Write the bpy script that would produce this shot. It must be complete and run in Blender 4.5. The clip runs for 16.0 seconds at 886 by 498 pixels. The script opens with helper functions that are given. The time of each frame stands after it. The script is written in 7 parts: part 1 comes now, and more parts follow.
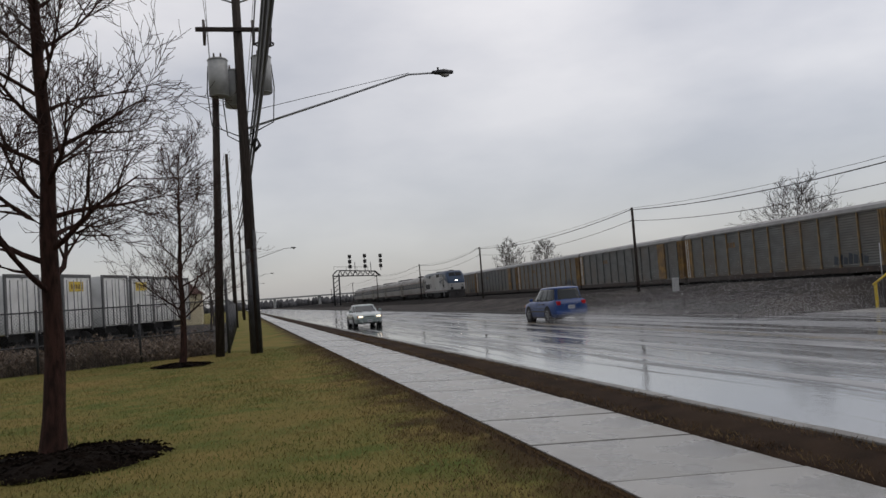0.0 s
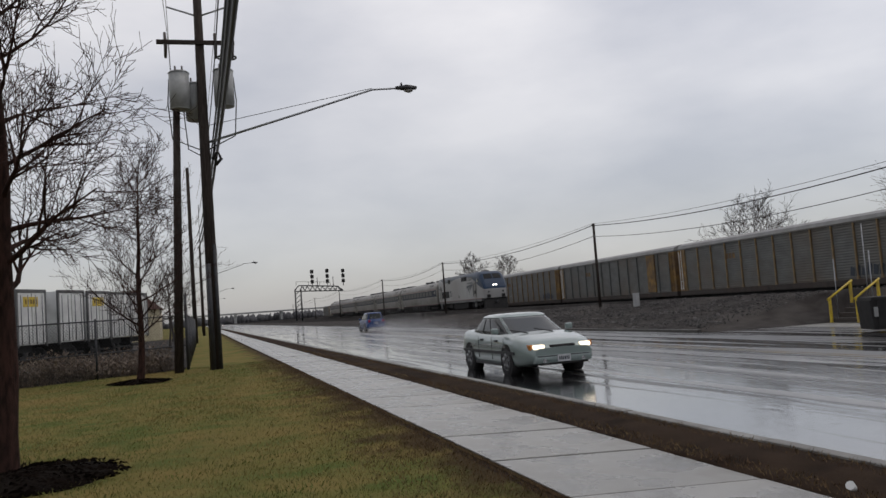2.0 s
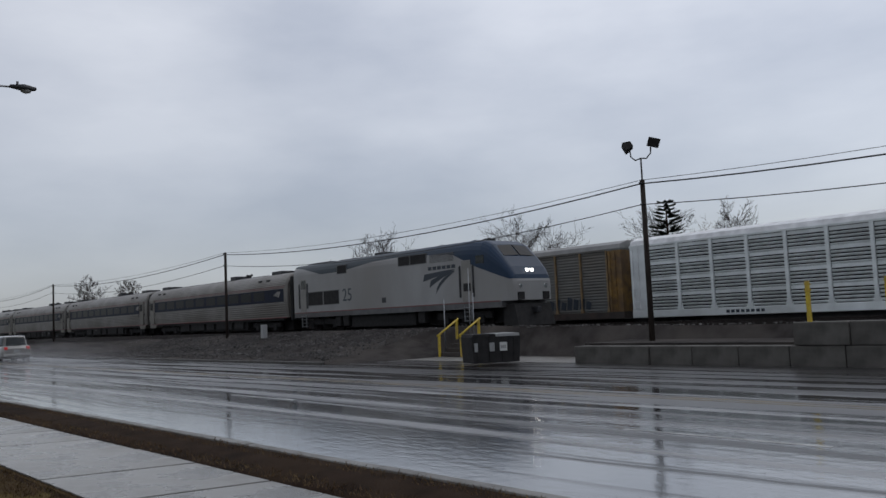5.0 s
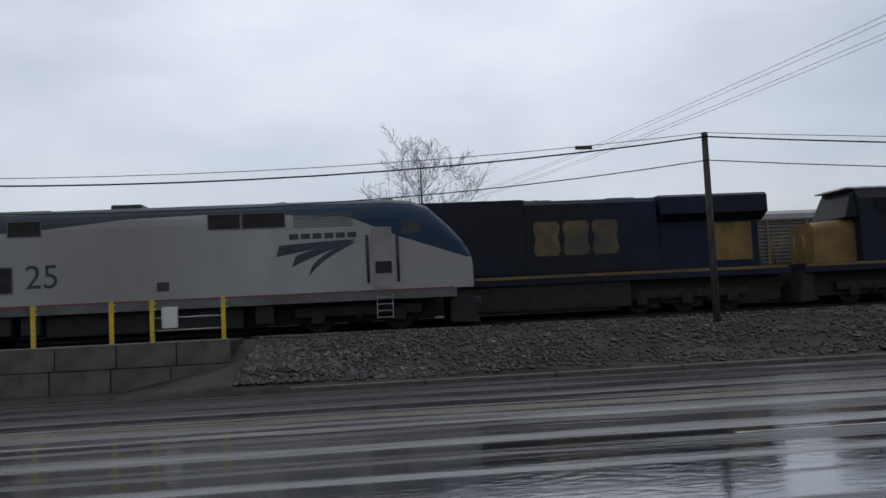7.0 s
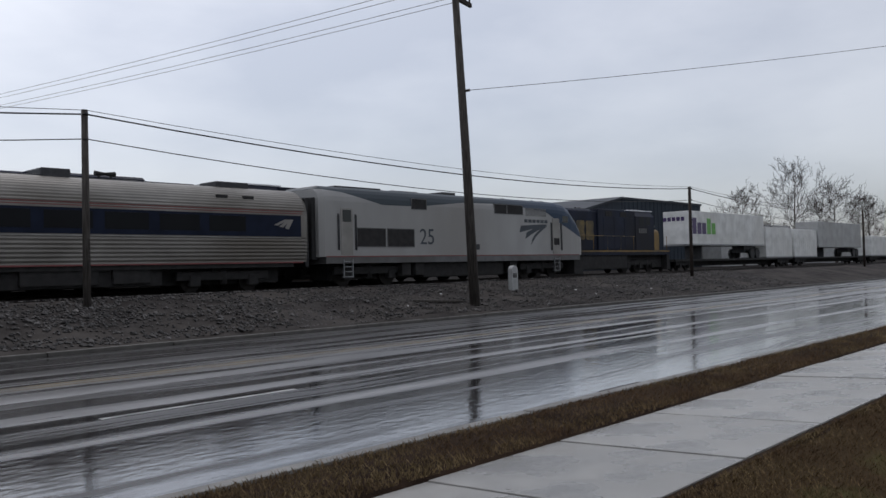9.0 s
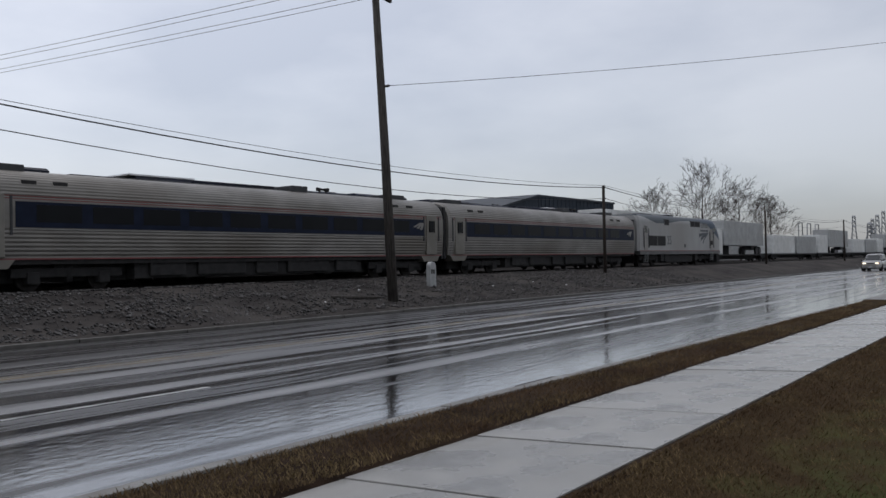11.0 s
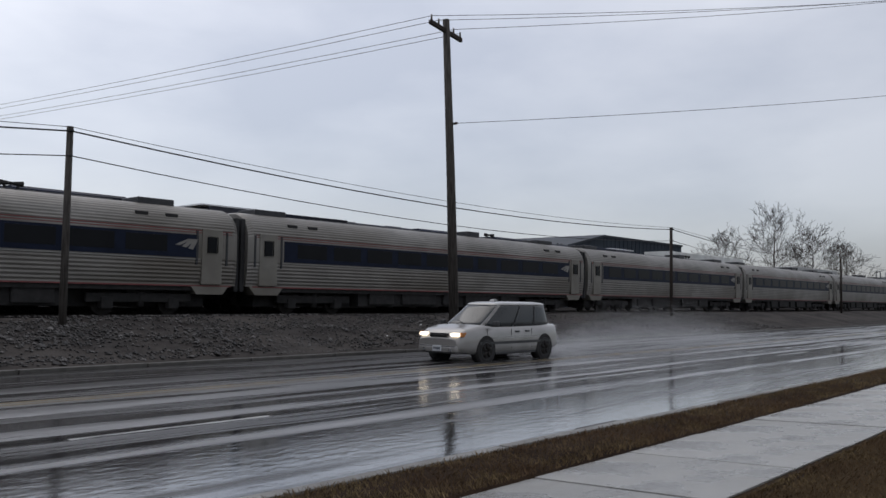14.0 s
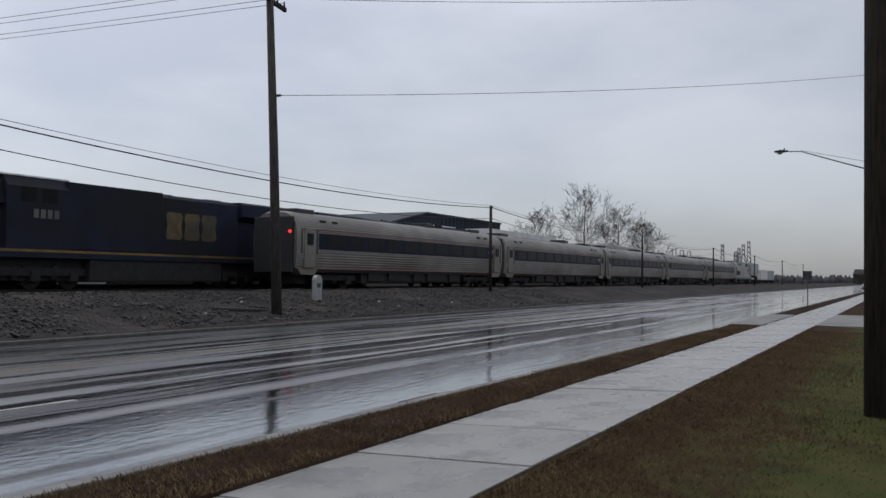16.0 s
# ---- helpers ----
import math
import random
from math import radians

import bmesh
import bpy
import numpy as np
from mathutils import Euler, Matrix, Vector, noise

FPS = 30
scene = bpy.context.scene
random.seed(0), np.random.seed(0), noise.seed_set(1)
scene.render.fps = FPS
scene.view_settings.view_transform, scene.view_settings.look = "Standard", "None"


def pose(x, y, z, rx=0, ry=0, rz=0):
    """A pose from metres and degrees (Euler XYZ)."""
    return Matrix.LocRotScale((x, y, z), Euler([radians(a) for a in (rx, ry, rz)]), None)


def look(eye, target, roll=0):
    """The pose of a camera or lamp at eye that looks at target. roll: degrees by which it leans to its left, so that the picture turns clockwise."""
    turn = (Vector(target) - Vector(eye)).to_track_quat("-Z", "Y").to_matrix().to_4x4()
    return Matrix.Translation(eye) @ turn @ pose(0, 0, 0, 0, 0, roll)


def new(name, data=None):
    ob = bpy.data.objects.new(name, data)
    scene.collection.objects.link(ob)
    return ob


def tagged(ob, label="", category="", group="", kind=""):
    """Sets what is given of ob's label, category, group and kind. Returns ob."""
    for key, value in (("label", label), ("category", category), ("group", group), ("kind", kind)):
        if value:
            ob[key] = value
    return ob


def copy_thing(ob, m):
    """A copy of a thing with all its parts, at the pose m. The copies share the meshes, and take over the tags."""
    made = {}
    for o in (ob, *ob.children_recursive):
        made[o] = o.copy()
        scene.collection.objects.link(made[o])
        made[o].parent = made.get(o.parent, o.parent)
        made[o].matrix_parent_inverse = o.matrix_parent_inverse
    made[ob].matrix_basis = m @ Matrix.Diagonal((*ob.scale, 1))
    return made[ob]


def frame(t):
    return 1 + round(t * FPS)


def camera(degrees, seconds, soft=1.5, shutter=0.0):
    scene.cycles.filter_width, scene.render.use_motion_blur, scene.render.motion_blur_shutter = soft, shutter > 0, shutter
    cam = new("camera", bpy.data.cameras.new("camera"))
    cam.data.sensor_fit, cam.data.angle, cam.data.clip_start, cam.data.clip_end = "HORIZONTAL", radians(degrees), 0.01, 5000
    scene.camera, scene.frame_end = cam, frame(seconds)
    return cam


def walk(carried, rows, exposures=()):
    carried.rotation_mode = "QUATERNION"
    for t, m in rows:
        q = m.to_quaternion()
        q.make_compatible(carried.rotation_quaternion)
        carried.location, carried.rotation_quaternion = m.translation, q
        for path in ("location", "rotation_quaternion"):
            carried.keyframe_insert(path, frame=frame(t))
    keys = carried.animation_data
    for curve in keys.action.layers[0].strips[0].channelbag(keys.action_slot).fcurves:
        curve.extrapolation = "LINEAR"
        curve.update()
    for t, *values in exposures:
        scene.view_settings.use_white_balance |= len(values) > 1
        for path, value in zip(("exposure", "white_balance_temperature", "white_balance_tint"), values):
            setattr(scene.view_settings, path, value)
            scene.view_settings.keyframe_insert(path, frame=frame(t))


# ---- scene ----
# The eye stands beside a wet road and turns from along the road, over the tracks, to along the road again.
EYE = (0.0, 0.0, 1.65)
TURNS = [
    (0, 93.12, 4.19, 76.37),
    (0.5, 93.83, 4.13, 76.51),
    (1, 93.63, 4.13, 75.47),
    (1.5, 93.52, 4.28, 74.63),
    (2, 93.98, 4.21, 73.8),
    (2.5, 94, 3.78, 72.47),
    (3, 94.01, 3.39, 70.55),
    (3.5, 94.17, 3.36, 68.11),
    (4, 94.17, 3.47, 64.44),
    (4.5, 94.47, 2.9, 58.09),
    (5, 94.64, 2.53, 48.5),
    (5.2, 94.71, 2.58, 43.36),
    (7.3, 93.77, 2.4, -13.54),
    (7.5, 93.15, 2.04, -18.35),
    (8, 92.07, 1.87, -30.43),
    (8.5, 91.81, 2.14, -40.49),
    (9, 91.31, 1.39, -47.56),
    (9.2, 91.06, 1.15, -49.73),
    (11.3, 90.91, 1.16, -53.22),
    (11.5, 90.92, 1.2, -51.43),
    (12, 91.21, 0.79, -47.9),
    (12.5, 91.84, 0.55, -47.2),
    (13, 91.85, -0.1, -46.39),
    (13.5, 92.62, -0.8, -46.61),
    (14, 93.47, -0.77, -48.89),
    (14.5, 93.54, -0.9, -52.15),
    (15, 93.53, -1.21, -56.08),
    (15.5, 92.74, -0.98, -59.14),
    (16, 91.96, -0.63, -61.02),
]
# the clip's own brightness and white balance: seconds, stops, kelvin, tint
LIGHT = [(0, -0.03, 7050, 12), (3, -0.03, 7000, 12), (4.5, -0.16, 6650, 10), (5.2, -0.28, 6450, 10), (7.3, -0.16, 6500, 10), (9, 0.04, 6600, 11), (13, 0.02, 6600, 11), (16, -0.02, 6600, 11)]
cam = camera(56.32, 16.0, soft=1.5)
walk(cam, [(t, pose(*EYE, rx, ry, rz)) for t, rx, ry, rz in TURNS], LIGHT)

# ---- sky and light ----
world = bpy.data.worlds.new("overcast")
scene.world = world
world.use_nodes = True
wn, wl = world.node_tree.nodes, world.node_tree.links
wn.clear()
w_out = wn.new("ShaderNodeOutputWorld")
w_bg = wn.new("ShaderNodeBackground")
w_sky = wn.new("ShaderNodeTexSky")
w_sky.sky_type, w_sky.sun_disc = "NISHITA", False
w_sky.sun_elevation, w_sky.sun_rotation = radians(55), radians(16)
w_co = wn.new("ShaderNodeTexCoord")
w_map = wn.new("ShaderNodeMapping")
w_map.inputs["Scale"].default_value = (1.0, 1.0, 2.6)
w_n = wn.new("ShaderNodeTexNoise")
w_n.inputs["Scale"].default_value, w_n.inputs["Detail"].default_value, w_n.inputs["Roughness"].default_value = 2.3, 6.0, 0.5
w_ramp = wn.new("ShaderNodeValToRGB")
w_ramp.color_ramp.elements[0].position, w_ramp.color_ramp.elements[0].color = 0.32, (0.50, 0.525, 0.59, 1)
w_ramp.color_ramp.elements[1].position, w_ramp.color_ramp.elements[1].color = 0.64, (0.76, 0.775, 0.82, 1)
w_sep = wn.new("ShaderNodeSeparateXYZ")
w_grad = wn.new("ShaderNodeValToRGB")
w_grad.color_ramp.elements[0].position, w_grad.color_ramp.elements[0].color = 0.0, (0.43, 0.445, 0.47, 1)
w_grad.color_ramp.elements[1].position, w_grad.color_ramp.elements[1].color = 0.38, (1.06, 1.06, 1.06, 1)
w_grad.color_ramp.elements.new(0.13).color = (0.73, 0.74, 0.76, 1)
w_mul = wn.new("ShaderNodeMix")
w_mul.data_type, w_mul.blend_type = "RGBA", "MULTIPLY"
w_mul.inputs["Factor"].default_value = 1.0
w_skys = wn.new("ShaderNodeMix")
w_skys.data_type, w_skys.blend_type = "RGBA", "MIX"
w_skys.inputs["Factor"].default_value = 0.03
wl.new(w_co.outputs["Generated"], w_map.inputs["Vector"])
wl.new(w_map.outputs[0], w_n.inputs["Vector"])
wl.new(w_n.outputs["Fac"], w_ramp.inputs["Fac"])
wl.new(w_co.outputs["Generated"], w_sep.inputs[0])
wl.new(w_sep.outputs["Z"], w_grad.inputs["Fac"])
# the cloud is thinner, and so brighter, towards the sun's side
w_side = wn.new("ShaderNodeMapRange")
w_side.inputs["From Min"].default_value, w_side.inputs["From Max"].default_value = -0.9, 0.9
w_side.inputs["To Min"].default_value, w_side.inputs["To Max"].default_value = 0.83, 1.07
w_tone = wn.new("ShaderNodeVectorMath")
w_tone.operation = "SCALE"
wl.new(w_sep.outputs["Y"], w_side.inputs["Value"])
# and thicker towards the far end of the road
w_end = wn.new("ShaderNodeMapRange")
w_end.inputs["From Min"].default_value, w_end.inputs["From Max"].default_value = 0.25, 1.0
w_end.inputs["To Min"].default_value, w_end.inputs["To Max"].default_value = 1.03, 0.87
w_both = wn.new("ShaderNodeMath")
w_both.operation = "MULTIPLY"
wl.new(w_sep.outputs["X"], w_end.inputs["Value"])
wl.new(w_side.outputs[0], w_both.inputs[0])
wl.new(w_end.outputs[0], w_both.inputs[1])
wl.new(w_both.outputs[0], w_tone.inputs["Scale"])
wl.new(w_ramp.outputs[0], w_tone.inputs[0])
wl.new(w_tone.outputs[0], w_mul.inputs["A"])
wl.new(w_grad.outputs[0], w_mul.inputs["B"])
wl.new(w_mul.outputs["Result"], w_skys.inputs["A"])
wl.new(w_sky.outputs[0], w_skys.inputs["B"])
wl.new(w_skys.outputs["Result"], w_bg.inputs["Color"])
w_bg.inputs["Strength"].default_value = 1.0
wl.new(w_bg.outputs[0], w_out.inputs["Surface"])

sun_data = bpy.data.lights.new("sun", "SUN")
sun_data.energy, sun_data.angle, sun_data.color = 0.35, radians(40), (1.0, 0.97, 0.93)
sun = new("sun", sun_data)
sun.matrix_world = look((0, 0, 60), (-11, -38, 0))
scene.view_settings.exposure = 0.0


# ---- materials ----
def mat(name, color, rough=0.6, metal=0.0, color2=None, scale=4.0, stretch=(1, 1, 1), bump=0.0, bump_scale=40.0, rough2=None, spec=0.5, grime=None, islands=0.0, coat=0.0):
    """A surface with two scales of variation: broad patches towards color2, and fine grain as relief."""
    m = bpy.data.materials.new(name)
    m.use_nodes = True
    n, l = m.node_tree.nodes, m.node_tree.links
    b = n["Principled BSDF"]
    b.inputs["Roughness"].default_value, b.inputs["Metallic"].default_value = rough, metal
    b.inputs["Specular IOR Level"].default_value = spec
    b.inputs["Coat Weight"].default_value = coat
    co = n.new("ShaderNodeTexCoord")
    mp = n.new("ShaderNodeMapping")
    mp.inputs["Scale"].default_value = stretch
    l.new(co.outputs["Object"], mp.inputs["Vector"])
    n1 = n.new("ShaderNodeTexNoise")
    n1.inputs["Scale"].default_value, n1.inputs["Detail"].default_value = scale, 8.0
    l.new(mp.outputs[0], n1.inputs["Vector"])
    ramp = n.new("ShaderNodeValToRGB")
    c2 = color2 or tuple(c * 0.72 for c in color)
    ramp.color_ramp.elements[0].position, ramp.color_ramp.elements[0].color = 0.36, (*c2, 1)
    ramp.color_ramp.elements[1].position, ramp.color_ramp.elements[1].color = 0.62, (*color, 1)
    l.new(n1.outputs["Fac"], ramp.inputs["Fac"])
    last = ramp.outputs["Color"]
    if grime:
        n3 = n.new("ShaderNodeTexNoise")
        n3.inputs["Scale"].default_value, n3.inputs["Detail"].default_value = scale * 0.23, 5.0
        l.new(mp.outputs[0], n3.inputs["Vector"])
        r3 = n.new("ShaderNodeMapRange")
        r3.inputs["From Min"].default_value, r3.inputs["From Max"].default_value = 0.42, 0.72
        l.new(n3.outputs["Fac"], r3.inputs["Value"])
        mx = n.new("ShaderNodeMix")
        mx.data_type = "RGBA"
        mx.inputs["B"].default_value = (*grime, 1)
        l.new(r3.outputs[0], mx.inputs["Factor"])
        l.new(last, mx.inputs["A"])
        last = mx.outputs["Result"]
    if islands:
        geo = n.new("ShaderNodeNewGeometry")
        hsv = n.new("ShaderNodeHueSaturation")
        mr = n.new("ShaderNodeMapRange")
        mr.inputs["To Min"].default_value, mr.inputs["To Max"].default_value = 1 - islands, 1 + islands
        l.new(geo.outputs["Random Per Island"], mr.inputs["Value"])
        l.new(mr.outputs[0], hsv.inputs["Value"])
        l.new(last, hsv.inputs["Color"])
        last = hsv.outputs["Color"]
    l.new(last, b.inputs["Base Color"])
    if rough2 is not None:
        mr2 = n.new("ShaderNodeMapRange")
        mr2.inputs["From Min"].default_value, mr2.inputs["From Max"].default_value = 0.35, 0.65
        mr2.inputs["To Min"].default_value, mr2.inputs["To Max"].default_value = rough, rough2
        l.new(n1.outputs["Fac"], mr2.inputs["Value"])
        l.new(mr2.outputs[0], b.inputs["Roughness"])
    if bump:
        n2 = n.new("ShaderNodeTexNoise")
        n2.inputs["Scale"].default_value, n2.inputs["Detail"].default_value = bump_scale, 4.0
        l.new(mp.outputs[0], n2.inputs["Vector"])
        bp = n.new("ShaderNodeBump")
        bp.inputs["Strength"].default_value, bp.inputs["Distance"].default_value = bump, 0.02
        l.new(n2.outputs["Fac"], bp.inputs["Height"])
        l.new(bp.outputs[0], b.inputs["Normal"])
    return m


def glow(name, color, strength):
    m = bpy.data.materials.new(name)
    m.use_nodes = True
    b = m.node_tree.nodes["Principled BSDF"]
    b.inputs["Base Color"].default_value = (*color, 1)
    b.inputs["Emission Color"].default_value = (*color, 1)
    b.inputs["Emission Strength"].default_value = strength
    return m


def vary_by_piece(m, amount):
    """Each piece of its own a little lighter or darker."""
    n, l = m.node_tree.nodes, m.node_tree.links
    b = n["Principled BSDF"]
    base = b.inputs["Base Color"].links[0].from_socket
    info = n.new("ShaderNodeObjectInfo")
    mr = n.new("ShaderNodeMapRange")
    mr.inputs["To Min"].default_value, mr.inputs["To Max"].default_value = 1 - amount, 1 + amount
    hsv = n.new("ShaderNodeHueSaturation")
    l.new(info.outputs["Random"], mr.inputs["Value"])
    l.new(mr.outputs[0], hsv.inputs["Value"])
    l.new(base, hsv.inputs["Color"])
    l.new(hsv.outputs["Color"], b.inputs["Base Color"])


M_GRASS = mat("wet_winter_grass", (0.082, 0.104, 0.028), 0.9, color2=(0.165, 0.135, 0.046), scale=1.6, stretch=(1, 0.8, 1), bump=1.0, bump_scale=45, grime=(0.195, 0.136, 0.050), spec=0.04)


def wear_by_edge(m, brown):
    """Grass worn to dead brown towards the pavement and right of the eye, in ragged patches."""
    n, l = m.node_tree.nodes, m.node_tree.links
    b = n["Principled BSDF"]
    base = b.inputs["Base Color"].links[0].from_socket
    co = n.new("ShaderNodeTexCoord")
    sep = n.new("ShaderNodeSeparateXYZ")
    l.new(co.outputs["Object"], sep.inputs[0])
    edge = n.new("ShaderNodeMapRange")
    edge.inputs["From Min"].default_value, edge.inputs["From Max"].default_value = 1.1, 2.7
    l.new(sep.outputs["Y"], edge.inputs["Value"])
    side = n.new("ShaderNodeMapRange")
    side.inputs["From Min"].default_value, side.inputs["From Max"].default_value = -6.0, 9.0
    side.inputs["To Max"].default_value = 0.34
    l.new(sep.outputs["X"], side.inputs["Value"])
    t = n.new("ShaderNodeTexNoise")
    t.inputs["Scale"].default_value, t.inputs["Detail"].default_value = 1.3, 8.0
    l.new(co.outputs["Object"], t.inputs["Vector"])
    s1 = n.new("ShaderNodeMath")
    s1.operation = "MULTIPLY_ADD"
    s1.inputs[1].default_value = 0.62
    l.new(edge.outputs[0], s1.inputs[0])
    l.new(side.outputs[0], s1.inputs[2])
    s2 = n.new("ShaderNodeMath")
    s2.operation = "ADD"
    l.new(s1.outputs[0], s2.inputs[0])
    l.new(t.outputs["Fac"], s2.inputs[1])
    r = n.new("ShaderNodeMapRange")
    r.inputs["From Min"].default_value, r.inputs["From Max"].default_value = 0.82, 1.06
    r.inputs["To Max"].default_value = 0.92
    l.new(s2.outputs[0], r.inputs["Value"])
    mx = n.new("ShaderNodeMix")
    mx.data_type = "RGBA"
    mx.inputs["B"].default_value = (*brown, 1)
    # darker green right of the eye, blending in over five metres
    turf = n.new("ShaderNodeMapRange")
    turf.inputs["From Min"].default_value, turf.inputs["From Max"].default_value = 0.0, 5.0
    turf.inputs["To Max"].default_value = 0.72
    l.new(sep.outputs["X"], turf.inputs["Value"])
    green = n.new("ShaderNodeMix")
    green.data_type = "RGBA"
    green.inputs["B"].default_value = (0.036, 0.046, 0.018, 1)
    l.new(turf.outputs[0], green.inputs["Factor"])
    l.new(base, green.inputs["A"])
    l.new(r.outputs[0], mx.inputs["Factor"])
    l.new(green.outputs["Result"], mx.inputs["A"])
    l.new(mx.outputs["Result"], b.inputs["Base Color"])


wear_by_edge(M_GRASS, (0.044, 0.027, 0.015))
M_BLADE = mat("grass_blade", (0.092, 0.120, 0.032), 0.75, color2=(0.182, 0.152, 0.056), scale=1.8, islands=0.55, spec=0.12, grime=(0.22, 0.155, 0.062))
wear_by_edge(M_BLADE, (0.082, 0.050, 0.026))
M_STRAW = mat("straw_blade", (0.165, 0.120, 0.062), 0.8, color2=(0.080, 0.050, 0.029), scale=1.1, islands=0.5, spec=0.1, grime=(0.105, 0.064, 0.037))
M_DIRT = mat("wet_verge_soil", (0.034, 0.021, 0.014), 0.85, color2=(0.015, 0.009, 0.006), scale=2.2, bump=1.0, bump_scale=55, grime=(0.046, 0.029, 0.017), spec=0.04)
M_MULCH = mat("dark_mulch", (0.012, 0.009, 0.007), 0.95, color2=(0.006, 0.004, 0.003), scale=20, bump=0.6, bump_scale=60, islands=0.4, spec=0.03)
M_WALK = mat("wet_concrete_slab", (0.305, 0.298, 0.280), 0.14, color2=(0.195, 0.190, 0.178), scale=1.3, rough2=0.48, bump=0.12, bump_scale=160, grime=(0.170, 0.163, 0.148))
vary_by_piece(M_WALK, 0.10)
M_KERB = mat("kerb_concrete", (0.20, 0.195, 0.18), 0.5, scale=3.0, bump=0.2, bump_scale=80, grime=(0.07, 0.062, 0.052))
M_BLOCK = mat("stained_concrete_block", (0.120, 0.114, 0.104), 0.75, color2=(0.062, 0.058, 0.053), scale=1.6, bump=0.4, bump_scale=40, grime=(0.036, 0.034, 0.030), spec=0.2)
M_STONE = mat("ballast_stone", (0.066, 0.062, 0.060), 0.6, color2=(0.020, 0.018, 0.017), scale=3.0, bump=0.4, bump_scale=30, islands=0.85, spec=0.3)
M_BANK = mat("cinder_bank", (0.044, 0.040, 0.038), 0.9, color2=(0.022, 0.019, 0.018), scale=1.7, bump=1.0, bump_scale=24, grime=(0.072, 0.064, 0.058), spec=0.08)
# darker than the bank: the dark beneath the trains is put into this colour
M_BED = mat("oily_track_ballast", (0.030, 0.027, 0.0255), 0.95, color2=(0.008, 0.007, 0.0065), scale=4, bump=1.0, bump_scale=24, spec=0.03)
M_FAR = mat("far_ground", (0.036, 0.034, 0.026), 0.9, color2=(0.022, 0.021, 0.017), scale=0.05, spec=0.1)
M_RAIL = mat("rail_steel", (0.024, 0.019, 0.017), 0.6, 0.3, scale=6, spec=0.2)
M_KERB_DARK = mat("grimy_far_kerb", (0.075, 0.070, 0.063), 0.6, color2=(0.04, 0.037, 0.033), scale=3.0, bump=0.2, bump_scale=80)
M_TIE = mat("creosoted_tie", (0.045, 0.036, 0.030), 0.8, scale=8, bump=0.3)
M_POLE = mat("wet_pole_wood", (0.046, 0.037, 0.032), 0.75, color2=(0.023, 0.018, 0.016), scale=5, stretch=(6, 6, 0.5), bump=0.5, bump_scale=18, spec=0.12)
M_POLE_GREY = mat("weathered_pole_wood", (0.075, 0.068, 0.062), 0.75, color2=(0.036, 0.032, 0.029), scale=4, stretch=(6, 6, 0.5), bump=0.5, bump_scale=18, spec=0.15)
M_BARK = mat("wet_red_bark", (0.046, 0.023, 0.018), 0.8, color2=(0.018, 0.010, 0.008), scale=6, stretch=(3, 3, 0.8), bump=0.8, bump_scale=30, spec=0.10)
M_TWIG = mat("bare_twig", (0.046, 0.027, 0.024), 0.8, scale=3, spec=0.10)
# paler and greyer than M_TWIG: distance haze in the twig colour
M_TWIG_FAR = mat("hazed_far_twig", (0.066, 0.057, 0.054), 0.85, scale=2, spec=0.1)
M_NEEDLE = mat("conifer_needle", (0.030, 0.040, 0.028), 0.8, scale=3, islands=0.4)
M_WIRE = mat("black_cable", (0.015, 0.015, 0.016), 0.5, scale=3)
M_STEEL = mat("galvanised_steel", (0.30, 0.31, 0.32), 0.45, 0.7, scale=5)
M_DARKSTEEL = mat("dark_steel", (0.045, 0.046, 0.050), 0.5, 0.5, scale=5)
M_TANK = mat("grey_enamel", (0.33, 0.34, 0.34), 0.45, scale=3, grime=(0.22, 0.22, 0.21))
M_CERAMIC = mat("brown_ceramic", (0.05, 0.035, 0.03), 0.3, scale=5)
M_YELLOW = mat("chipped_yellow_paint", (0.62, 0.46, 0.035), 0.45, color2=(0.45, 0.31, 0.03), scale=9, grime=(0.36, 0.25, 0.05))
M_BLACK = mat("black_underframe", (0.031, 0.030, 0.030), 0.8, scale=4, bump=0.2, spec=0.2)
M_WHEEL = mat("worn_wheel_steel", (0.024, 0.0215, 0.020), 0.7, 0.2, scale=6, spec=0.2)
M_TYRE = mat("tyre_rubber", (0.014, 0.014, 0.015), 0.7, scale=10)
M_RIM = mat("alloy_rim", (0.22, 0.225, 0.23), 0.45, 0.5, scale=8)
M_GLASS = mat("dark_window_glass", (0.016, 0.020, 0.021), 0.06, scale=2, spec=0.4)
M_CHROME = mat("bright_trim", (0.55, 0.56, 0.57), 0.2, 0.9, scale=6)
M_TRAIN_GLASS = mat("dusty_train_window", (0.006, 0.007, 0.009), 0.32, scale=1.5, spec=0.12)
M_LAMP = glow("headlight", (1.0, 0.97, 0.92), 6.0)
M_LAMP_WARM = glow("warm_headlight", (1.0, 0.88, 0.68), 1.7)
M_TAIL = glow("tail_light_lit", (0.55, 0.03, 0.03), 0.12)
M_TAIL_OFF = mat("red_lens", (0.42, 0.015, 0.02), 0.2, scale=4)
M_MARKER = glow("marker_light_red", (1.0, 0.03, 0.02), 1.6)


# ---- mesh tools ----
def box(bm, x0, x1, y0, y1, z0, z1, bevel=0.0):
    v = [bm.verts.new((x, y, z)) for x in (x0, x1) for y in (y0, y1) for z in (z0, z1)]
    fs = [bm.faces.new([v[i] for i in f]) for f in ((0, 1, 3, 2), (4, 6, 7, 5), (0, 4, 5, 1), (2, 3, 7, 6), (0, 2, 6, 4), (1, 5, 7, 3))]
    if bevel:
        es = list({e for f in fs for e in f.edges})
        bmesh.ops.bevel(bm, geom=es, offset=bevel, segments=2, affect="EDGES", profile=0.6)
    return bm


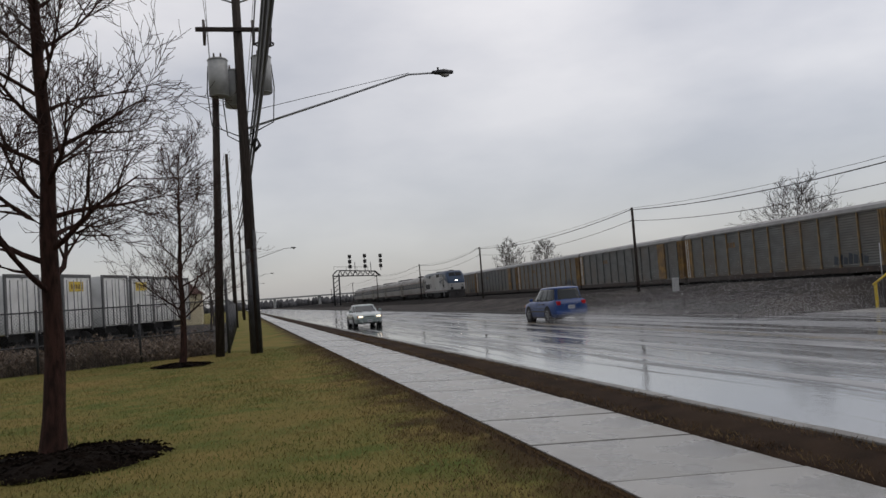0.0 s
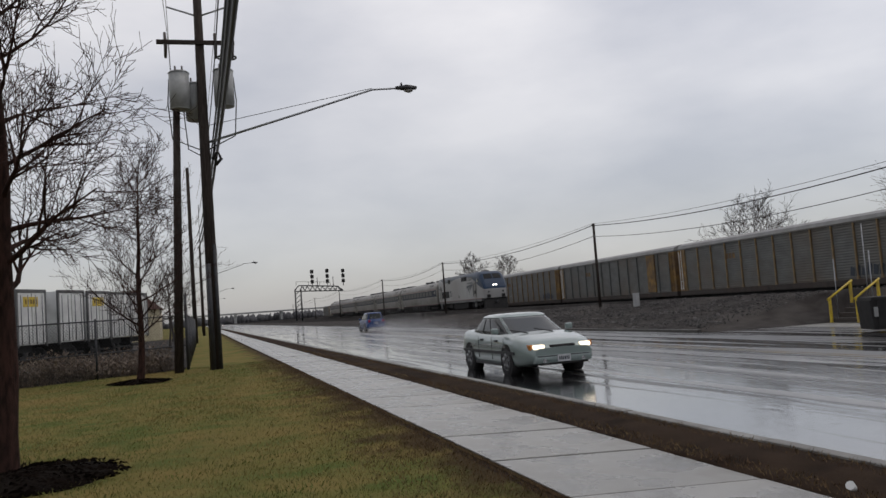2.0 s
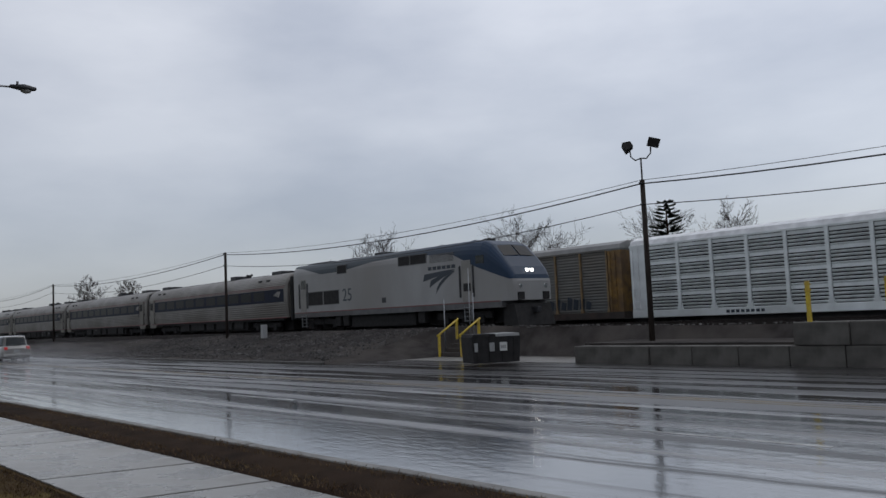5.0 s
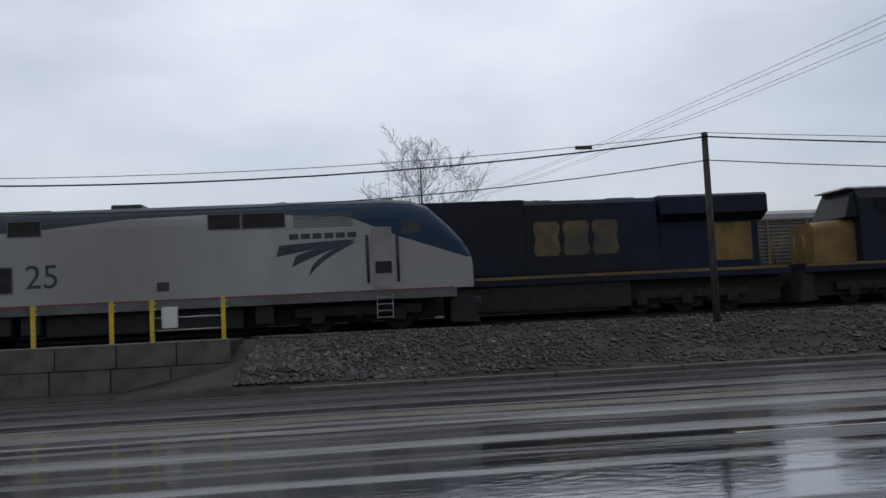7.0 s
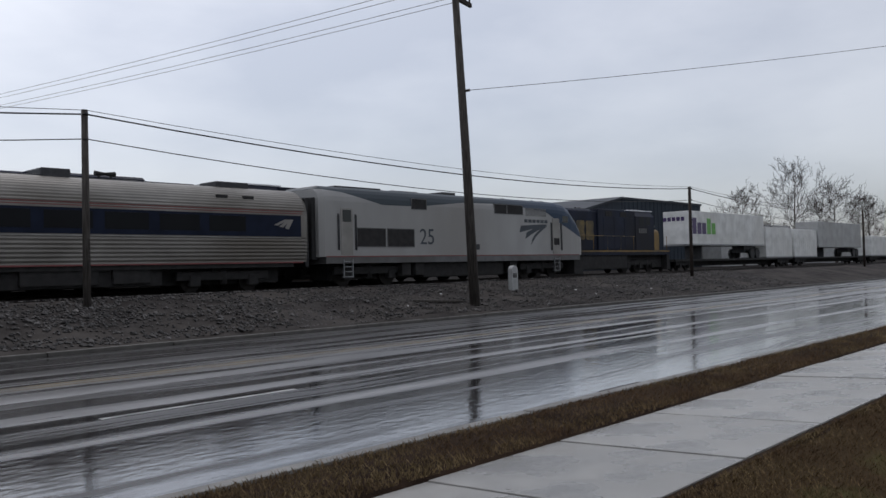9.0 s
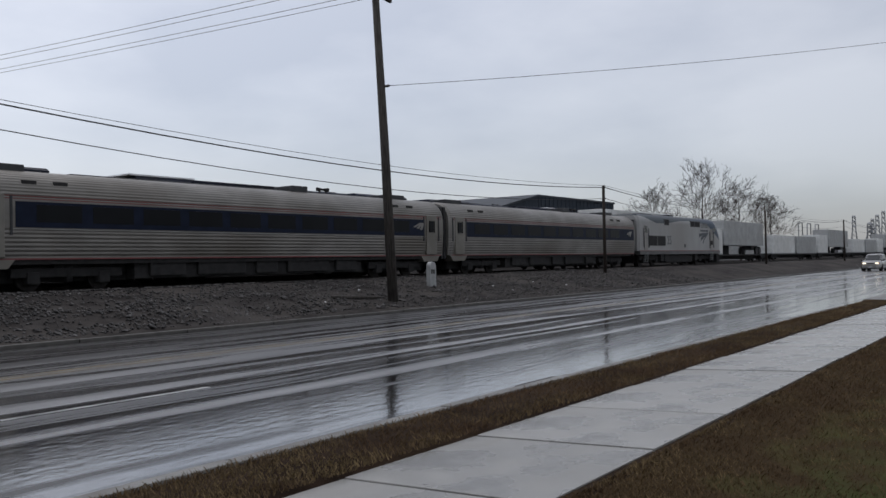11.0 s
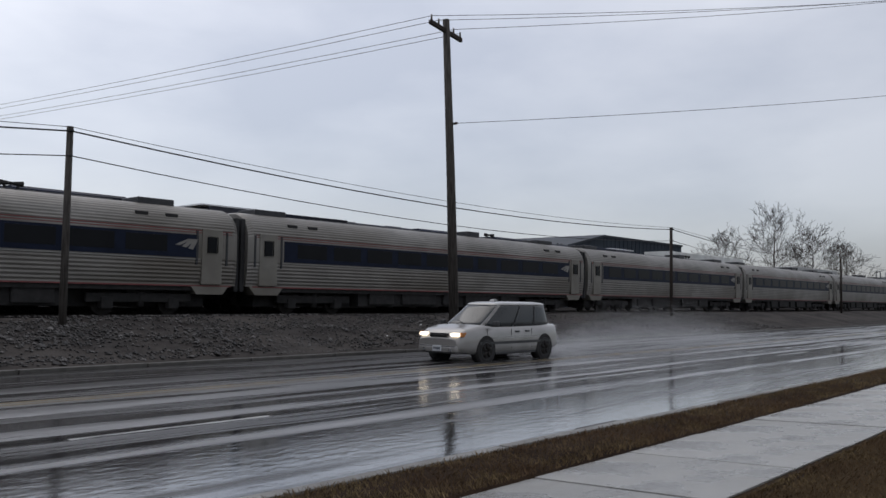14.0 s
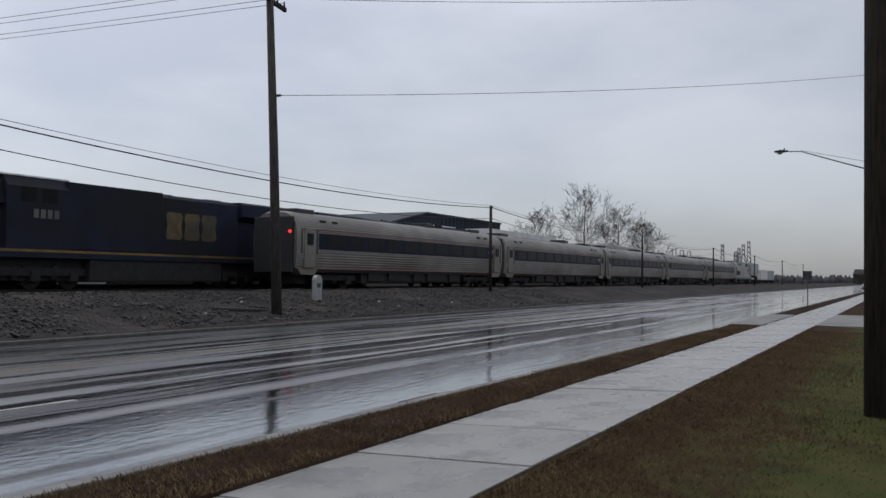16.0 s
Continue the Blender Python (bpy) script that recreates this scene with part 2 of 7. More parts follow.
def cyl(bm, p0, p1, r0, r1=None, n=10, cap=True):
    r1 = r0 if r1 is None else r1
    p0, p1 = Vector(p0), Vector(p1)
    d = (p1 - p0).normalized()
    a = d.orthogonal().normalized()
    b = d.cross(a)
    rings = []
    for p, r in ((p0, r0), (p1, r1)):
        rings.append([bm.verts.new(p + (a * math.cos(k * 2 * math.pi / n) + b * math.sin(k * 2 * math.pi / n)) * r) for k in range(n)])
    for k in range(n):
        f = bm.faces.new((rings[0][k], rings[0][(k + 1) % n], rings[1][(k + 1) % n], rings[1][k]))
        f.smooth = True
    if cap:
        bm.faces.new(rings[0][::-1])
        bm.faces.new(rings[1])
    return bm


def tube(bm, pts, r, n=6):
    """A bent pipe through pts; r one radius or one for each point."""
    pts = [Vector(p) for p in pts]
    rs = r if isinstance(r, (list, tuple)) else [r] * len(pts)
    rings, up = [], None
    for i, p in enumerate(pts):
        d = (pts[min(i + 1, len(pts) - 1)] - pts[max(i - 1, 0)]).normalized()
        if up is None:
            up = d.orthogonal().normalized()
        a = (up - d * up.dot(d)).normalized()
        up, b = a, d.cross(a)
        rings.append([bm.verts.new(p + (a * math.cos(k * 2 * math.pi / n) + b * math.sin(k * 2 * math.pi / n)) * rs[i]) for k in range(n)])
    for q, s in zip(rings, rings[1:]):
        for k in range(n):
            f = bm.faces.new((q[k], q[(k + 1) % n], s[(k + 1) % n], s[k]))
            f.smooth = True
    bm.faces.new(rings[0][::-1])
    bm.faces.new(rings[-1])
    return bm


def loft(bm, sections, smooth=False, closed=True, caps=True):
    """Skin over rings of equal count, each a list of (x, y, z)."""
    rings = [[bm.verts.new(p) for p in s] for s in sections]
    n = len(rings[0])
    for q, s in zip(rings, rings[1:]):
        for k in range(n if closed else n - 1):
            f = bm.faces.new((q[k], q[(k + 1) % n], s[(k + 1) % n], s[k]))
            f.smooth = smooth
    if caps:
        bm.faces.new(rings[0][::-1])
        bm.faces.new(rings[-1])
    return bm


def prism(bm, outline, y0, y1):
    """A flat outline of (x, z) given thickness from y0 to y1."""
    a = [bm.verts.new((x, y0, z)) for x, z in outline]
    b = [bm.verts.new((x, y1, z)) for x, z in outline]
    bm.faces.new(a)
    bm.faces.new(b[::-1])
    for k in range(len(a)):
        bm.faces.new((a[k], b[k], b[(k + 1) % len(a)], a[(k + 1) % len(a)]))
    return bm


def mesh_of(bm, name, material):
    bmesh.ops.recalc_face_normals(bm, faces=bm.faces[:])
    me = bpy.data.meshes.new(name)
    bm.to_mesh(me)
    bm.free()
    me.materials.append(material)
    return me


def part(name, bm, material, parent, label=""):
    ob = new(name, mesh_of(bm, name, material))
    ob.parent = parent
    if label:
        tagged(ob, label)
    return ob


def thing(name, label, category, group="", at=None):
    ob = new(name)
    ob.empty_display_size = 0.2
    if at is not None:
        ob.matrix_basis = at
    return tagged(ob, label, category, group)


def solo(name, bm, material, label, category, group="", kind=""):
    return tagged(new(name, mesh_of(bm, name, material)), label, category, group, kind)


def raw(name, verts, faces, material, smooth=False):
    me = bpy.data.meshes.new(name)
    me.from_pydata(verts, [], faces)
    me.materials.append(material)
    if smooth:
        me.polygons.foreach_set("use_smooth", [True] * len(me.polygons))
    me.update()
    return new(name, me)


def bars(bm, x0, x1, y, z0, z1, n, gap=0.3, depth=0.006):
    """A row of plain upright bars in place of writing, on a face that looks to -y."""
    w = (x1 - x0) / n
    for k in range(n):
        box(bm, x0 + k * w, x0 + (k + 1 - gap) * w, y - depth, y, z0, z1)
    return bm


def digits(text, size, material, parent, m, name="number"):
    cu = bpy.data.curves.new(name, "FONT")
    cu.body, cu.size, cu.extrude, cu.align_x = text, size, 0.004, "CENTER"
    ob = new(name, cu)
    cu.materials.append(material)
    ob.parent = parent
    ob.matrix_basis = m
    return ob


# ---- ground, road, pavement ----
RAIL_Z = 0.93
TRACKS = (29.2, 33.5, 40.5)
KERB_NEAR, KERB_FAR, ROAD_Z = 5.80, 18.9, -0.12
TRACK_Z = (RAIL_Z, RAIL_Z, 0.05)


def bend(x):
    """How far the railway draws away from the road, left of the eye."""
    if x >= 0:
        return 0.0
    return 0.035 * x * x / 50 if x > -25 else 0.4375 + 0.035 * (-25 - x)


def road_material():
    """Wet asphalt: worn wheel tracks hold water and shine, crowns between them are rougher."""
    m = bpy.data.materials.new("wet_asphalt")
    m.use_nodes = True
    n, l = m.node_tree.nodes, m.node_tree.links
    b = n["Principled BSDF"]
    b.inputs["Specular IOR Level"].default_value = 0.9
    co = n.new("ShaderNodeTexCoord")

    # wandering coordinates, so that the wheel tracks waver
    wob = n.new("ShaderNodeTexNoise")
    wob.inputs["Scale"].default_value, wob.inputs["Detail"].default_value = 1.0, 3.0
    wmap = n.new("ShaderNodeMapping")
    wmap.inputs["Scale"].default_value = (0.16, 0.30, 1.0)
    l.new(co.outputs["Object"], wmap.inputs["Vector"])
    l.new(wmap.outputs[0], wob.inputs["Vector"])
    wsc = n.new("ShaderNodeVectorMath")
    wsc.operation = "MULTIPLY_ADD"
    wsc.inputs[1].default_value = (0.0, 0.9, 0.0)
    l.new(wob.outputs["Color"], wsc.inputs[0])
    l.new(co.outputs["Object"], wsc.inputs[2])
    along = wsc.outputs[0]

    def noise_at(scale, stretch, detail=6.0, src=None):
        mp = n.new("ShaderNodeMapping")
        mp.inputs["Scale"].default_value = stretch
        l.new(src or co.outputs["Object"], mp.inputs["Vector"])
        t = n.new("ShaderNodeTexNoise")
        t.inputs["Scale"].default_value, t.inputs["Detail"].default_value = scale, detail
        l.new(mp.outputs[0], t.inputs["Vector"])
        return t.outputs["Fac"]

    streak = noise_at(1.0, (0.055, 1.5, 1.0), 5.0, along)
    patch = noise_at(1.0, (0.08, 3.4, 1.0), 4.0, along)
    grain = noise_at(90.0, (1, 1, 1), 3.0)
    ripple = noise_at(7.0, (0.5, 1, 1), 3.0)
    sep = n.new("ShaderNodeSeparateXYZ")
    l.new(co.outputs["Object"], sep.inputs[0])
    # water gathers towards the near gutter; the far lanes drain
    fall = n.new("ShaderNodeMapRange")
    fall.inputs["From Min"].default_value, fall.inputs["From Max"].default_value = 6.0, 18.9
    fall.inputs["To Min"].default_value, fall.inputs["To Max"].default_value = -0.085, 0.10
    l.new(sep.outputs["Y"], fall.inputs["Value"])
    s0 = n.new("ShaderNodeMath")
    s0.operation = "MULTIPLY_ADD"
    s0.inputs[1].default_value = 0.85
    l.new(patch, s0.inputs[0])
    l.new(streak, s0.inputs[2])
    add = n.new("ShaderNodeMath")
    add.operation = "ADD"
    l.new(s0.outputs[0], add.inputs[0])
    l.new(fall.outputs[0], add.inputs[1])
    wet = n.new("ShaderNodeMapRange")
    wet.inputs["From Min"].default_value, wet.inputs["From Max"].default_value = 0.86, 0.985
    wet.inputs["To Min"].default_value, wet.inputs["To Max"].default_value = 0.8, 0.0
    l.new(add.outputs[0], wet.inputs["Value"])
    shine = n.new("ShaderNodeMapRange")
    shine.inputs["To Min"].default_value, shine.inputs["To Max"].default_value = 0.34, 0.8
    l.new(wet.outputs[0], shine.inputs["Value"])
    l.new(shine.outputs[0], b.inputs["Specular IOR Level"])
    b.inputs["Coat Roughness"].default_value, b.inputs["Coat IOR"].default_value = 0.07, 1.42
    rr = n.new("ShaderNodeValToRGB")
    e = rr.color_ramp.elements
    e[0].position, e[0].color = 0.82, (0.05, 0.05, 0.05, 1)
    e[1].position, e[1].color = 1.0, (0.30, 0.30, 0.30, 1)
    mid = e.new(0.93)
    mid.color = (0.10, 0.10, 0.10, 1)
    l.new(add.outputs[0], rr.inputs["Fac"])
    cr = n.new("ShaderNodeValToRGB")
    cr.color_ramp.elements[0].position, cr.color_ramp.elements[0].color = 0.80, (0.016, 0.016, 0.018, 1)
    cr.color_ramp.elements[1].position, cr.color_ramp.elements[1].color = 1.0, (0.036, 0.035, 0.035, 1)
    l.new(add.outputs[0], cr.inputs["Fac"])
    # lines of churned water beside dark ruts; their sky shine is a pale colour
    waver = noise_at(1.0, (0.035, 0.25, 1.0), 2.0)
    shake = noise_at(1.0, (0.45, 1.4, 1.0), 4.0)
    off = n.new("ShaderNodeMath")
    off.operation = "MULTIPLY_ADD"
    off.inputs[1].default_value = 0.35
    l.new(shake, off.inputs[0])
    l.new(waver, off.inputs[2])
    across = n.new("ShaderNodeMath")
    across.operation = "MULTIPLY_ADD"
    across.inputs[1].default_value = 0.55
    l.new(off.outputs[0], across.inputs[0])
    l.new(sep.outputs["Y"], across.inputs[2])
    lanes = n.new("ShaderNodeMapRange")
    shift = 0.55 * 0.675
    lanes.inputs["From Min"].default_value, lanes.inputs["From Max"].default_value = KERB_NEAR + shift, KERB_FAR + shift
    l.new(across.outputs[0], lanes.inputs["Value"])
    churn = n.new("ShaderNodeValToRGB")
    ce = churn.color_ramp.elements
    ce[0].position, ce[0].color = 0.0, (0, 0, 0, 1)
    ce[1].position, ce[1].color = 1.0, (0, 0, 0, 1)
    for yy, v in ((8.55, 0), (8.68, 1), (8.92, 0.9), (9.12, 0), (9.85, 0.08), (10.0, 0.45), (10.2, 0), (10.45, 0.1), (10.6, 1), (10.88, 0.8), (11.1, 0.3), (11.9, 0.3), (12.05, 0), (12.35, 0),
                  (12.5, 1), (12.75, 0.9), (12.95, 0.42), (14.1, 0.5), (14.3, 0.05), (14.6, 0.6), (14.8, 0.05), (15.4, 0.05), (15.55, 0.6), (15.75, 0.03), (16.9, 0.03), (17.05, 0.35), (17.2, 0)):
        ce.new((yy - KERB_NEAR) / (KERB_FAR - KERB_NEAR)).color = (v, v, v, 1)
    l.new(lanes.outputs[0], churn.inputs["Fac"])
    broken = n.new("ShaderNodeMapRange")
    broken.inputs["From Min"].default_value, broken.inputs["From Max"].default_value = 0.30, 0.62
    broken.inputs["To Min"].default_value, broken.inputs["To Max"].default_value = 0.25, 1.0
    l.new(noise_at(1.0, (0.22, 2.6, 1.0), 6.0), broken.inputs["Value"])
    pale_shine = n.new("ShaderNodeMath")
    pale_shine.operation = "MULTIPLY"
    l.new(churn.outputs[0], pale_shine.inputs[0])
    l.new(broken.outputs[0], pale_shine.inputs[1])

    def to_pale_shine(src, value, dest):
        mx = n.new("ShaderNodeMix")
        mx.data_type = "RGBA"
        mx.inputs["B"].default_value = value
        l.new(pale_shine.outputs[0], mx.inputs["Factor"])
        l.new(src, mx.inputs["A"])
        l.new(mx.outputs["Result"], dest)

    to_pale_shine(rr.outputs[0], (0.40, 0.40, 0.40, 1), b.inputs["Roughness"])
    to_pale_shine(cr.outputs[0], (0.24, 0.24, 0.245, 1), b.inputs["Base Color"])
    to_pale_shine(wet.outputs[0], (0.15, 0.15, 0.15, 1), b.inputs["Coat Weight"])
    hsum = n.new("ShaderNodeMath")
    hsum.operation = "MULTIPLY_ADD"
    hsum.inputs[1].default_value = 0.12
    l.new(grain, hsum.inputs[0])
    l.new(ripple, hsum.inputs[2])
    bp = n.new("ShaderNodeBump")
    bp.inputs["Strength"].default_value, bp.inputs["Distance"].default_value = 0.20, 0.016
    l.new(hsum.outputs[0], bp.inputs["Height"])
    l.new(bp.outputs[0], b.inputs["Normal"])
    l.new(bp.outputs[0], b.inputs["Coat Normal"])
    return m


M_ROAD = road_material()
M_LINE = mat("worn_white_line", (0.42, 0.42, 0.41), 0.3, color2=(0.10, 0.10, 0.10), scale=2.5, stretch=(0.6, 3, 1), rough2=0.5)
M_YLINE = mat("worn_yellow_line", (0.17, 0.12, 0.04), 0.3, color2=(0.05, 0.042, 0.03), scale=2.5, stretch=(0.6, 3, 1), rough2=0.5)


def bank_z(x, y):
    """Height of the land behind the far kerb: a stony slope up to the track bed."""
    if y > 20:
        y = max(20.0, y - bend(x))
    crest = 0.96 + 0.18 * max(0.0, min(1.0, (-x - 14) / 12.0))
    base = (KERB_FAR + 0.15, -0.03), (KERB_FAR + 0.9, 0.08), (22.4, 0.58), (24.7, crest), (25.9, crest - 0.04), (27.0, 0.64)
    for (a, za), (b, zb) in zip(base, base[1:]):
        if y <= b:
            k = max(0.0, (y - a) / (b - a))
            return za + (zb - za) * k
    return 0.64


def lawn_z(x, y):
    """Gentle lumps, rising to the pavement's edge."""
    u = max(0.0, min(1.0, (y - 1.3) / 1.4))
    near = 1 if -90 < x < 90 else 0
    if y > 2.69:
        return 0.032
    return -0.01 + 0.05 * (1 - 0.75 * u) * near * noise.noise((x * 0.21, y * 0.4, 0.0)) + 0.055 * u * u * (3 - 2 * u) - 0.06 * max(0.0, min(1.0, (-3 - y) / 20.0))


def ground():
    """One sheet to the horizon, dipping under the road and rising to the track bed."""
    xs = [-2500, -800, -300, -120] + [x for x in range(-90, 121, 3)] + [160, 300, 800, 2500]
    ys = [-2500, -600, -150, -60, -30, -20, -12, -8, -5, -3, -1, 1, 1.5, 1.9, 2.3, 2.6, 2.70, 2.775, 2.80, 4.56, 4.61, 4.75, 4.95, 5.2, 5.45, 5.62, 5.66, 5.9, 18.8, 19.05, 19.4, 19.8, 20.4, 21, 21.6, 22.2, 22.8, 23.4, 24, 24.6, 25.4, 26.2, 27.2, 28, 30, 32, 35, 37, 38, 39, 40, 41, 42, 43, 44, 45, 46, 47, 48, 50, 60, 90, 200, 600, 2500]
    verts, faces = [], []
    for x in xs:
        for y in ys:
            n1 = noise.noise((x * 0.21, y * 0.4, 0.0))
            if y <= 2.78:
                z = lawn_z(x, y)
            elif y <= 4.57:
                z = -0.15
            elif y <= 5.63:
                z = -0.045 + 0.04 * math.sin(math.pi * (y - 4.6) / 1.15) + 0.02 * n1
            elif y <= 18.8:
                z = -0.42
            elif y <= 50:
                z = bank_z(x, y) + (0.10 * n1 if 19.2 < y < 26 else 0)
                if 37.3 < y - bend(x) < 44.5:
                    z = -0.33
                if -29 < x < -3.0 and y < 24.7:
                    z = -0.16
            else:
                z = 0.66
            verts.append((x, y, z))
    w = len(ys)
    g = raw("ground", verts, [(i * w + j, (i + 1) * w + j, (i + 1) * w + j + 1, i * w + j + 1) for i in range(len(xs) - 1) for j in range(w - 1)], M_GRASS, True)
    g.data.materials.append(M_DIRT)
    g.data.materials.append(M_BANK)
    g.data.materials.append(M_FAR)
    g.data.materials.append(M_BED)
    mid = [(ys[j] + ys[j + 1]) / 2 for j in range(w - 1)]
    # 25 to 90 m back takes M_BED, dark like the ground beneath trains
    g.data.polygons.foreach_set("material_index", [3 if y > 90 else 4 if y > 25.0 else 2 if y > 15 else 1 if y > 2.63 else 0 for _ in range(len(xs) - 1) for y in mid])
    return tagged(g, "winter lawn, bare verge and cinder track bed", "ground", kind="structure")


def road():
    bm = bmesh.new()
    box(bm, -1500, 1500, KERB_NEAR, KERB_FAR, ROAD_Z - 0.25, ROAD_Z)
    r = solo("road", bm, M_ROAD, "rain-wet four-lane asphalt road with shining wheel tracks", "road", kind="structure")
    for y0, y1, m, dash in ((13.80, 13.91, M_YLINE, 0), (14.07, 14.18, M_YLINE, 0), (10.06, 10.16, M_LINE, 1)):
        if not dash:
            bm = bmesh.new()
            box(bm, -600, 600, y0, y1, ROAD_Z, ROAD_Z + 0.004)
            part("lane_line", bm, m, r)
        else:
            me = None
            for k in range(-14, 15):
                if me is None:
                    bm = bmesh.new()
                    box(bm, 0, 3.0, y0, y1, ROAD_Z, ROAD_Z + 0.004)
                    me = mesh_of(bm, "lane_dash", m)
                d = new("lane_dash", me)
                d.parent, d.location = r, (k * 12.2 + 4.7, 0, 0)
    for x in (10.5, -44.0):
        bm = bmesh.new()
        box(bm, x - 0.55, x + 0.55, KERB_NEAR + 0.05, KERB_NEAR + 0.42, ROAD_Z, ROAD_Z + 0.012)
        for k in range(8):
            box(bm, x - 0.5 + k * 0.13, x - 0.44 + k * 0.13, KERB_NEAR + 0.08, KERB_NEAR + 0.39, ROAD_Z + 0.012, ROAD_Z + 0.02)
        part("storm_drain", bm, M_DARKSTEEL, r, "dark iron storm drain grate")
    return r


def kerbs():
    for name, y0, y1, top, stone_m in (("kerb_near", KERB_NEAR - 0.17, KERB_NEAR, -0.005, M_KERB), ("kerb_far", KERB_FAR, KERB_FAR + 0.17, -0.02, M_KERB_DARK)):
        k = tagged(new(name), "weathered wet concrete kerb along the road", "kerb", kind="structure")
        me = mesh_of(box(bmesh.new(), -1.51, 1.51, y0, y1, -0.4, top, 0.02), "kerb_stone", stone_m)
        for i in range(-28, 36):
            if name == "kerb_near" and 29 <= i * 3.05 <= 45:
                continue
            if name == "kerb_far" and -29 < i * 3.05 < -3:
                continue
            s = new("kerb_stone", me)
            s.parent, s.location = k, (i * 3.05, 0, random.uniform(-0.008, 0.008))
        bm = bmesh.new()
        for a, b in ((-1500, -87), (109, 1500)):
            box(bm, a, b, y0, y1, -0.4, top)
        part("kerb_run", bm, stone_m, k)


def pavement():
    p = tagged(new("pavement"), "pavement of pale wet concrete slabs", "pavement", kind="structure")
    def fall(bm):
        for v in bm.verts:
            v.co.z += 0.045 - 0.045 * (v.co.y - 2.78)
        return bm

    me = [mesh_of(fall(box(bmesh.new(), -0.905 + e, 0.905 - e, 2.78 + e, 4.60, -0.16, d, 0.008)), "slab", M_WALK) for d, e in ((0.0, 0.0), (0.0015, 0.004), (-0.0015, 0.002))]
    for i in range(-46, 62):
        s = new("slab", me[i % 3])
        s.parent = p
        s.location = (0.16 + i * 1.845, 0, random.uniform(-0.001, 0.001))
        s.rotation_euler = (radians(random.uniform(-0.08, 0.08)), radians(random.uniform(-0.05, 0.05)), radians(random.uniform(-0.2, 0.2)))
    bm = bmesh.new()
    for a, b in ((-800, -85.7), (113.5, 800)):
        fall(box(bm, a, b, 2.78, 4.60, -0.16, 0.0))
    part("pavement_run", bm, M_WALK, p)
    bm = bmesh.new()
    box(bm, 33, 44, 4.62, 5.80, -0.1, 0.0)
    box(bm, 33, 44, -14, 2.765, -0.1, 0.055)
    part("driveway", bm, M_KERB, p, "wet concrete driveway crossing the verge")
    return p


def tracks():
    for i, (y, rz) in enumerate(zip(TRACKS, TRACK_Z)):
        t = tagged(new("track_%d" % (i + 1)), "steel rails on dark sleepers and stone ballast", "railway track", kind="structure")
        xs = [-1500, -300, -120, -80, -60, -40, -30, -25, -20, -15, -10, -5, 0, 1500]
        bm = bmesh.new()
        loft(bm, [[(x, y - 2.3 + bend(x), rz - 0.38), (x, y - 1.5 + bend(x), rz - 0.16), (x, y + 1.5 + bend(x), rz - 0.16), (x, y + 2.3 + bend(x), rz - 0.38)] for x in xs])
        part("ballast_bed", bm, M_BED, t)
        for s in (-0.7175, 0.7175):
            bm = bmesh.new()
            for w, z0, z1 in ((0.035, 0.05, 0.0), (0.01, 0.15, 0.05), (0.07, 0.165, 0.15)):
                loft(bm, [[(x, y + s - w + bend(x), rz - z0), (x, y + s + w + bend(x), rz - z0), (x, y + s + w + bend(x), rz - z1), (x, y + s - w + bend(x), rz - z1)] for x in xs])
            part("rail", bm, M_RAIL, t)
        bm = bmesh.new()
        for k in range(-130, 190):
            b = bend(k * 0.6)
            box(bm, k * 0.6 - 0.11, k * 0.6 + 0.11, y - 1.3 + b, y + 1.3 + b, rz - 0.3, rz - 0.155)
        tagged(part("sleepers", bm, M_TIE, t), kind="stuff")


def stones():
    """Loose stones over the bank in one mesh, thick where it is near."""
    rnd = random.Random(5)
    verts, faces = [], []

    def stone(x, y, z, s):
        o = len(verts)
        for dx, dy, dz in ((1, 0, 0), (-1, 0, 0), (0, 1, 0), (0, -1, 0), (0, 0, 1), (0, 0, -0.6), (0.6, 0.6, 0.4), (-0.6, -0.5, 0.45)):
            verts.append((x + s * dx * rnd.uniform(0.6, 1.2), y + s * dy * rnd.uniform(0.6, 1.2), z + s * dz * rnd.uniform(0.5, 0.9)))
        faces.extend((o + a, o + b, o + c) for a, b, c in ((4, 0, 6), (4, 6, 2), (4, 2, 1), (4, 1, 7), (4, 7, 3), (4, 3, 0), (0, 2, 6), (1, 3, 7), (5, 2, 0), (5, 1, 2), (5, 3, 1), (5, 0, 3)))

    for _ in range(38000):
        u = rnd.random()
        x = -3 + 60 * u * u if rnd.random() < 0.7 else -60 + 55 * rnd.random()
        y = rnd.uniform(19.3, 25.4)
        if -29 < x < -2.8 and y < 24.8:
            continue
        big = rnd.random() < 0.035 and y < 23
        clump = noise.noise((x * 0.35, y * 0.8, 3.0))
        if clump < -0.12 and rnd.random() < 0.7:
            continue
        stone(x, y, bank_z(x, y) + 0.10 * noise.noise((x * 0.21, y * 0.4, 0.0)) + 0.02, rnd.uniform(0.07, 0.14) if big else rnd.uniform(0.02, 0.07))
    tagged(raw("bank_stones", verts, faces, M_STONE), "wet grey ballast stones strewn over the bank", "stones", kind="stuff")


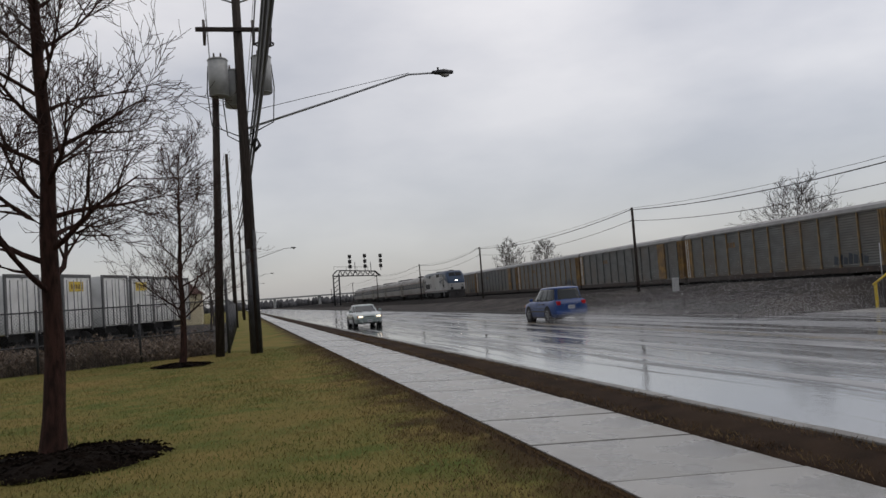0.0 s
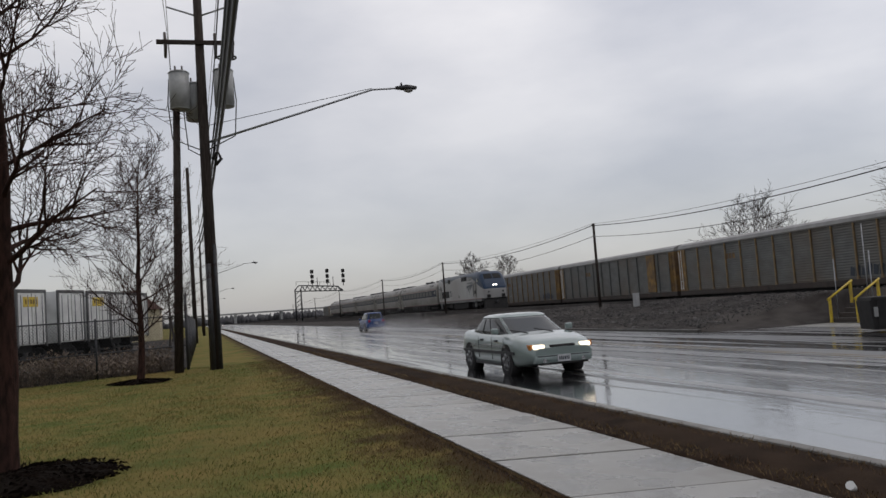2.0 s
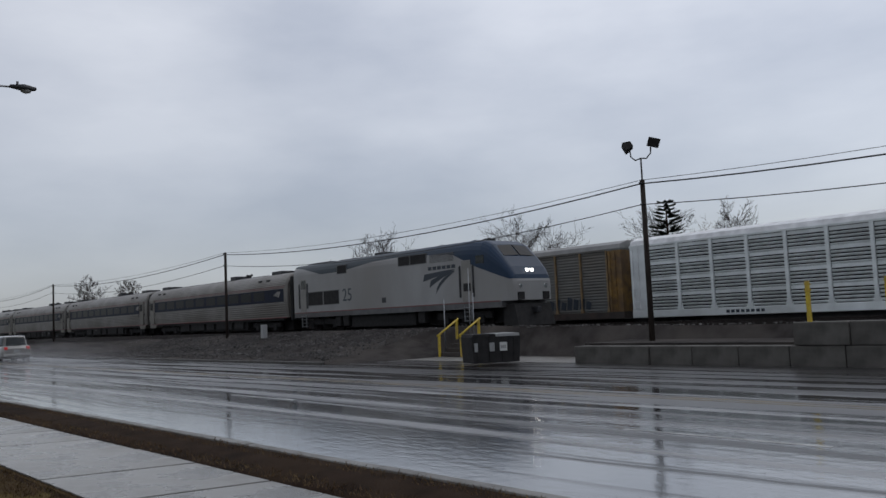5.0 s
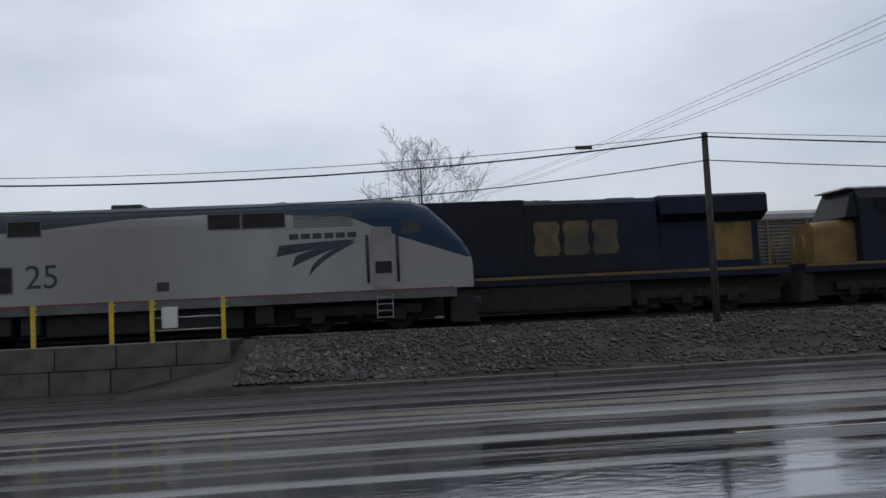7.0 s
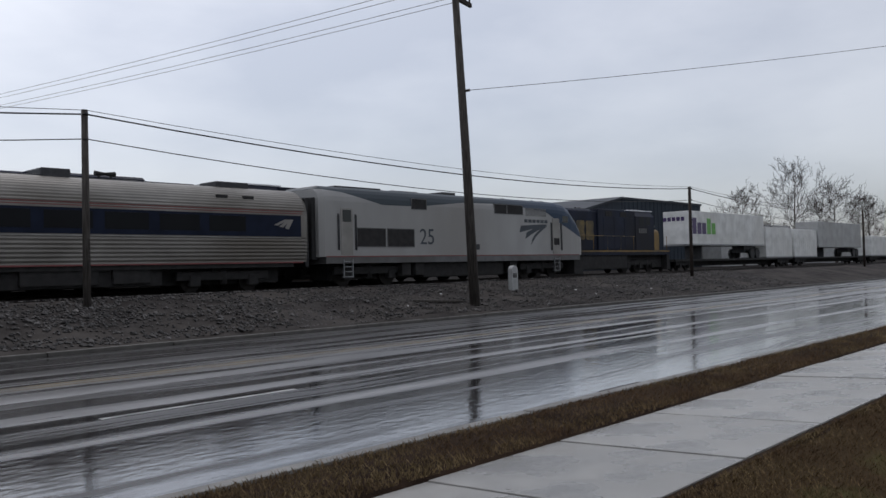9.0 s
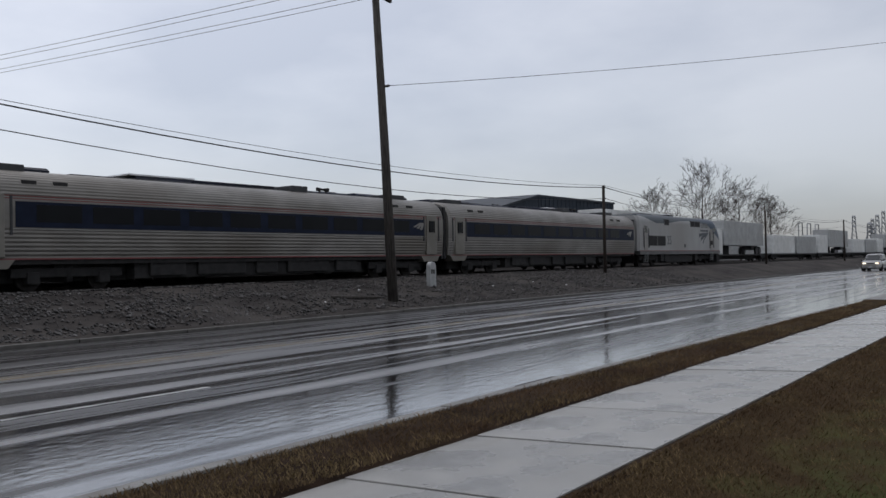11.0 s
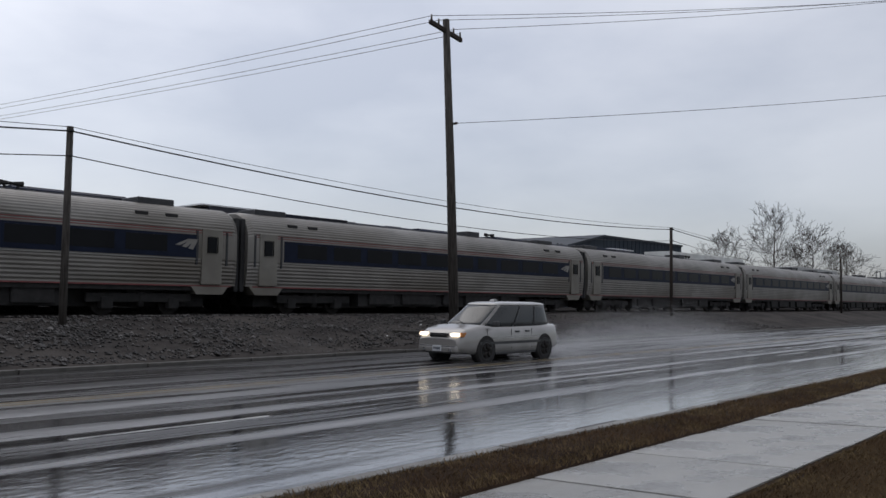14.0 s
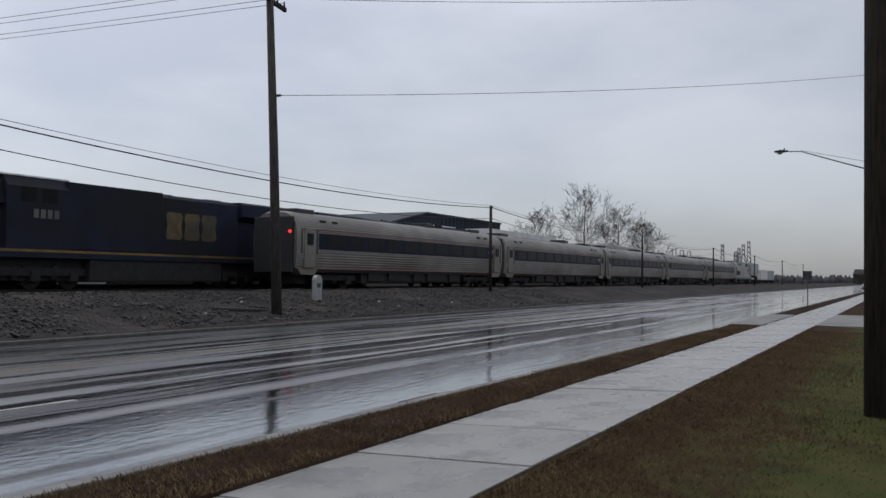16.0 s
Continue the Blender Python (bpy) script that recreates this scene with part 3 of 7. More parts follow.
def grass():
    rnd = random.Random(9)

    def patch(name, count, place, m, h0, h1, label):
        verts, faces = [], []
        for _ in range(count):
            x, y, z = place(rnd)
            a, h = rnd.uniform(0, 6.28), rnd.uniform(h0, h1)
            w, lean = 0.004 + 0.004 * rnd.random(), rnd.uniform(0.2, 1.0) * h
            o = len(verts)
            c, s = math.cos(a), math.sin(a)
            verts.extend(((x - s * w, y + c * w, z), (x + s * w, y - c * w, z), (x + c * lean * 0.4 , y + s * lean * 0.4, z + h * 0.6), (x + c * lean, y + s * lean, z + h)))
            faces.extend(((o, o + 1, o + 2), (o, o + 2, o + 3)))
        tagged(raw(name, verts, faces, m), label, "grass", kind="stuff")

    def gz(x, y):
        return lawn_z(x, y) - 0.008

    def lawn_a(r):
        d = 4.0 + 30 * r.random() ** 1.8
        y = r.uniform(-7.0, 2.68)
        return -d, y, gz(-d, y)

    def lawn_b(r):
        d = 3.5 + 26 * r.random() ** 1.8
        y = r.uniform(-4.0, 2.68)
        return d, y, gz(d, y)

    def verge(r):
        u = r.random() ** 1.6
        x = 2.0 + 36 * u
        if 32.8 < x < 44.2:
            x -= 12
        return x, r.uniform(4.62, 5.62), -0.02

    def verge_left(r):
        return -3.0 - 40 * r.random() ** 1.5, r.uniform(4.6, 4.9) if r.random() < 0.5 else r.uniform(5.3, 5.62), -0.02

    patch("lawn_grass", 120000, lawn_a, M_BLADE, 0.02, 0.06, "short wet winter grass, green going to straw")
    patch("lawn_grass", 60000, lawn_b, M_BLADE, 0.02, 0.06, "short wet winter grass, green going to straw")
    patch("lawn_straw", 70000, lambda r: ((lambda q: (lambda yy: (q[0], yy, gz(q[0], yy)))(2.70 - 1.9 * r.random() ** 1.6))(lawn_b(r)) if r.random() < 0.6 else (lambda q: (lambda yy: (q[0], yy, gz(q[0], yy)))(min(2.72, abs(q[1]) * 0.35 + 1.4 + 0.35 * r.random())))(lawn_a(r))), M_STRAW, 0.02, 0.05, "dead straw grass at the pavement's edge")
    patch("verge_grass", 34000, verge, M_STRAW, 0.02, 0.065, "dead brown verge grass by the kerb")
    patch("verge_grass", 7000, verge_left, M_STRAW, 0.02, 0.06, "sparse dead verge grass on bare soil")


ground()
road()
kerbs()


# ---- trains ----
def livery_material():
    """Locomotive paint: silver body, slate blue over the roof and raked over the cab."""
    m = mat("silver_loco_paint", (0.325, 0.328, 0.326), 0.42, color2=(0.280, 0.283, 0.281), scale=0.7, stretch=(1, 1, 0.5), grime=(0.235, 0.228, 0.218), spec=0.3)
    n, l = m.node_tree.nodes, m.node_tree.links
    b = n["Principled BSDF"]
    base = b.inputs["Base Color"].links[0].from_socket
    co = n.new("ShaderNodeTexCoord")
    sep = n.new("ShaderNodeSeparateXYZ")
    l.new(co.outputs["Object"], sep.inputs[0])
    dv = n.new("ShaderNodeMath")
    dv.operation = "DIVIDE"
    dv.inputs[1].default_value = 21.0
    l.new(sep.outputs["X"], dv.inputs[0])
    rp = n.new("ShaderNodeValToRGB")
    e = rp.color_ramp.elements
    stops = ((0.0, 4.30), (0.08, 4.15), (0.19, 3.68), (0.30, 3.70), (0.46, 4.02), (0.62, 4.10), (0.80, 3.82), (0.88, 3.10), (0.985, 2.35))
    e[0].position, e[0].color = stops[0][0], (stops[0][1] / 5,) * 3 + (1,)
    e[1].position, e[1].color = stops[-1][0], (stops[-1][1] / 5,) * 3 + (1,)
    for p, v in stops[1:-1]:
        e.new(p).color = (v / 5,) * 3 + (1,)
    l.new(dv.outputs[0], rp.inputs["Fac"])
    sc = n.new("ShaderNodeMath")
    sc.operation = "DIVIDE"
    sc.inputs[1].default_value = 5.0
    l.new(sep.outputs["Z"], sc.inputs[0])
    gt = n.new("ShaderNodeMath")
    gt.operation = "GREATER_THAN"
    l.new(sc.outputs[0], gt.inputs[0])
    l.new(rp.outputs[0], gt.inputs[1])
    mx = n.new("ShaderNodeMix")
    mx.data_type = "RGBA"
    rmp = n.new("ShaderNodeValToRGB")
    rmp.color_ramp.elements[0].position, rmp.color_ramp.elements[0].color = 0.55, (0.026, 0.038, 0.048, 1)
    rmp.color_ramp.elements[1].position, rmp.color_ramp.elements[1].color = 0.86, (0.007, 0.026, 0.060, 1)
    l.new(dv.outputs[0], rmp.inputs["Fac"])
    l.new(gt.outputs[0], mx.inputs["Factor"])
    l.new(base, mx.inputs["A"])
    l.new(rmp.outputs[0], mx.inputs["B"])
    l.new(mx.outputs["Result"], b.inputs["Base Color"])
    return m


M_LIVERY = livery_material()
M_SLATE = mat("slate_grey_decal", (0.022, 0.032, 0.046), 0.45, scale=3)
M_SILL = mat("grey_sill_paint", (0.115, 0.117, 0.120), 0.55, scale=2, grime=(0.06, 0.056, 0.052))
M_RED = mat("faded_red_pinstripe", (0.16, 0.036, 0.036), 0.5, scale=3)
M_FLUTE = mat("fluted_stainless", (0.220, 0.210, 0.193), 0.45, 0.35, color2=(0.150, 0.143, 0.130), scale=0.6, stretch=(1.0, 1, 1.8), grime=(0.100, 0.088, 0.072))
M_CARBLUE = mat("dark_blue_band", (0.010, 0.015, 0.032), 0.5, scale=2, spec=0.10)
M_PALE = mat("pale_grey_paint", (0.26, 0.252, 0.235), 0.5, scale=1.5, grime=(0.17, 0.16, 0.145))
M_DOOR = mat("dull_metal_door", (0.205, 0.195, 0.172), 0.5, 0.2, scale=1.5, grime=(0.13, 0.118, 0.098))
M_BELLOWS = mat("black_bellows", (0.02, 0.02, 0.021), 0.8, scale=5)
M_NAVY = mat("grimy_navy_paint", (0.0165, 0.0225, 0.044), 0.55, color2=(0.0115, 0.015, 0.028), scale=0.8, spec=0.12, grime=(0.017, 0.0165, 0.019))
M_OCHRE = mat("loco_yellow_paint", (0.21, 0.122, 0.020), 0.55, color2=(0.13, 0.078, 0.016), scale=1.5, grime=(0.050, 0.036, 0.020))
M_LOGO = mat("faded_yellow_logo", (0.130, 0.088, 0.024), 0.6, color2=(0.060, 0.046, 0.020), scale=2.5, grime=(0.030, 0.028, 0.024))
M_RACK_GREY = mat("zinc_rack_panel", (0.118, 0.122, 0.116), 0.55, 0.15, color2=(0.088, 0.091, 0.086), scale=0.8, stretch=(1, 1, 2), grime=(0.112, 0.092, 0.070))
M_RACK_TAN = mat("dull_tan_post", (0.240, 0.158, 0.072), 0.65, color2=(0.160, 0.112, 0.060), scale=2.5, grime=(0.10, 0.085, 0.066))
M_RACK_SILL = mat("rusty_brown_sill", (0.050, 0.033, 0.026), 0.75, color2=(0.028, 0.021, 0.018), scale=2.0, grime=(0.040, 0.034, 0.030))
M_RACK_POST = mat("rust_yellow_post", (0.25, 0.140, 0.030), 0.65, color2=(0.11, 0.065, 0.026), scale=2.5, grime=(0.10, 0.064, 0.038))
M_RACK_ROOF = mat("dull_rack_roof", (0.23, 0.23, 0.225), 0.5, 0.2, scale=0.9, grime=(0.16, 0.15, 0.14))
M_RACK_WHITE = mat("white_rack_panel", (0.74, 0.78, 0.78), 0.45, color2=(0.62, 0.66, 0.66), scale=1.5, grime=(0.46, 0.48, 0.47))
M_RACK_TOPWHITE = mat("white_rack_roof", (0.78, 0.79, 0.80), 0.4, scale=1.5)
M_TRAILER = mat("white_trailer_side", (0.66, 0.67, 0.66), 0.45, scale=0.9, grime=(0.52, 0.52, 0.50))
M_TRAILER_GREY = mat("grey_trailer_side", (0.36, 0.37, 0.37), 0.5, scale=0.9, grime=(0.27, 0.27, 0.26))
M_PURPLE = mat("dark_purple_decal", (0.045, 0.02, 0.10), 0.4, scale=3)
M_GREEN = mat("green_decal", (0.11, 0.36, 0.06), 0.4, scale=3)
M_WHITE_ROOF = mat("wet_white_roof", (0.72, 0.73, 0.75), 0.25, scale=1.5)


def truck(parent, x, axles, spacing, r=0.46, name="truck"):
    """A wheel truck: side frame in black, wheels as parts of their own."""
    bm = bmesh.new()
    half = spacing * (axles - 1) / 2 + 0.75
    for s in (-1.02, 1.02):
        box(bm, x - half, x + half, s - 0.10, s + 0.10, r + 0.02, r + 0.36, 0.05)
        for k in range(axles):
            xa = x + (k - (axles - 1) / 2) * spacing
            box(bm, xa - 0.22, xa + 0.22, s - 0.16, s + 0.16, r - 0.2, r + 0.22, 0.04)
        for k in range(axles - 1):
            xa = x + (k - (axles - 2) / 2) * spacing
            cyl(bm, (xa, s, r - 0.15), (xa, s, r + 0.42), 0.14)
    box(bm, x - 0.5, x + 0.5, -1.0, 1.0, r + 0.05, r + 0.45)
    t = part(name, bm, M_BLACK, parent)
    for k in range(axles):
        xa = x + (k - (axles - 1) / 2) * spacing
        bm = bmesh.new()
        for s in (-0.72, 0.72):
            cyl(bm, (xa, s - 0.07, r), (xa, s + 0.07, r), r, n=20)
            cyl(bm, (xa, s - 0.11, r), (xa, s + 0.11, r), r * 0.3, n=12)
        cyl(bm, (xa, -0.7, r), (xa, 0.7, r), 0.09)
        part("wheelset", bm, M_WHEEL, t)


def section(x, w, zb, zs, zt, inset):
    """A ring of a car body: straight sides to the shoulder zs, then a rounded roof to zt."""
    pts = [(w, zb), (w, zs)]
    for k in range(1, 6):
        a = k / 5 * math.pi / 2
        pts.append((w - inset * (1 - math.cos(a)), zs + (zt - zs) * math.sin(a)))
    ring = [(x, -y, z) for y, z in pts]
    return ring + [(x, y, z) for y, z in reversed(pts)]


def passenger_locomotive():
    L = thing("passenger_locomotive", "silver diesel passenger locomotive with slate blue roof and cab", "locomotive")
    bm = bmesh.new()
    S = [section(0.35, 1.36, 1.32, 3.65, 4.28, 0.50), section(0.55, 1.53, 1.32, 3.75, 4.42, 0.50), section(16.6, 1.53, 1.32, 3.75, 4.44, 0.50),
         section(18.1, 1.53, 1.32, 3.74, 4.43, 0.50), section(18.9, 1.52, 1.32, 3.66, 4.36, 0.52), section(19.45, 1.50, 1.32, 3.42, 4.14, 0.50), section(20.15, 1.44, 1.32, 2.98, 3.46, 0.40),
         section(20.58, 1.38, 1.32, 2.60, 2.96, 0.32), section(20.84, 1.29, 1.32, 2.24, 2.56, 0.28), section(20.93, 1.18, 1.32, 1.9, 2.24, 0.22)]
    loft(bm, S)
    body = part("body", bm, M_LIVERY, L)
    bm = bmesh.new()
    box(bm, 0.6, 20.3, -1.535, 1.535, 1.02, 1.32)
    part("sill", bm, M_SILL, L, "grey sill under the silver body")
    bm = bmesh.new()
    box(bm, 0.6, 20.2, -1.545, -1.53, 1.30, 1.35)
    part("pinstripe", bm, M_RED, L, "thin red stripe")
    bm = bmesh.new()
    for sy in (-1, 1):
        loft(bm, [[(19.50 + d, sy * 0.06, 4.08 + d), (19.50 + d, sy * 0.98, 4.02 + d), (20.08 + d, sy * 1.04, 3.48 + d), (20.08 + d, sy * 0.06, 3.52 + d)] for d in (-0.03, 0.035)])
    part("windscreen", bm, M_TRAIN_GLASS, L, "dark raked windscreen in two panes")
    # side openings: vents, engine-room grilles, doors
    for n, x0, x1, z0, z1, m in (("grille", 2.40, 4.12, 1.78, 2.58, M_BLACK), ("grille", 4.28, 6.0, 1.78, 2.58, M_BLACK), ("vent", 5.9, 6.9, 3.58, 4.05, M_BLACK), ("vent", 12.2, 13.2, 3.58, 4.05, M_BLACK), ("vent", 13.3, 14.66, 3.58, 4.05, M_BLACK)):
        bm = bmesh.new()
        y = -1.54 if z1 < 3.4 else -1.533
        box(bm, x0, x1, y - 0.004, y + 0.3, z0, z1)
        p = part(n, bm, m, L, "black louvred opening")
        bm = bmesh.new()
        for za, zb in ((z0 - 0.035, z0), (z1, z1 + 0.035)):
            box(bm, x0 - 0.035, x1 + 0.035, y - 0.012, y + 0.2, za, zb)
        for xa in (x0 - 0.035, x1):
            box(bm, xa, xa + 0.035, y - 0.012, y + 0.2, z0, z1)
        part("frame", bm, M_SILL, p)
    bm = bmesh.new()
    for k in range(7):
        box(bm, 14.95, 16.9, -1.535, -1.45, 3.52 + k * 0.065, 3.56 + k * 0.065)
    part("louvre", bm, M_SILL, L)
    for x0, win in ((1.45, True), (17.5, False)):
        bm = bmesh.new()
        box(bm, x0, x0 + 0.68, -1.552, -1.5, 1.4, 3.45, 0.01)
        d = part("cab_door", bm, M_PALE, L, "narrow crew door with grab rails")
        if win:
            bm = bmesh.new()
            box(bm, x0 + 0.10, x0 + 0.58, -1.565, -1.54, 2.85, 3.38)
            part("door_window", bm, M_GLASS, d)
        for xx in (x0 - 0.14, x0 + 0.86):
            bm = bmesh.new()
            box(bm, xx - 0.05, xx + 0.05, -1.545, -1.535, 1.6, 3.2)
            cyl(bm, (xx, -1.60, 1.6), (xx, -1.60, 3.15), 0.02, n=6)
            part("grab_rail", bm, M_DARKSTEEL, d)
        bm = bmesh.new()
        for k in range(4):
            box(bm, x0 + 0.12, x0 + 0.62, -1.58, -1.4, 0.42 + k * 0.22, 0.45 + k * 0.22)
        for xx in (x0 + 0.10, x0 + 0.62):
            box(bm, xx, xx + 0.03, -1.58, -1.5, 0.40, 1.2)
        part("step", bm, M_STEEL, L)
    bm = bmesh.new()
    box(bm, 17.6, 18.15, -1.558, -1.54, 1.9, 2.3)
    part("cab_vent", bm, M_BLACK, L)
    bm = bmesh.new()
    box(bm, 10.5, 10.9, -1.545, -1.5, 1.62, 1.92, 0.03)
    part("fuel_filler", bm, M_DARKSTEEL, L)
    bm = bmesh.new()
    box(bm, 18.55, 19.15, -1.525, -1.42, 3.22, 3.62)
    part("cab_window", bm, M_GLASS, L)
    # three raked bands in place of the emblem, and a row of bars in place of the name
    bm = bmesh.new()
    for k in range(3):
        ax, az, cx, cz, ex, ez = 14.45 + k * 0.52, 2.80 - k * 0.36, 15.55 + k * 0.18, 2.92 - k * 0.14, 16.95, 3.06 - k * 0.045
        mids = [((1 - u) ** 2 * ax + 2 * u * (1 - u) * cx + u * u * ex, (1 - u) ** 2 * az + 2 * u * (1 - u) * cz + u * u * ez, 0.205 * (1 - u) ** 0.7 + 0.014) for u in [j / 7 for j in range(8)]]
        prism(bm, [(x - w * 0.5, z - w) for x, z, w in mids] + [(x + w * 0.1, z + w * 0.7) for x, z, w in reversed(mids)], -1.538 - k * 0.001, -1.532)
    part("emblem", bm, M_SLATE, L, "three slate grey sweeping bands")
    bars(bmbars := bmesh.new(), 14.8, 17.1, -1.534, 3.14, 3.32, 6, 0.22)
    part("lettering", bmbars, M_SLATE, L, "row of slate grey letter bars")
    digits("25", 1.08, M_SLATE, L, pose(6.93, -1.536, 1.89, 90, 0, 0))
    # roof gear
    for n, x0, x1, w, h in (("radiator_hatch", 1.6, 4.4, 1.0, 0.12), ("exhaust_hatch", 8.9, 9.9, 0.8, 0.22), ("roof_fan", 5.2, 7.0, 0.9, 0.10), ("dynamic_brake_hatch", 11.0, 13.6, 0.9, 0.08)):
        bm = bmesh.new()
        box(bm, x0, x1, -w, w, 4.33, 4.38 + h, 0.04)
        part(n, bm, M_DARKSTEEL, L)
    for x in (14.3, 17.0, 18.0):
        bm = bmesh.new()
        box(bm, x - 0.2, x + 0.2, -0.5, 0.3, 4.36, 4.46, 0.03)
        for k in range(3):
            cyl(bm, (x - 0.2, -0.3 + k * 0.2, 4.5), (x + 0.3, -0.3 + k * 0.2, 4.5), 0.03, 0.07, 8)
        part("air_horn" if x == 14.3 else "antenna", bm, M_DARKSTEEL, L)
    # front: lights, ploughs, couplers
    for y in (-0.16, 0.16):
        part("headlight", cyl(bmesh.new(), (20.60, y, 2.78), (20.76, y, 2.76), 0.085, n=12), M_LAMP, L, "lit round headlight")
    for y in (-0.85, 0.85):
        bm = bmesh.new()
        cyl(bm, (20.75, y, 2.02), (20.96, y, 2.0), 0.10, n=12)
        part("ditch_light", bm, M_CHROME, L)
        bm = bmesh.new()
        box(bm, 20.6, 20.98, y - 0.22, y + 0.22, 1.35, 1.72, 0.03)
        part("step_well", bm, M_BLACK, L)
    bm = bmesh.new()
    prism(bm, [(20.1, 0.18), (21.1, 0.12), (20.85, 1.15), (20.1, 1.15)], -1.25, 1.25)
    part("pilot_plough", bm, M_BLACK, L, "black pilot plough under the nose")
    bm = bmesh.new()
    box(bm, 20.8, 21.3, -0.14, 0.14, 0.72, 1.0, 0.04)
    part("coupler", bm, M_DARKSTEEL, L)
    bm = bmesh.new()
    box(bm, 0.15, 0.5, -1.15, 1.15, 1.2, 3.9, 0.05)
    part("gangway", bm, M_BELLOWS, L)
    bm = bmesh.new()
    box(bm, 6.9, 13.2, -1.25, 1.25, 0.28, 1.02, 0.08)
    # added filler along the underside, closes off the sky between the trucks
    box(bm, 1.4, 19.6, -0.6, 0.6, 0.3, 1.0)
    part("fuel_tank_and_filler", bm, M_BLACK, L)
    for x in (5.3, 6.2, 13.6):
        part("underfloor_box", box(bmesh.new(), x, x + 0.6, -1.4, -1.0, 0.4, 1.03, 0.04), M_BLACK, L)
    truck(L, 3.5, 2, 2.75, 0.51)
    truck(L, 17.0, 2, 2.75, 0.51)
    return L


def coach(first, last=False):
    C = thing("passenger_coach", "fluted stainless steel passenger coach with dark blue window band", "railway coach", "coaches of the train")
    half, pts = 1.58, []
    # ring of flutes: straight below the windows, drawn in over the roof
    for k in range(56):
        u = k / 55
        if u < 0.5:
            y, z = half - 0.10 * (max(0, 0.22 - u) / 0.22) ** 2, 1.12 + u / 0.5 * 2.0
        else:
            a = (u - 0.5) / 0.5 * math.pi / 2
            y, z = 0.25 + (half - 0.25) * math.cos(a) ** 0.85, 3.12 + 1.05 * math.sin(a)
        off = 0.020 if k % 2 and not 0.24 < u < 0.52 else 0.0
        pts.append((y - off, z))
    ring = [(-y, z) for y, z in pts] + [(y, z) for y, z in reversed(pts)]
    bm = bmesh.new()
    loft(bm, [[(x, y * s, 1.12 + (z - 1.12) * (0.6 + 0.4 * s) if s < 1 else z) for y, z in ring] for x, s in ((0.25, 0.94), (0.45, 1.0), (25.5, 1.0), (25.7, 0.94))])
    part("body", bm, M_FLUTE, C, "fluted stainless body shell")
    y = -half - 0.012
    bm = bmesh.new()
    box(bm, 2.0 if not first else 1.9, 23.9 if not first else 25.3, y, y + 0.3, 2.16, 3.03)
    band = part("window_band", bm, M_CARBLUE, C, "dark blue band along the windows")
    bm = bmesh.new()
    box(bm, 1.9, 24.0 if not first else 25.3, y - 0.004, y + 0.3, 2.09, 2.13)
    part("white_stripe", bm, M_PALE, C)
    for z in (3.10, 3.19):
        bm = bmesh.new()
        box(bm, 0.6, 25.4, y + 0.012, y + 0.3, z, z + 0.035)
        part("pinstripe", bm, M_RED, C, "thin red stripe")
    bm = bmesh.new()
    box(bm, 0.5, 25.45, y + 0.09, y + 0.4, 1.08, 1.13)
    part("pinstripe", bm, M_RED, C, "thin red stripe")
    for k in range(10):
        x = 2.7 + k * 2.03
        bm = bmesh.new()
        box(bm, x, x + 1.62, y - 0.006, y + 0.28, 2.34, 2.94, 0.004)
        part("window", bm, M_TRAIN_GLASS, band)
    bm = bmesh.new()
    for k in range(3):
        xx = 22.9 + (1.0 if first else 0) + k * 0.28
        prism(bm, [(xx, 2.62 - k * 0.06), (xx + 0.2, 2.60 - k * 0.07), (xx + 0.75 - k * 0.16, 2.86), (xx + 0.55 - k * 0.16, 2.86)], y - 0.012, y - 0.004)
    part("emblem", bm, M_PALE, C, "three pale sweeping bands")
    for x0, x1 in ((0.75, 1.65), (24.05, 24.95)):
        if first and x0 > 20:
            continue
        bm = bmesh.new()
        box(bm, x0, x1, y - 0.02, y + 0.25, 1.15, 3.28, 0.03)
        d = part("door", bm, M_DOOR, C, "dull metal boarding door")
        bm = bmesh.new()
        box(bm, x0 + 0.22, x1 - 0.22, y - 0.03, y, 2.35, 3.0, 0.06)
        part("door_window", bm, M_TRAIN_GLASS, d)
        for xx in (x0 - 0.25, x1 + 0.17):
            part("grab_rail", box(bmesh.new(), xx, xx + 0.08, y - 0.012, y + 0.2, 1.9, 3.2), M_DARKSTEEL, d)
        bm = bmesh.new()
        prism(bm, [(x0 - 0.4, 1.12), (x1 + 0.4, 1.12), (x1 + 0.12, 0.78), (x0 - 0.12, 0.78)], -1.5, -0.9)
        part("step_well", bm, M_DOOR, C)
    for x in (0.05, 25.72):
        bm = bmesh.new()
        box(bm, x, x + 0.2, -1.3, 1.3, 0.9, 3.85, 0.05)
        part("gangway", bm, M_BELLOWS, C)
    for x in (2.3, 3.4, 21.4, 22.6):
        part("roof_vent", box(bmesh.new(), x, x + 0.5, -1.43, -1.15, 3.56, 3.76, 0.02), M_BLACK, C)
    bm = bmesh.new()
    box(bm, 4.5, 21.0, -0.5, 0.5, 4.10, 4.2, 0.03)
    part("roof_duct", bm, M_DARKSTEEL, C)
    for x, w, hh in ((1.2, 1.6, 0.24), (15.2, 1.0, 0.30), (21.9, 1.5, 0.24)):
        bm = bmesh.new()
        box(bm, x, x + w, -0.62, 0.62, 4.08, 4.14 + hh, 0.05)
        part("roof_unit", bm, M_DARKSTEEL, C, "dark rooftop air unit")
    bm = bmesh.new()
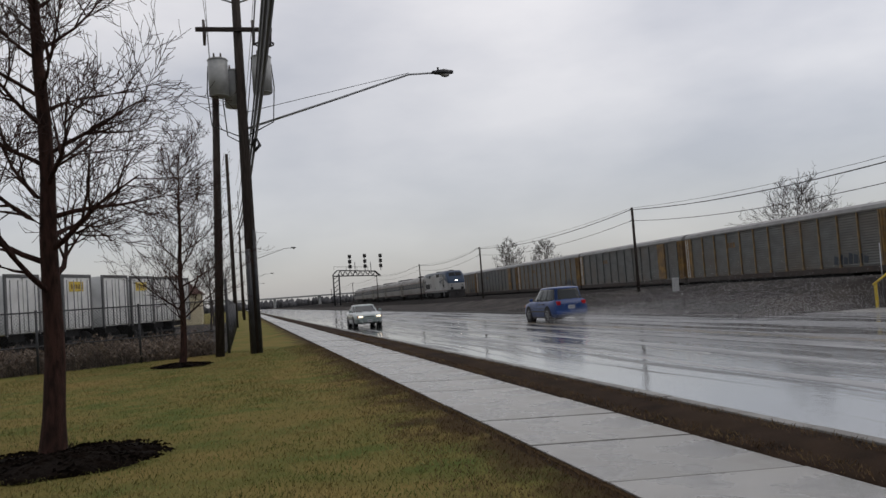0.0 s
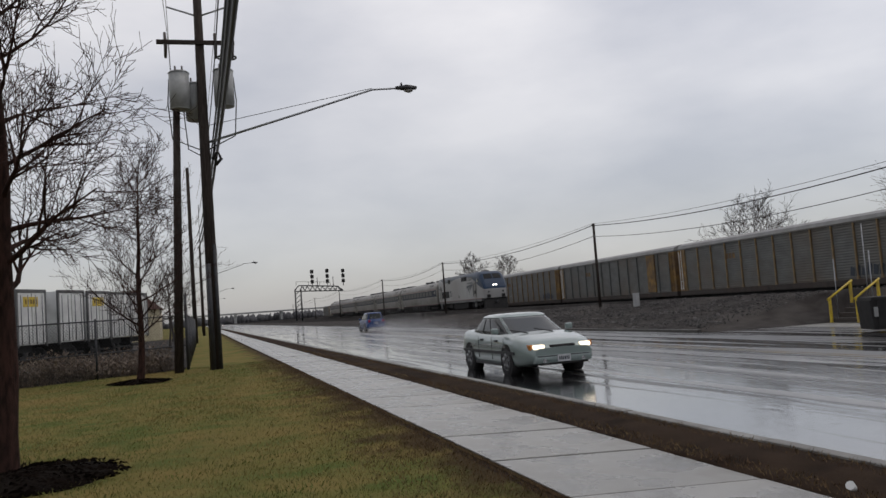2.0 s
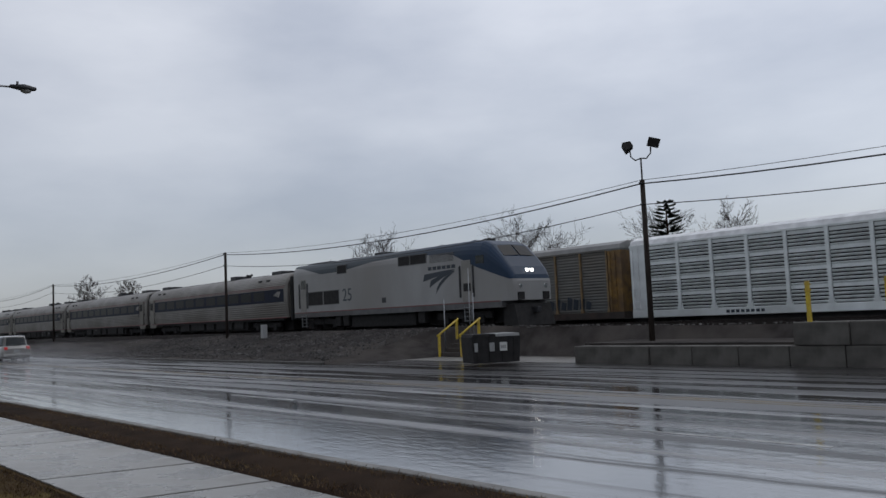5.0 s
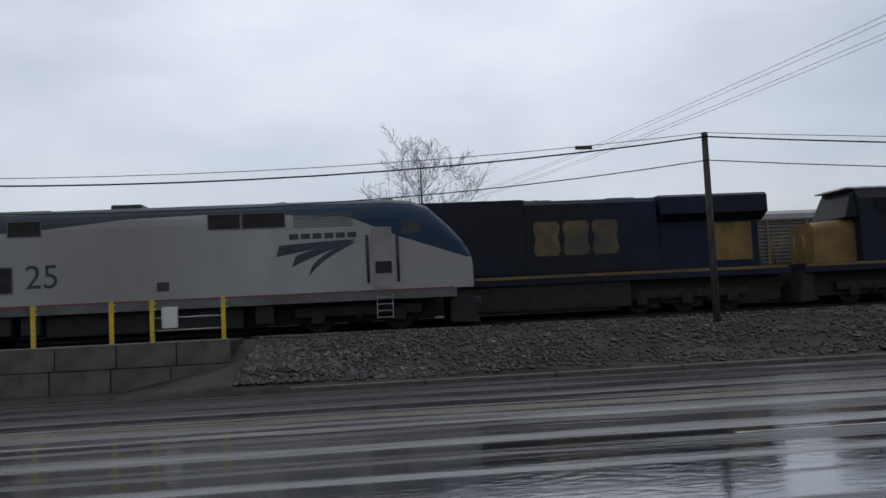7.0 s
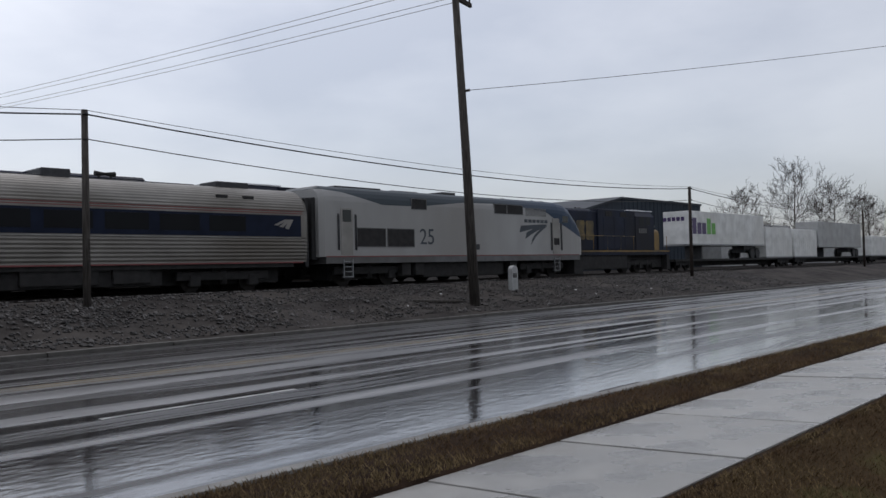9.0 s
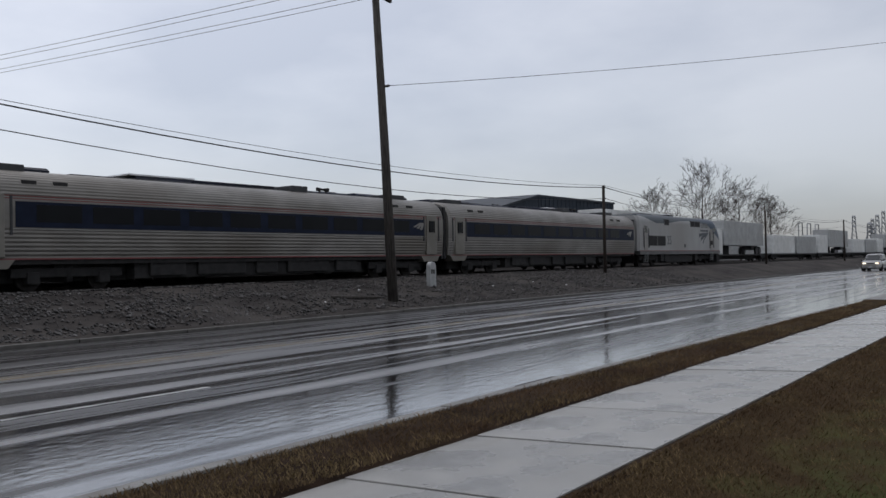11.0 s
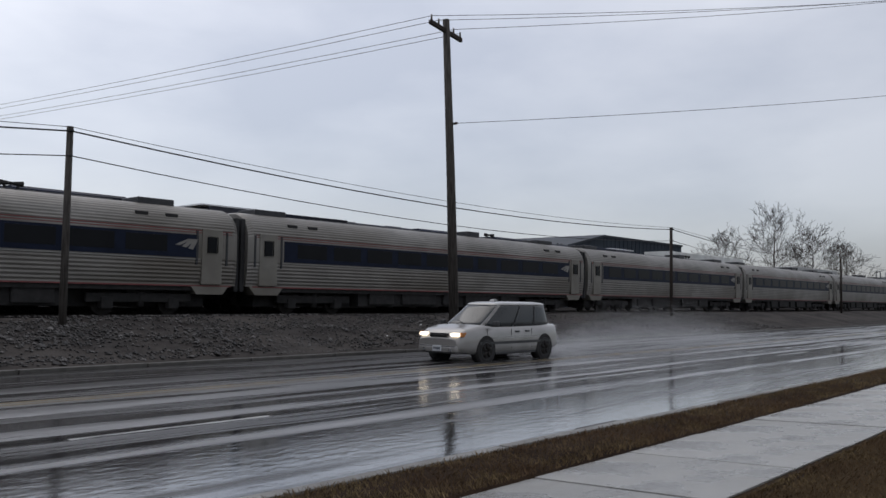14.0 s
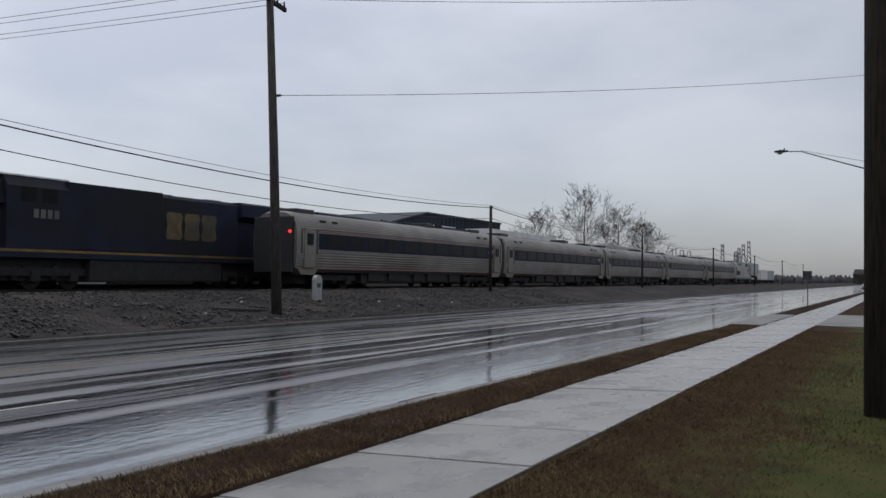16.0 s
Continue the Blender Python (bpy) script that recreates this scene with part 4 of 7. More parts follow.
    for dx in (-0.22, 0.22):
        cyl(bm, (17.6 + dx, -0.2, 4.16), (17.6 + dx, -0.2, 4.36), 0.05, n=6)
        cyl(bm, (17.6, -0.2, 4.40), (17.6 + dx * 1.7, -0.2, 4.40), 0.05, 0.10, 8)
    part("air_horn", bm, M_BLACK, C)
    bm = bmesh.new()
    box(bm, 1.0, 25.0, -1.42, 1.42, 0.92, 1.14)
    # two added filler boxes keep the sky from showing under the coach
    box(bm, 1.2, 24.8, -0.6, 0.6, 0.30, 1.0)
    box(bm, 6.6, 19.2, -1.2, 1.2, 0.34, 1.0)
    for x, w in ((7.2, 1.6), (9.4, 2.4), (12.4, 1.2), (14.2, 2.6), (17.3, 1.4)):
        box(bm, x, x + w, -1.35, 1.35, 0.42, 1.02, 0.04)
    part("underfloor_gear_and_filler", bm, M_BLACK, C)
    truck(C, 4.1, 2, 2.6, 0.44)
    truck(C, 21.9, 2, 2.6, 0.44)
    if last:
        for y2 in (-1.2,):
            bm = bmesh.new()
            cyl(bm, (-0.03, y2, 3.05), (0.10, y2, 3.05), 0.08, n=12)
            part("marker_light", bm, M_MARKER, C, "lit red marker light")
    return C


def freight_locomotive(at):
    """Cab at +x. Grimy navy with a yellow nose band and logo bars."""
    F = thing("freight_locomotive", "grimy navy diesel freight locomotive with yellow trim", "locomotive", "standing freight locomotives", at @ Matrix.Diagonal((1, 1, 1.07, 1)))
    bm = bmesh.new()
    box(bm, 0.3, 22.0, -1.5, 1.5, 1.28, 1.62)
    part("frame", bm, M_NAVY, F)
    bm = bmesh.new()
    box(bm, 0.4, 21.9, -1.512, 1.512, 1.50, 1.60)
    part("frame_stripe", bm, M_OCHRE, F, "yellow stripe along the frame")
    bm = bmesh.new()
    loft(bm, [section(x, 0.95, 1.6, 4.15, 4.45, 0.3) for x in (1.3, 16.4)])
    hood = part("long_hood", bm, M_NAVY, F)
    bm = bmesh.new()
    loft(bm, [[(x, -1.5, 3.7), (x, -1.5, 4.34), (x, -1.3, 4.44), (x, 1.3, 4.44), (x, 1.5, 4.34), (x, 1.5, 3.7), (x, 0.9, 3.4), (x, -0.9, 3.4)] for x in (1.1, 5.6)])
    part("radiator_wing", bm, M_NAVY, F)
    bm = bmesh.new()
    box(bm, 5.7, 11.3, -1.3, 1.3, 1.6, 4.28, 0.08)
    part("engine_hood", bm, M_NAVY, F)
    bm = bmesh.new()
    box(bm, 11.2, 16.55, -1.46, 1.46, 1.62, 4.44, 0.06)
    eq = part("equipment_cab", bm, M_NAVY, F)
    for x in (11.9, 13.4, 14.9):
        part("louvred_door", box(bmesh.new(), x, x + 1.2, -1.475, -1.45, 1.8, 3.9, 0.01), M_NAVY, eq)
    bm = bmesh.new()
    cyl(bm, (10.6, 0, 4.26), (10.6, 0, 4.46), 0.05, n=6)
    for d in (-0.3, 0.3):
        cyl(bm, (10.6, -0.1, 4.50), (10.6 + d, -0.1, 4.50), 0.05, 0.10, 8)
    part("air_horn", bm, M_BLACK, F)
    for x in (12.2, 14.3):
        part("intake", box(bmesh.new(), x, x + 0.9, -1.48, -1.45, 3.95, 4.3, 0.01), M_BLACK, eq)
    bm = bmesh.new()
    loft(bm, [[(x, s * y, z) for s, y, z in ((-1, 1.5, 1.6), (-1, 1.5, 4.05), (-1, 1.15, 4.48), (1, 1.15, 4.48), (1, 1.5, 4.05), (1, 1.5, 1.6))] for x in (16.5, 19.4)])
    cab = part("cab", bm, M_NAVY, F)
    bm = bmesh.new()
    loft(bm, [[(19.4, -1.4, 3.35), (19.4, -1.2, 4.3), (19.4, 1.2, 4.3), (19.4, 1.4, 3.35)], [(19.95, -1.3, 3.35), (19.5, -1.1, 4.36), (19.5, 1.1, 4.36), (19.95, 1.3, 3.35)]])
    part("windscreen", bm, M_TRAIN_GLASS, cab)
    for s in (-1.506, 1.47):
        for x in (17.1, 18.1):
            part("cab_window", box(bmesh.new(), x, x + 0.7, s, s + 0.036, 3.45, 4.05), M_TRAIN_GLASS, cab)
    bm = bmesh.new()
    # the roof's wet sheen is painted on as white
    box(bm, 16.3, 19.75, -1.2, 1.2, 4.46, 4.54, 0.03)
    part("cab_roof", bm, M_WHITE_ROOF, cab, "white cab roof, wet sheen in its colour")
    bm = bmesh.new()
    loft(bm, [section(19.4, 1.05, 1.6, 3.0, 3.35, 0.35), section(21.2, 0.95, 1.6, 2.9, 3.2, 0.35)])
    part("nose", bm, M_OCHRE, F, "yellow short nose")
    for s in (-1.0, 1.0):
        bm = bmesh.new()
        # navy hood sides carry a yellow rear block and three broad logo blocks
        y = s * 0.955
        box(bm, 1.6, 3.4, y - 0.008, y + 0.008, 1.9, 3.35)
        part("rear_block", bm, M_OCHRE, hood, "worn yellow block on the hood")
        bm = bmesh.new()
        y = s * 1.30
        for k in range(3):
            x = 7.35 + k * 1.2
            prism(bm, [(x + 0.12, 2.32), (x + 1.0, 2.32), (x + 1.1, 2.5), (x + 1.0, 2.98), (x + 1.1, 3.42), (x + 1.0, 3.6), (x + 0.12, 3.6), (x, 3.42), (x + 0.1, 2.98), (x, 2.5)], y - 0.01, y + 0.01)
        part("logo", bm, M_LOGO, hood, "three worn yellow logo blocks")
        bm = bmesh.new()
        bars(bm, 17.0, 18.3, s * 1.508 + 0.003, 2.85, 3.2, 4)
        part("road_number", bm, M_SILL, cab, "row of pale bars")
    for x, w, h in ((6.4, 1.2, 0.16), (8.2, 1.0, 0.12), (9.9, 0.9, 0.16), (12.5, 0.8, 0.10)):
        bm = bmesh.new()
        box(bm, x, x + w, -0.7, 0.7, 4.2, 4.32 + h, 0.04)
        part("roof_fan", bm, M_DARKSTEEL, F)
    bm = bmesh.new()
    for k in range(9):
        x = 1.0 + k * 1.9
        cyl(bm, (x, -1.46, 1.6), (x, -1.46, 2.6), 0.02, n=5)
    cyl(bm, (0.9, -1.46, 2.6), (16.4, -1.46, 2.6), 0.02, n=5)
    for y in (-1.3, -0.6, 0.6, 1.3):
        cyl(bm, (21.85, y, 1.6), (21.85, y, 2.7), 0.025, n=5)
        cyl(bm, (0.45, y, 1.6), (0.45, y, 2.7), 0.025, n=5)
    part("handrail", bm, M_OCHRE, F)
    bm = bmesh.new()
    box(bm, 7.0, 15.3, -1.4, 1.4, 0.30, 1.3, 0.1)
    # added filler the length of the frame, blocks the brightness behind
    box(bm, 0.5, 21.8, -0.9, 0.9, 0.35, 1.3)
    part("fuel_tank_and_filler", bm, M_BLACK, F)
    bm = bmesh.new()
    prism(bm, [(21.6, 0.2), (22.2, 0.15), (22.0, 1.3), (21.6, 1.3)], -1.4, 1.4)
    part("pilot_plough", bm, M_BLACK, F)
    for x in (0.0, 22.0):
        part("coupler", box(bmesh.new(), x, x + 0.35, -0.14, 0.14, 0.75, 1.02), M_DARKSTEEL, F)
    truck(F, 4.6, 3, 1.9, 0.52)
    truck(F, 17.8, 3, 1.9, 0.52)
    return F


def autorack(white=False, plain=False):
    A = thing("autorack_car", "white louvred autorack railcar" if white else "dull zinc autorack railcar with rusty yellow posts", "freight car", "cars of the autorack train")
    side, post = (M_RACK_WHITE, M_RACK_WHITE) if white else (M_RACK_GREY, M_RACK_GREY if plain else M_RACK_TAN)
    pw = 0.09 if white else 0.055
    bm = bmesh.new()
    loft(bm, [[(x, -1.46, 4.75), (x, -1.35, 5.02), (x, -0.7, 5.22), (x, 0.7, 5.22), (x, 1.35, 5.02), (x, 1.46, 4.75)] for x in (0.35, 27.05)])
    part("roof", bm, M_RACK_TOPWHITE if white else M_RACK_ROOF, A, "shallow arched roof")
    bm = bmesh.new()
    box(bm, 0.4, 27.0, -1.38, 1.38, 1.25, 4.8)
    # white cars get a black core: shade between the louvres as colour
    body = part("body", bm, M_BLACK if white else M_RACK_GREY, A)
    bm = bmesh.new()
    box(bm, 0.3, 27.1, -1.48, 1.48, 0.95, 1.32, 0.03)
    part("side_sill", bm, side if white else M_RACK_SILL, A)
    bm = bmesh.new()
    box(bm, 0.3, 27.1, -1.48, 1.48, 4.68, 4.78)
    part("top_rail", bm, side, A)
    panels = 12
    w = 24.6 / panels
    for k in range(panels):
        x = 1.4 + k * w
        bm = bmesh.new()
        for j in range(20):
            z = 1.36 + j * 0.165
            if white and j % 5 == 4:
                box(bm, x + 0.12, x + w - 0.02, -1.425, -1.38, z, z + 0.16)
            else:
                v = [bm.verts.new(p) for p in ((x + 0.12, -1.385, z), (x + w - 0.02, -1.385, z), (x + w - 0.02, -1.445 if white else -1.412, z + 0.07), (x + 0.12, -1.445 if white else -1.412, z + 0.07), (x + 0.12, -1.385, z + (0.10 if white else 0.16)), (x + w - 0.02, -1.385, z + (0.10 if white else 0.16)))]
                bm.faces.new((v[0], v[1], v[2], v[3]))
                bm.faces.new((v[3], v[2], v[5], v[4]))
        part("louvre_panel", bm, side, body)
    me = None
    for k in range(panels + 1):
        if me is None:
            bm = bmesh.new()
            prism(bm, [(-pw, 1.6), (pw, 1.6), (pw, 4.7), (-pw, 4.7)], -1.49, -1.38)
            prism(bm, [(-pw * 2.2, 1.3), (pw * 2.2, 1.3), (pw, 1.6), (-pw, 1.6)], -1.49, -1.38)
            me = mesh_of(bm, "post", post)
        p = new("post", me)
        p.parent, p.location = body, (1.4 + k * w, 0, 0)
    for x0, x1 in ((0.32, 1.3), (26.1, 27.08)):
        bm = bmesh.new()
        box(bm, x0, x1, -1.47, 1.47, 1.3, 4.75, 0.05)
        e = part("end_door", bm, side if white else M_RACK_POST, A, "" if white else "rusty yellow end door panel")
        bm = bmesh.new()
        for j in range(10):
            box(bm, x0 + 0.2, x0 + 0.6, -1.52, -1.48, 1.5 + j * 0.3, 1.53 + j * 0.3)
        for xx in (x0 + 0.2, x0 + 0.57):
            box(bm, xx, xx + 0.03, -1.53, -1.48, 1.4, 4.6)
        part("ladder", bm, M_RACK_TOPWHITE if white or x0 < 20 else M_RACK_POST, e)
    if not white:
        bm = bmesh.new()
        bars(bm, 7.6, 8.9, -1.418, 3.5, 3.9, 3, 0.2)
        part("lettering", bm, M_RACK_POST, A, "yellow letter bars")
        if not plain:
            bm = bmesh.new()
            for k, hgt in enumerate((0.5, 0.62, 0.42, 0.66, 0.55, 0.6, 0.4)):
                prism(bm, [(21.2 + k * 0.5, 1.55), (21.55 + k * 0.5, 1.5), (21.65 + k * 0.5, 1.5 + hgt), (21.3 + k * 0.5, 1.6 + hgt)], -1.426, -1.40)
            part("paint_scrawl", bm, M_SLATE, A, "dark sprayed bars low on the side")
        bm = bmesh.new()
        if plain:
            box(bm, 21.9, 23.4, -1.497, -1.40, 1.4, 4.66)
            part("side_patch", bm, M_RACK_POST, A, "rusty yellow patch panel")
    else:
        bm = bmesh.new()
        bars(bm, 6.2, 8.4, -1.482, 1.06, 1.2, 8)
        part("lettering", bm, M_SLATE, A, "small dark letter bars")
    bm = bmesh.new()
    box(bm, 0, 27.4, -0.2, 0.2, 0.7, 0.98)
    # two filler boxes, added so the underside stays dark between the trucks
    box(bm, 4.6, 22.8, -1.15, 1.15, 0.45, 0.95)
    box(bm, 1.4, 26.0, -0.55, 0.55, 0.30, 0.9)
    part("centre_sill_and_filler", bm, M_BLACK, A)
    for p in A.children_recursive:
        if p.parent is A and p.name.split(".")[0] != "centre_sill_and_filler":
            p.scale.z = 1.07
    truck(A, 3.2, 2, 1.8, 0.42)
    truck(A, 24.2, 2, 1.8, 0.42)
    return A


def trailer_on_flat(at, length, side, logo=False, box_z=1.95, h=2.75, name="semi_trailer"):
    """A road trailer riding on a flat car."""
    T = thing(name, "white box semi-trailer riding on a flat car" if side is M_TRAILER else "grey box semi-trailer riding on a flat car", "trailer", "trailers on the flat cars", at)
    bm = bmesh.new()
    box(bm, 0, length, -1.28, 1.28, box_z, box_z + h, 0.04)
    b = part("box", bm, side, T)
    me = None
    n = int(length / 0.62)
    bm = bmesh.new()
    for k in range(n):
        box(bm, 0.3 + k * 0.62, 0.33 + k * 0.62, -1.29, -1.27, box_z + 0.1, box_z + h - 0.1)
    part("side_rib", bm, side, b)
    bm = bmesh.new()
    box(bm, 0, length, -1.3, 1.3, box_z - 0.05, box_z + 0.08)
    part("bottom_rail", bm, M_STEEL, T)
    bm = bmesh.new()
    for x in (length - 2.6, length - 1.3):
        for s in (-1.0, 1.0):
            cyl(bm, (x, s - 0.14, 1.42), (x, s + 0.14, 1.42), 0.5, n=16)
    part("wheel", bm, M_TYRE, T)
    bm = bmesh.new()
    box(bm, 3.0, 3.2, -0.8, 0.8, 0.95, box_z)
    box(bm, length - 3.4, length - 0.5, -0.6, 0.6, 1.5, box_z)
    part("landing_leg", bm, M_DARKSTEEL, T)
    if logo:
        bm = bmesh.new()
        for k in range(5):
            box(bm, -0.012, 0.0, 0.95 - k * 0.42, 1.3 - k * 0.42 - 0.02, box_z + 2.1, box_z + 2.45)
        part("logo_block", bm, M_PURPLE, T, "small dark purple logo blocks on the front")
        for n2, x0, m, c in (("logo_block", 0.35, M_PURPLE, 3), ("logo_block", 3.2, M_GREEN, 2)):
            bm = bmesh.new()
            for k in range(c):
                x = x0 + k * 0.95
                box(bm, x, x + 0.78, -1.296, -1.288, box_z + 0.95, box_z + (2.35 if k == 0 else 1.95))
            part(n2, bm, m, T, "dark purple logo blocks" if m is M_PURPLE else "green logo blocks")
    return T


def flat_car(at, length):
    F = thing("flat_car", "black spine flat car under the trailers", "freight car", "flat cars", at)
    bm = bmesh.new()
    box(bm, 0.3, length - 0.3, -1.3, 1.3, 0.78, 0.96)
    box(bm, 0.0, length, -0.3, 0.3, 0.35, 0.95)
    part("deck", bm, M_BLACK, F)
    truck(F, 2.4, 2, 1.75, 0.42)
    truck(F, length - 2.4, 2, 1.75, 0.42)
    return F


def build_trains():
    loco = passenger_locomotive()
    coaches = [coach(True)]
    mid = coach(False)
    coaches.append(mid)
    for _ in range(2):
        coaches.append(copy_thing(mid, Matrix()))
    coaches.append(coach(False, True))
    freight_locomotive(pose(18.0, TRACKS[1], RAIL_Z, 0, 0, 180))
    freight_locomotive(pose(40.3, TRACKS[1], RAIL_Z, 0, 0, 180))
    freight_locomotive(pose(40.6, TRACKS[1], RAIL_Z))
    x = 63.6
    for k in range(7):
        flat_car(pose(x, TRACKS[1], RAIL_Z), 27.4)
        if k == 0:
            trailer_on_flat(pose(x + 3.3, TRACKS[1], RAIL_Z), 16.2, M_TRAILER, True, 2.2, 2.95)
            trailer_on_flat(pose(x + 20.0, TRACKS[1], RAIL_Z), 7.2, M_TRAILER, False, 1.0, 3.1, "container")
        elif k % 2:
            trailer_on_flat(pose(x + 0.3, TRACKS[1], RAIL_Z), 7.1, M_TRAILER, False, 1.0, 3.0, "container")
            trailer_on_flat(pose(x + 8.0, TRACKS[1], RAIL_Z), 16.2, M_TRAILER_GREY, False, 2.1, 2.95)
        else:
            trailer_on_flat(pose(x + 0.8, TRACKS[1], RAIL_Z), 12.2, M_TRAILER, False, 1.0, 2.6, "container")
            trailer_on_flat(pose(x + 14.2, TRACKS[1], RAIL_Z), 12.2, M_TRAILER_GREY, False, 1.0, 2.6, "container")
        x += 27.6
    racks = [autorack(True), autorack(), autorack(False, True)]
    for k in range(11):
        racks.append(copy_thing(racks[1 + (k % 2)], Matrix()))
    return loco, coaches, racks


LOCO, COACHES, RACKS = build_trains()


# ---- poles and wires ----
def wire(a, b, sag=0.4, r=0.012, n=14, label="thin black overhead wire"):
    a, b = Vector(a), Vector(b)
    bm = bmesh.new()
    tube(bm, [a.lerp(b, k / n) - Vector((0, 0, 4 * sag * (k / n) * (1 - k / n))) for k in range(n + 1)], r, 5)
    return solo("overhead_wire", bm, M_WIRE, label, "wire", "overhead wires")


def line_pole(x, y, z0, z1, r, material=M_POLE_GREY, lean=0.0):
    p = thing("utility_pole", "slim weathered wooden utility pole beside the tracks", "utility pole", "poles along the tracks", pose(x, y, z0))
    h = z1 - z0
    bm = bmesh.new()
    tube(bm, [(0, 0, -0.3), (lean * 0.5, 0, h * 0.5), (lean, 0, h)], [r, r * 0.92, r * 0.82], 10)
    part("post", bm, material, p)
    bm = bmesh.new()
    for z in (h - 0.12, h - 0.85):
        cyl(bm, (lean, -r - 0.06, z), (lean, r, z), 0.035, n=8)
    part("wire_clamp", bm, M_DARKSTEEL, p)
    return p


def near_rail_line():
    spots = [(-330, 0.9, 6.9), (-240, 0.9, 6.9), (-183, 0.9, 6.9), (-128, 1.0, 6.6), (-89, 0.9, 6.6), (-48.8, 0.8, 6.33), (-16.25, 0.6, 5.97), (10.6, 0.75, 6.44), (48.8, 0.75, 6.38), (85.0, 0.8, 6.28), (122, 0.8, 6.3), (160, 0.8, 6.3), (200, 0.8, 6.3), (245, 0.8, 6.3)]
    for x, z0, z1 in spots:
        line_pole(x, 23.5 + bend(x), z0, z1, 0.11 if x > 0 else 0.10, M_POLE_GREY if 0 < x < 40 else M_POLE)
    for (xa, _, za), (xb, _, zb) in zip(spots, spots[1:]):
        ya, yb = 23.42 + bend(xa), 23.42 + bend(xb)
        wire((xa, ya, za - 0.14), (xb, yb, zb - 0.14), 0.62, 0.024, label="thick black cable between the low poles")
        wire((xa, ya, za - 0.02), (xb, yb, zb - 0.02), 0.5, 0.010)
        wire((xa, ya, za - 0.85), (xb, yb, zb - 0.85), 0.7, 0.016)
    bm = bmesh.new()
    box(bm, 6.6, 7.1, 23.36, 23.48, 6.02, 6.12, 0.02)
    solo("splice_case", bm, M_WIRE, "black splice case hanging on the cable", "cable splice")


def floodlights():
    x, y = -16.25, 23.5 + bend(-16.25)
    f = thing("floodlight", "twin floodlight bracket on top of a pole", "floodlight", "", pose(x, y, 5.97))
    bm = bmesh.new()
    cyl(bm, (0, 0, -0.5), (0, 0, 0.75), 0.03, n=8)
    part("mast", bm, M_DARKSTEEL, f)
    bm = bmesh.new()
    tube(bm, [(-0.42, 0, 1.05), (-0.40, 0, 0.85), (-0.22, 0, 0.70), (0, 0, 0.74), (0.22, 0, 0.70), (0.40, 0, 0.85), (0.42, 0, 1.1)], 0.025, 6)
    part("bracket", bm, M_DARKSTEEL, f)
    for s in (-1, 1):
        bm = bmesh.new()
        loft(bm, [[(-0.20, -0.13, -0.16), (0.20, -0.13, -0.16), (0.20, -0.13, 0.16), (-0.20, -0.13, 0.16)], [(-0.14, 0.16, -0.10), (0.14, 0.16, -0.10), (0.14, 0.16, 0.10), (-0.14, 0.16, 0.10)]])
        h = part("lamp_head", bm, M_BLACK, f)
        h.matrix_basis = pose(s * 0.52, 0, 1.22, 25, s * 14, s * 50)


def tall_pole():
    p = thing("tall_utility_pole", "tall leaning wooden power pole with one crossarm", "utility pole", "", pose(24.2, 20.5, 0.35))
    bm = bmesh.new()
    tube(bm, [(0, 0, -0.5), (-0.35, 0, 6), (-0.75, 0, 12.0)], [0.20, 0.165, 0.13], 12)
    part("post", bm, M_POLE_GREY, p)
    bm = bmesh.new()
    a = Vector((0.976, 0.216, 0)).normalized()
    box(bm, -1.25, 1.25, -0.06, 0.06, -0.08, 0.08, 0.01)
    arm = part("crossarm", bm, M_POLE, p)
    arm.matrix_basis = pose(-0.73, 0, 11.55, 0, 0, math.degrees(math.atan2(a.y, a.x)))
    for k in (-1.15, -0.6, 0.6, 1.15):
        bm = bmesh.new()
        cyl(bm, (k, 0, 0.06), (k, 0, 0.30), 0.045, 0.03, 8)
        part("insulator", bm, M_CERAMIC, arm)
    bm = bmesh.new()
    cyl(bm, (0, -0.16, 0), (0, -0.34, 0), 0.05, n=8)
    i = part("insulator", bm, M_CERAMIC, p)
    i.matrix_basis = pose(-0.42, 0, 8.0)
    for k, d in zip((-1.15, -0.6, 0.6, 1.15), (0, 1, 2, 3)):
        q = Vector((23.47, 20.5, 12.15)) + a * k
        wire(q, (11.0 + k, 100, 13.8), 0.7, 0.011)
        if d < 3:
            wire(q, (57.8, 0.3 + 0.8 * d, 19.4 + 0.3 * d), 0.4, 0.011)
    wire((23.78, 20.2, 8.35), (57.8, 0.3, 14.6), 0.35, 0.011, label="single guy wire over the road")


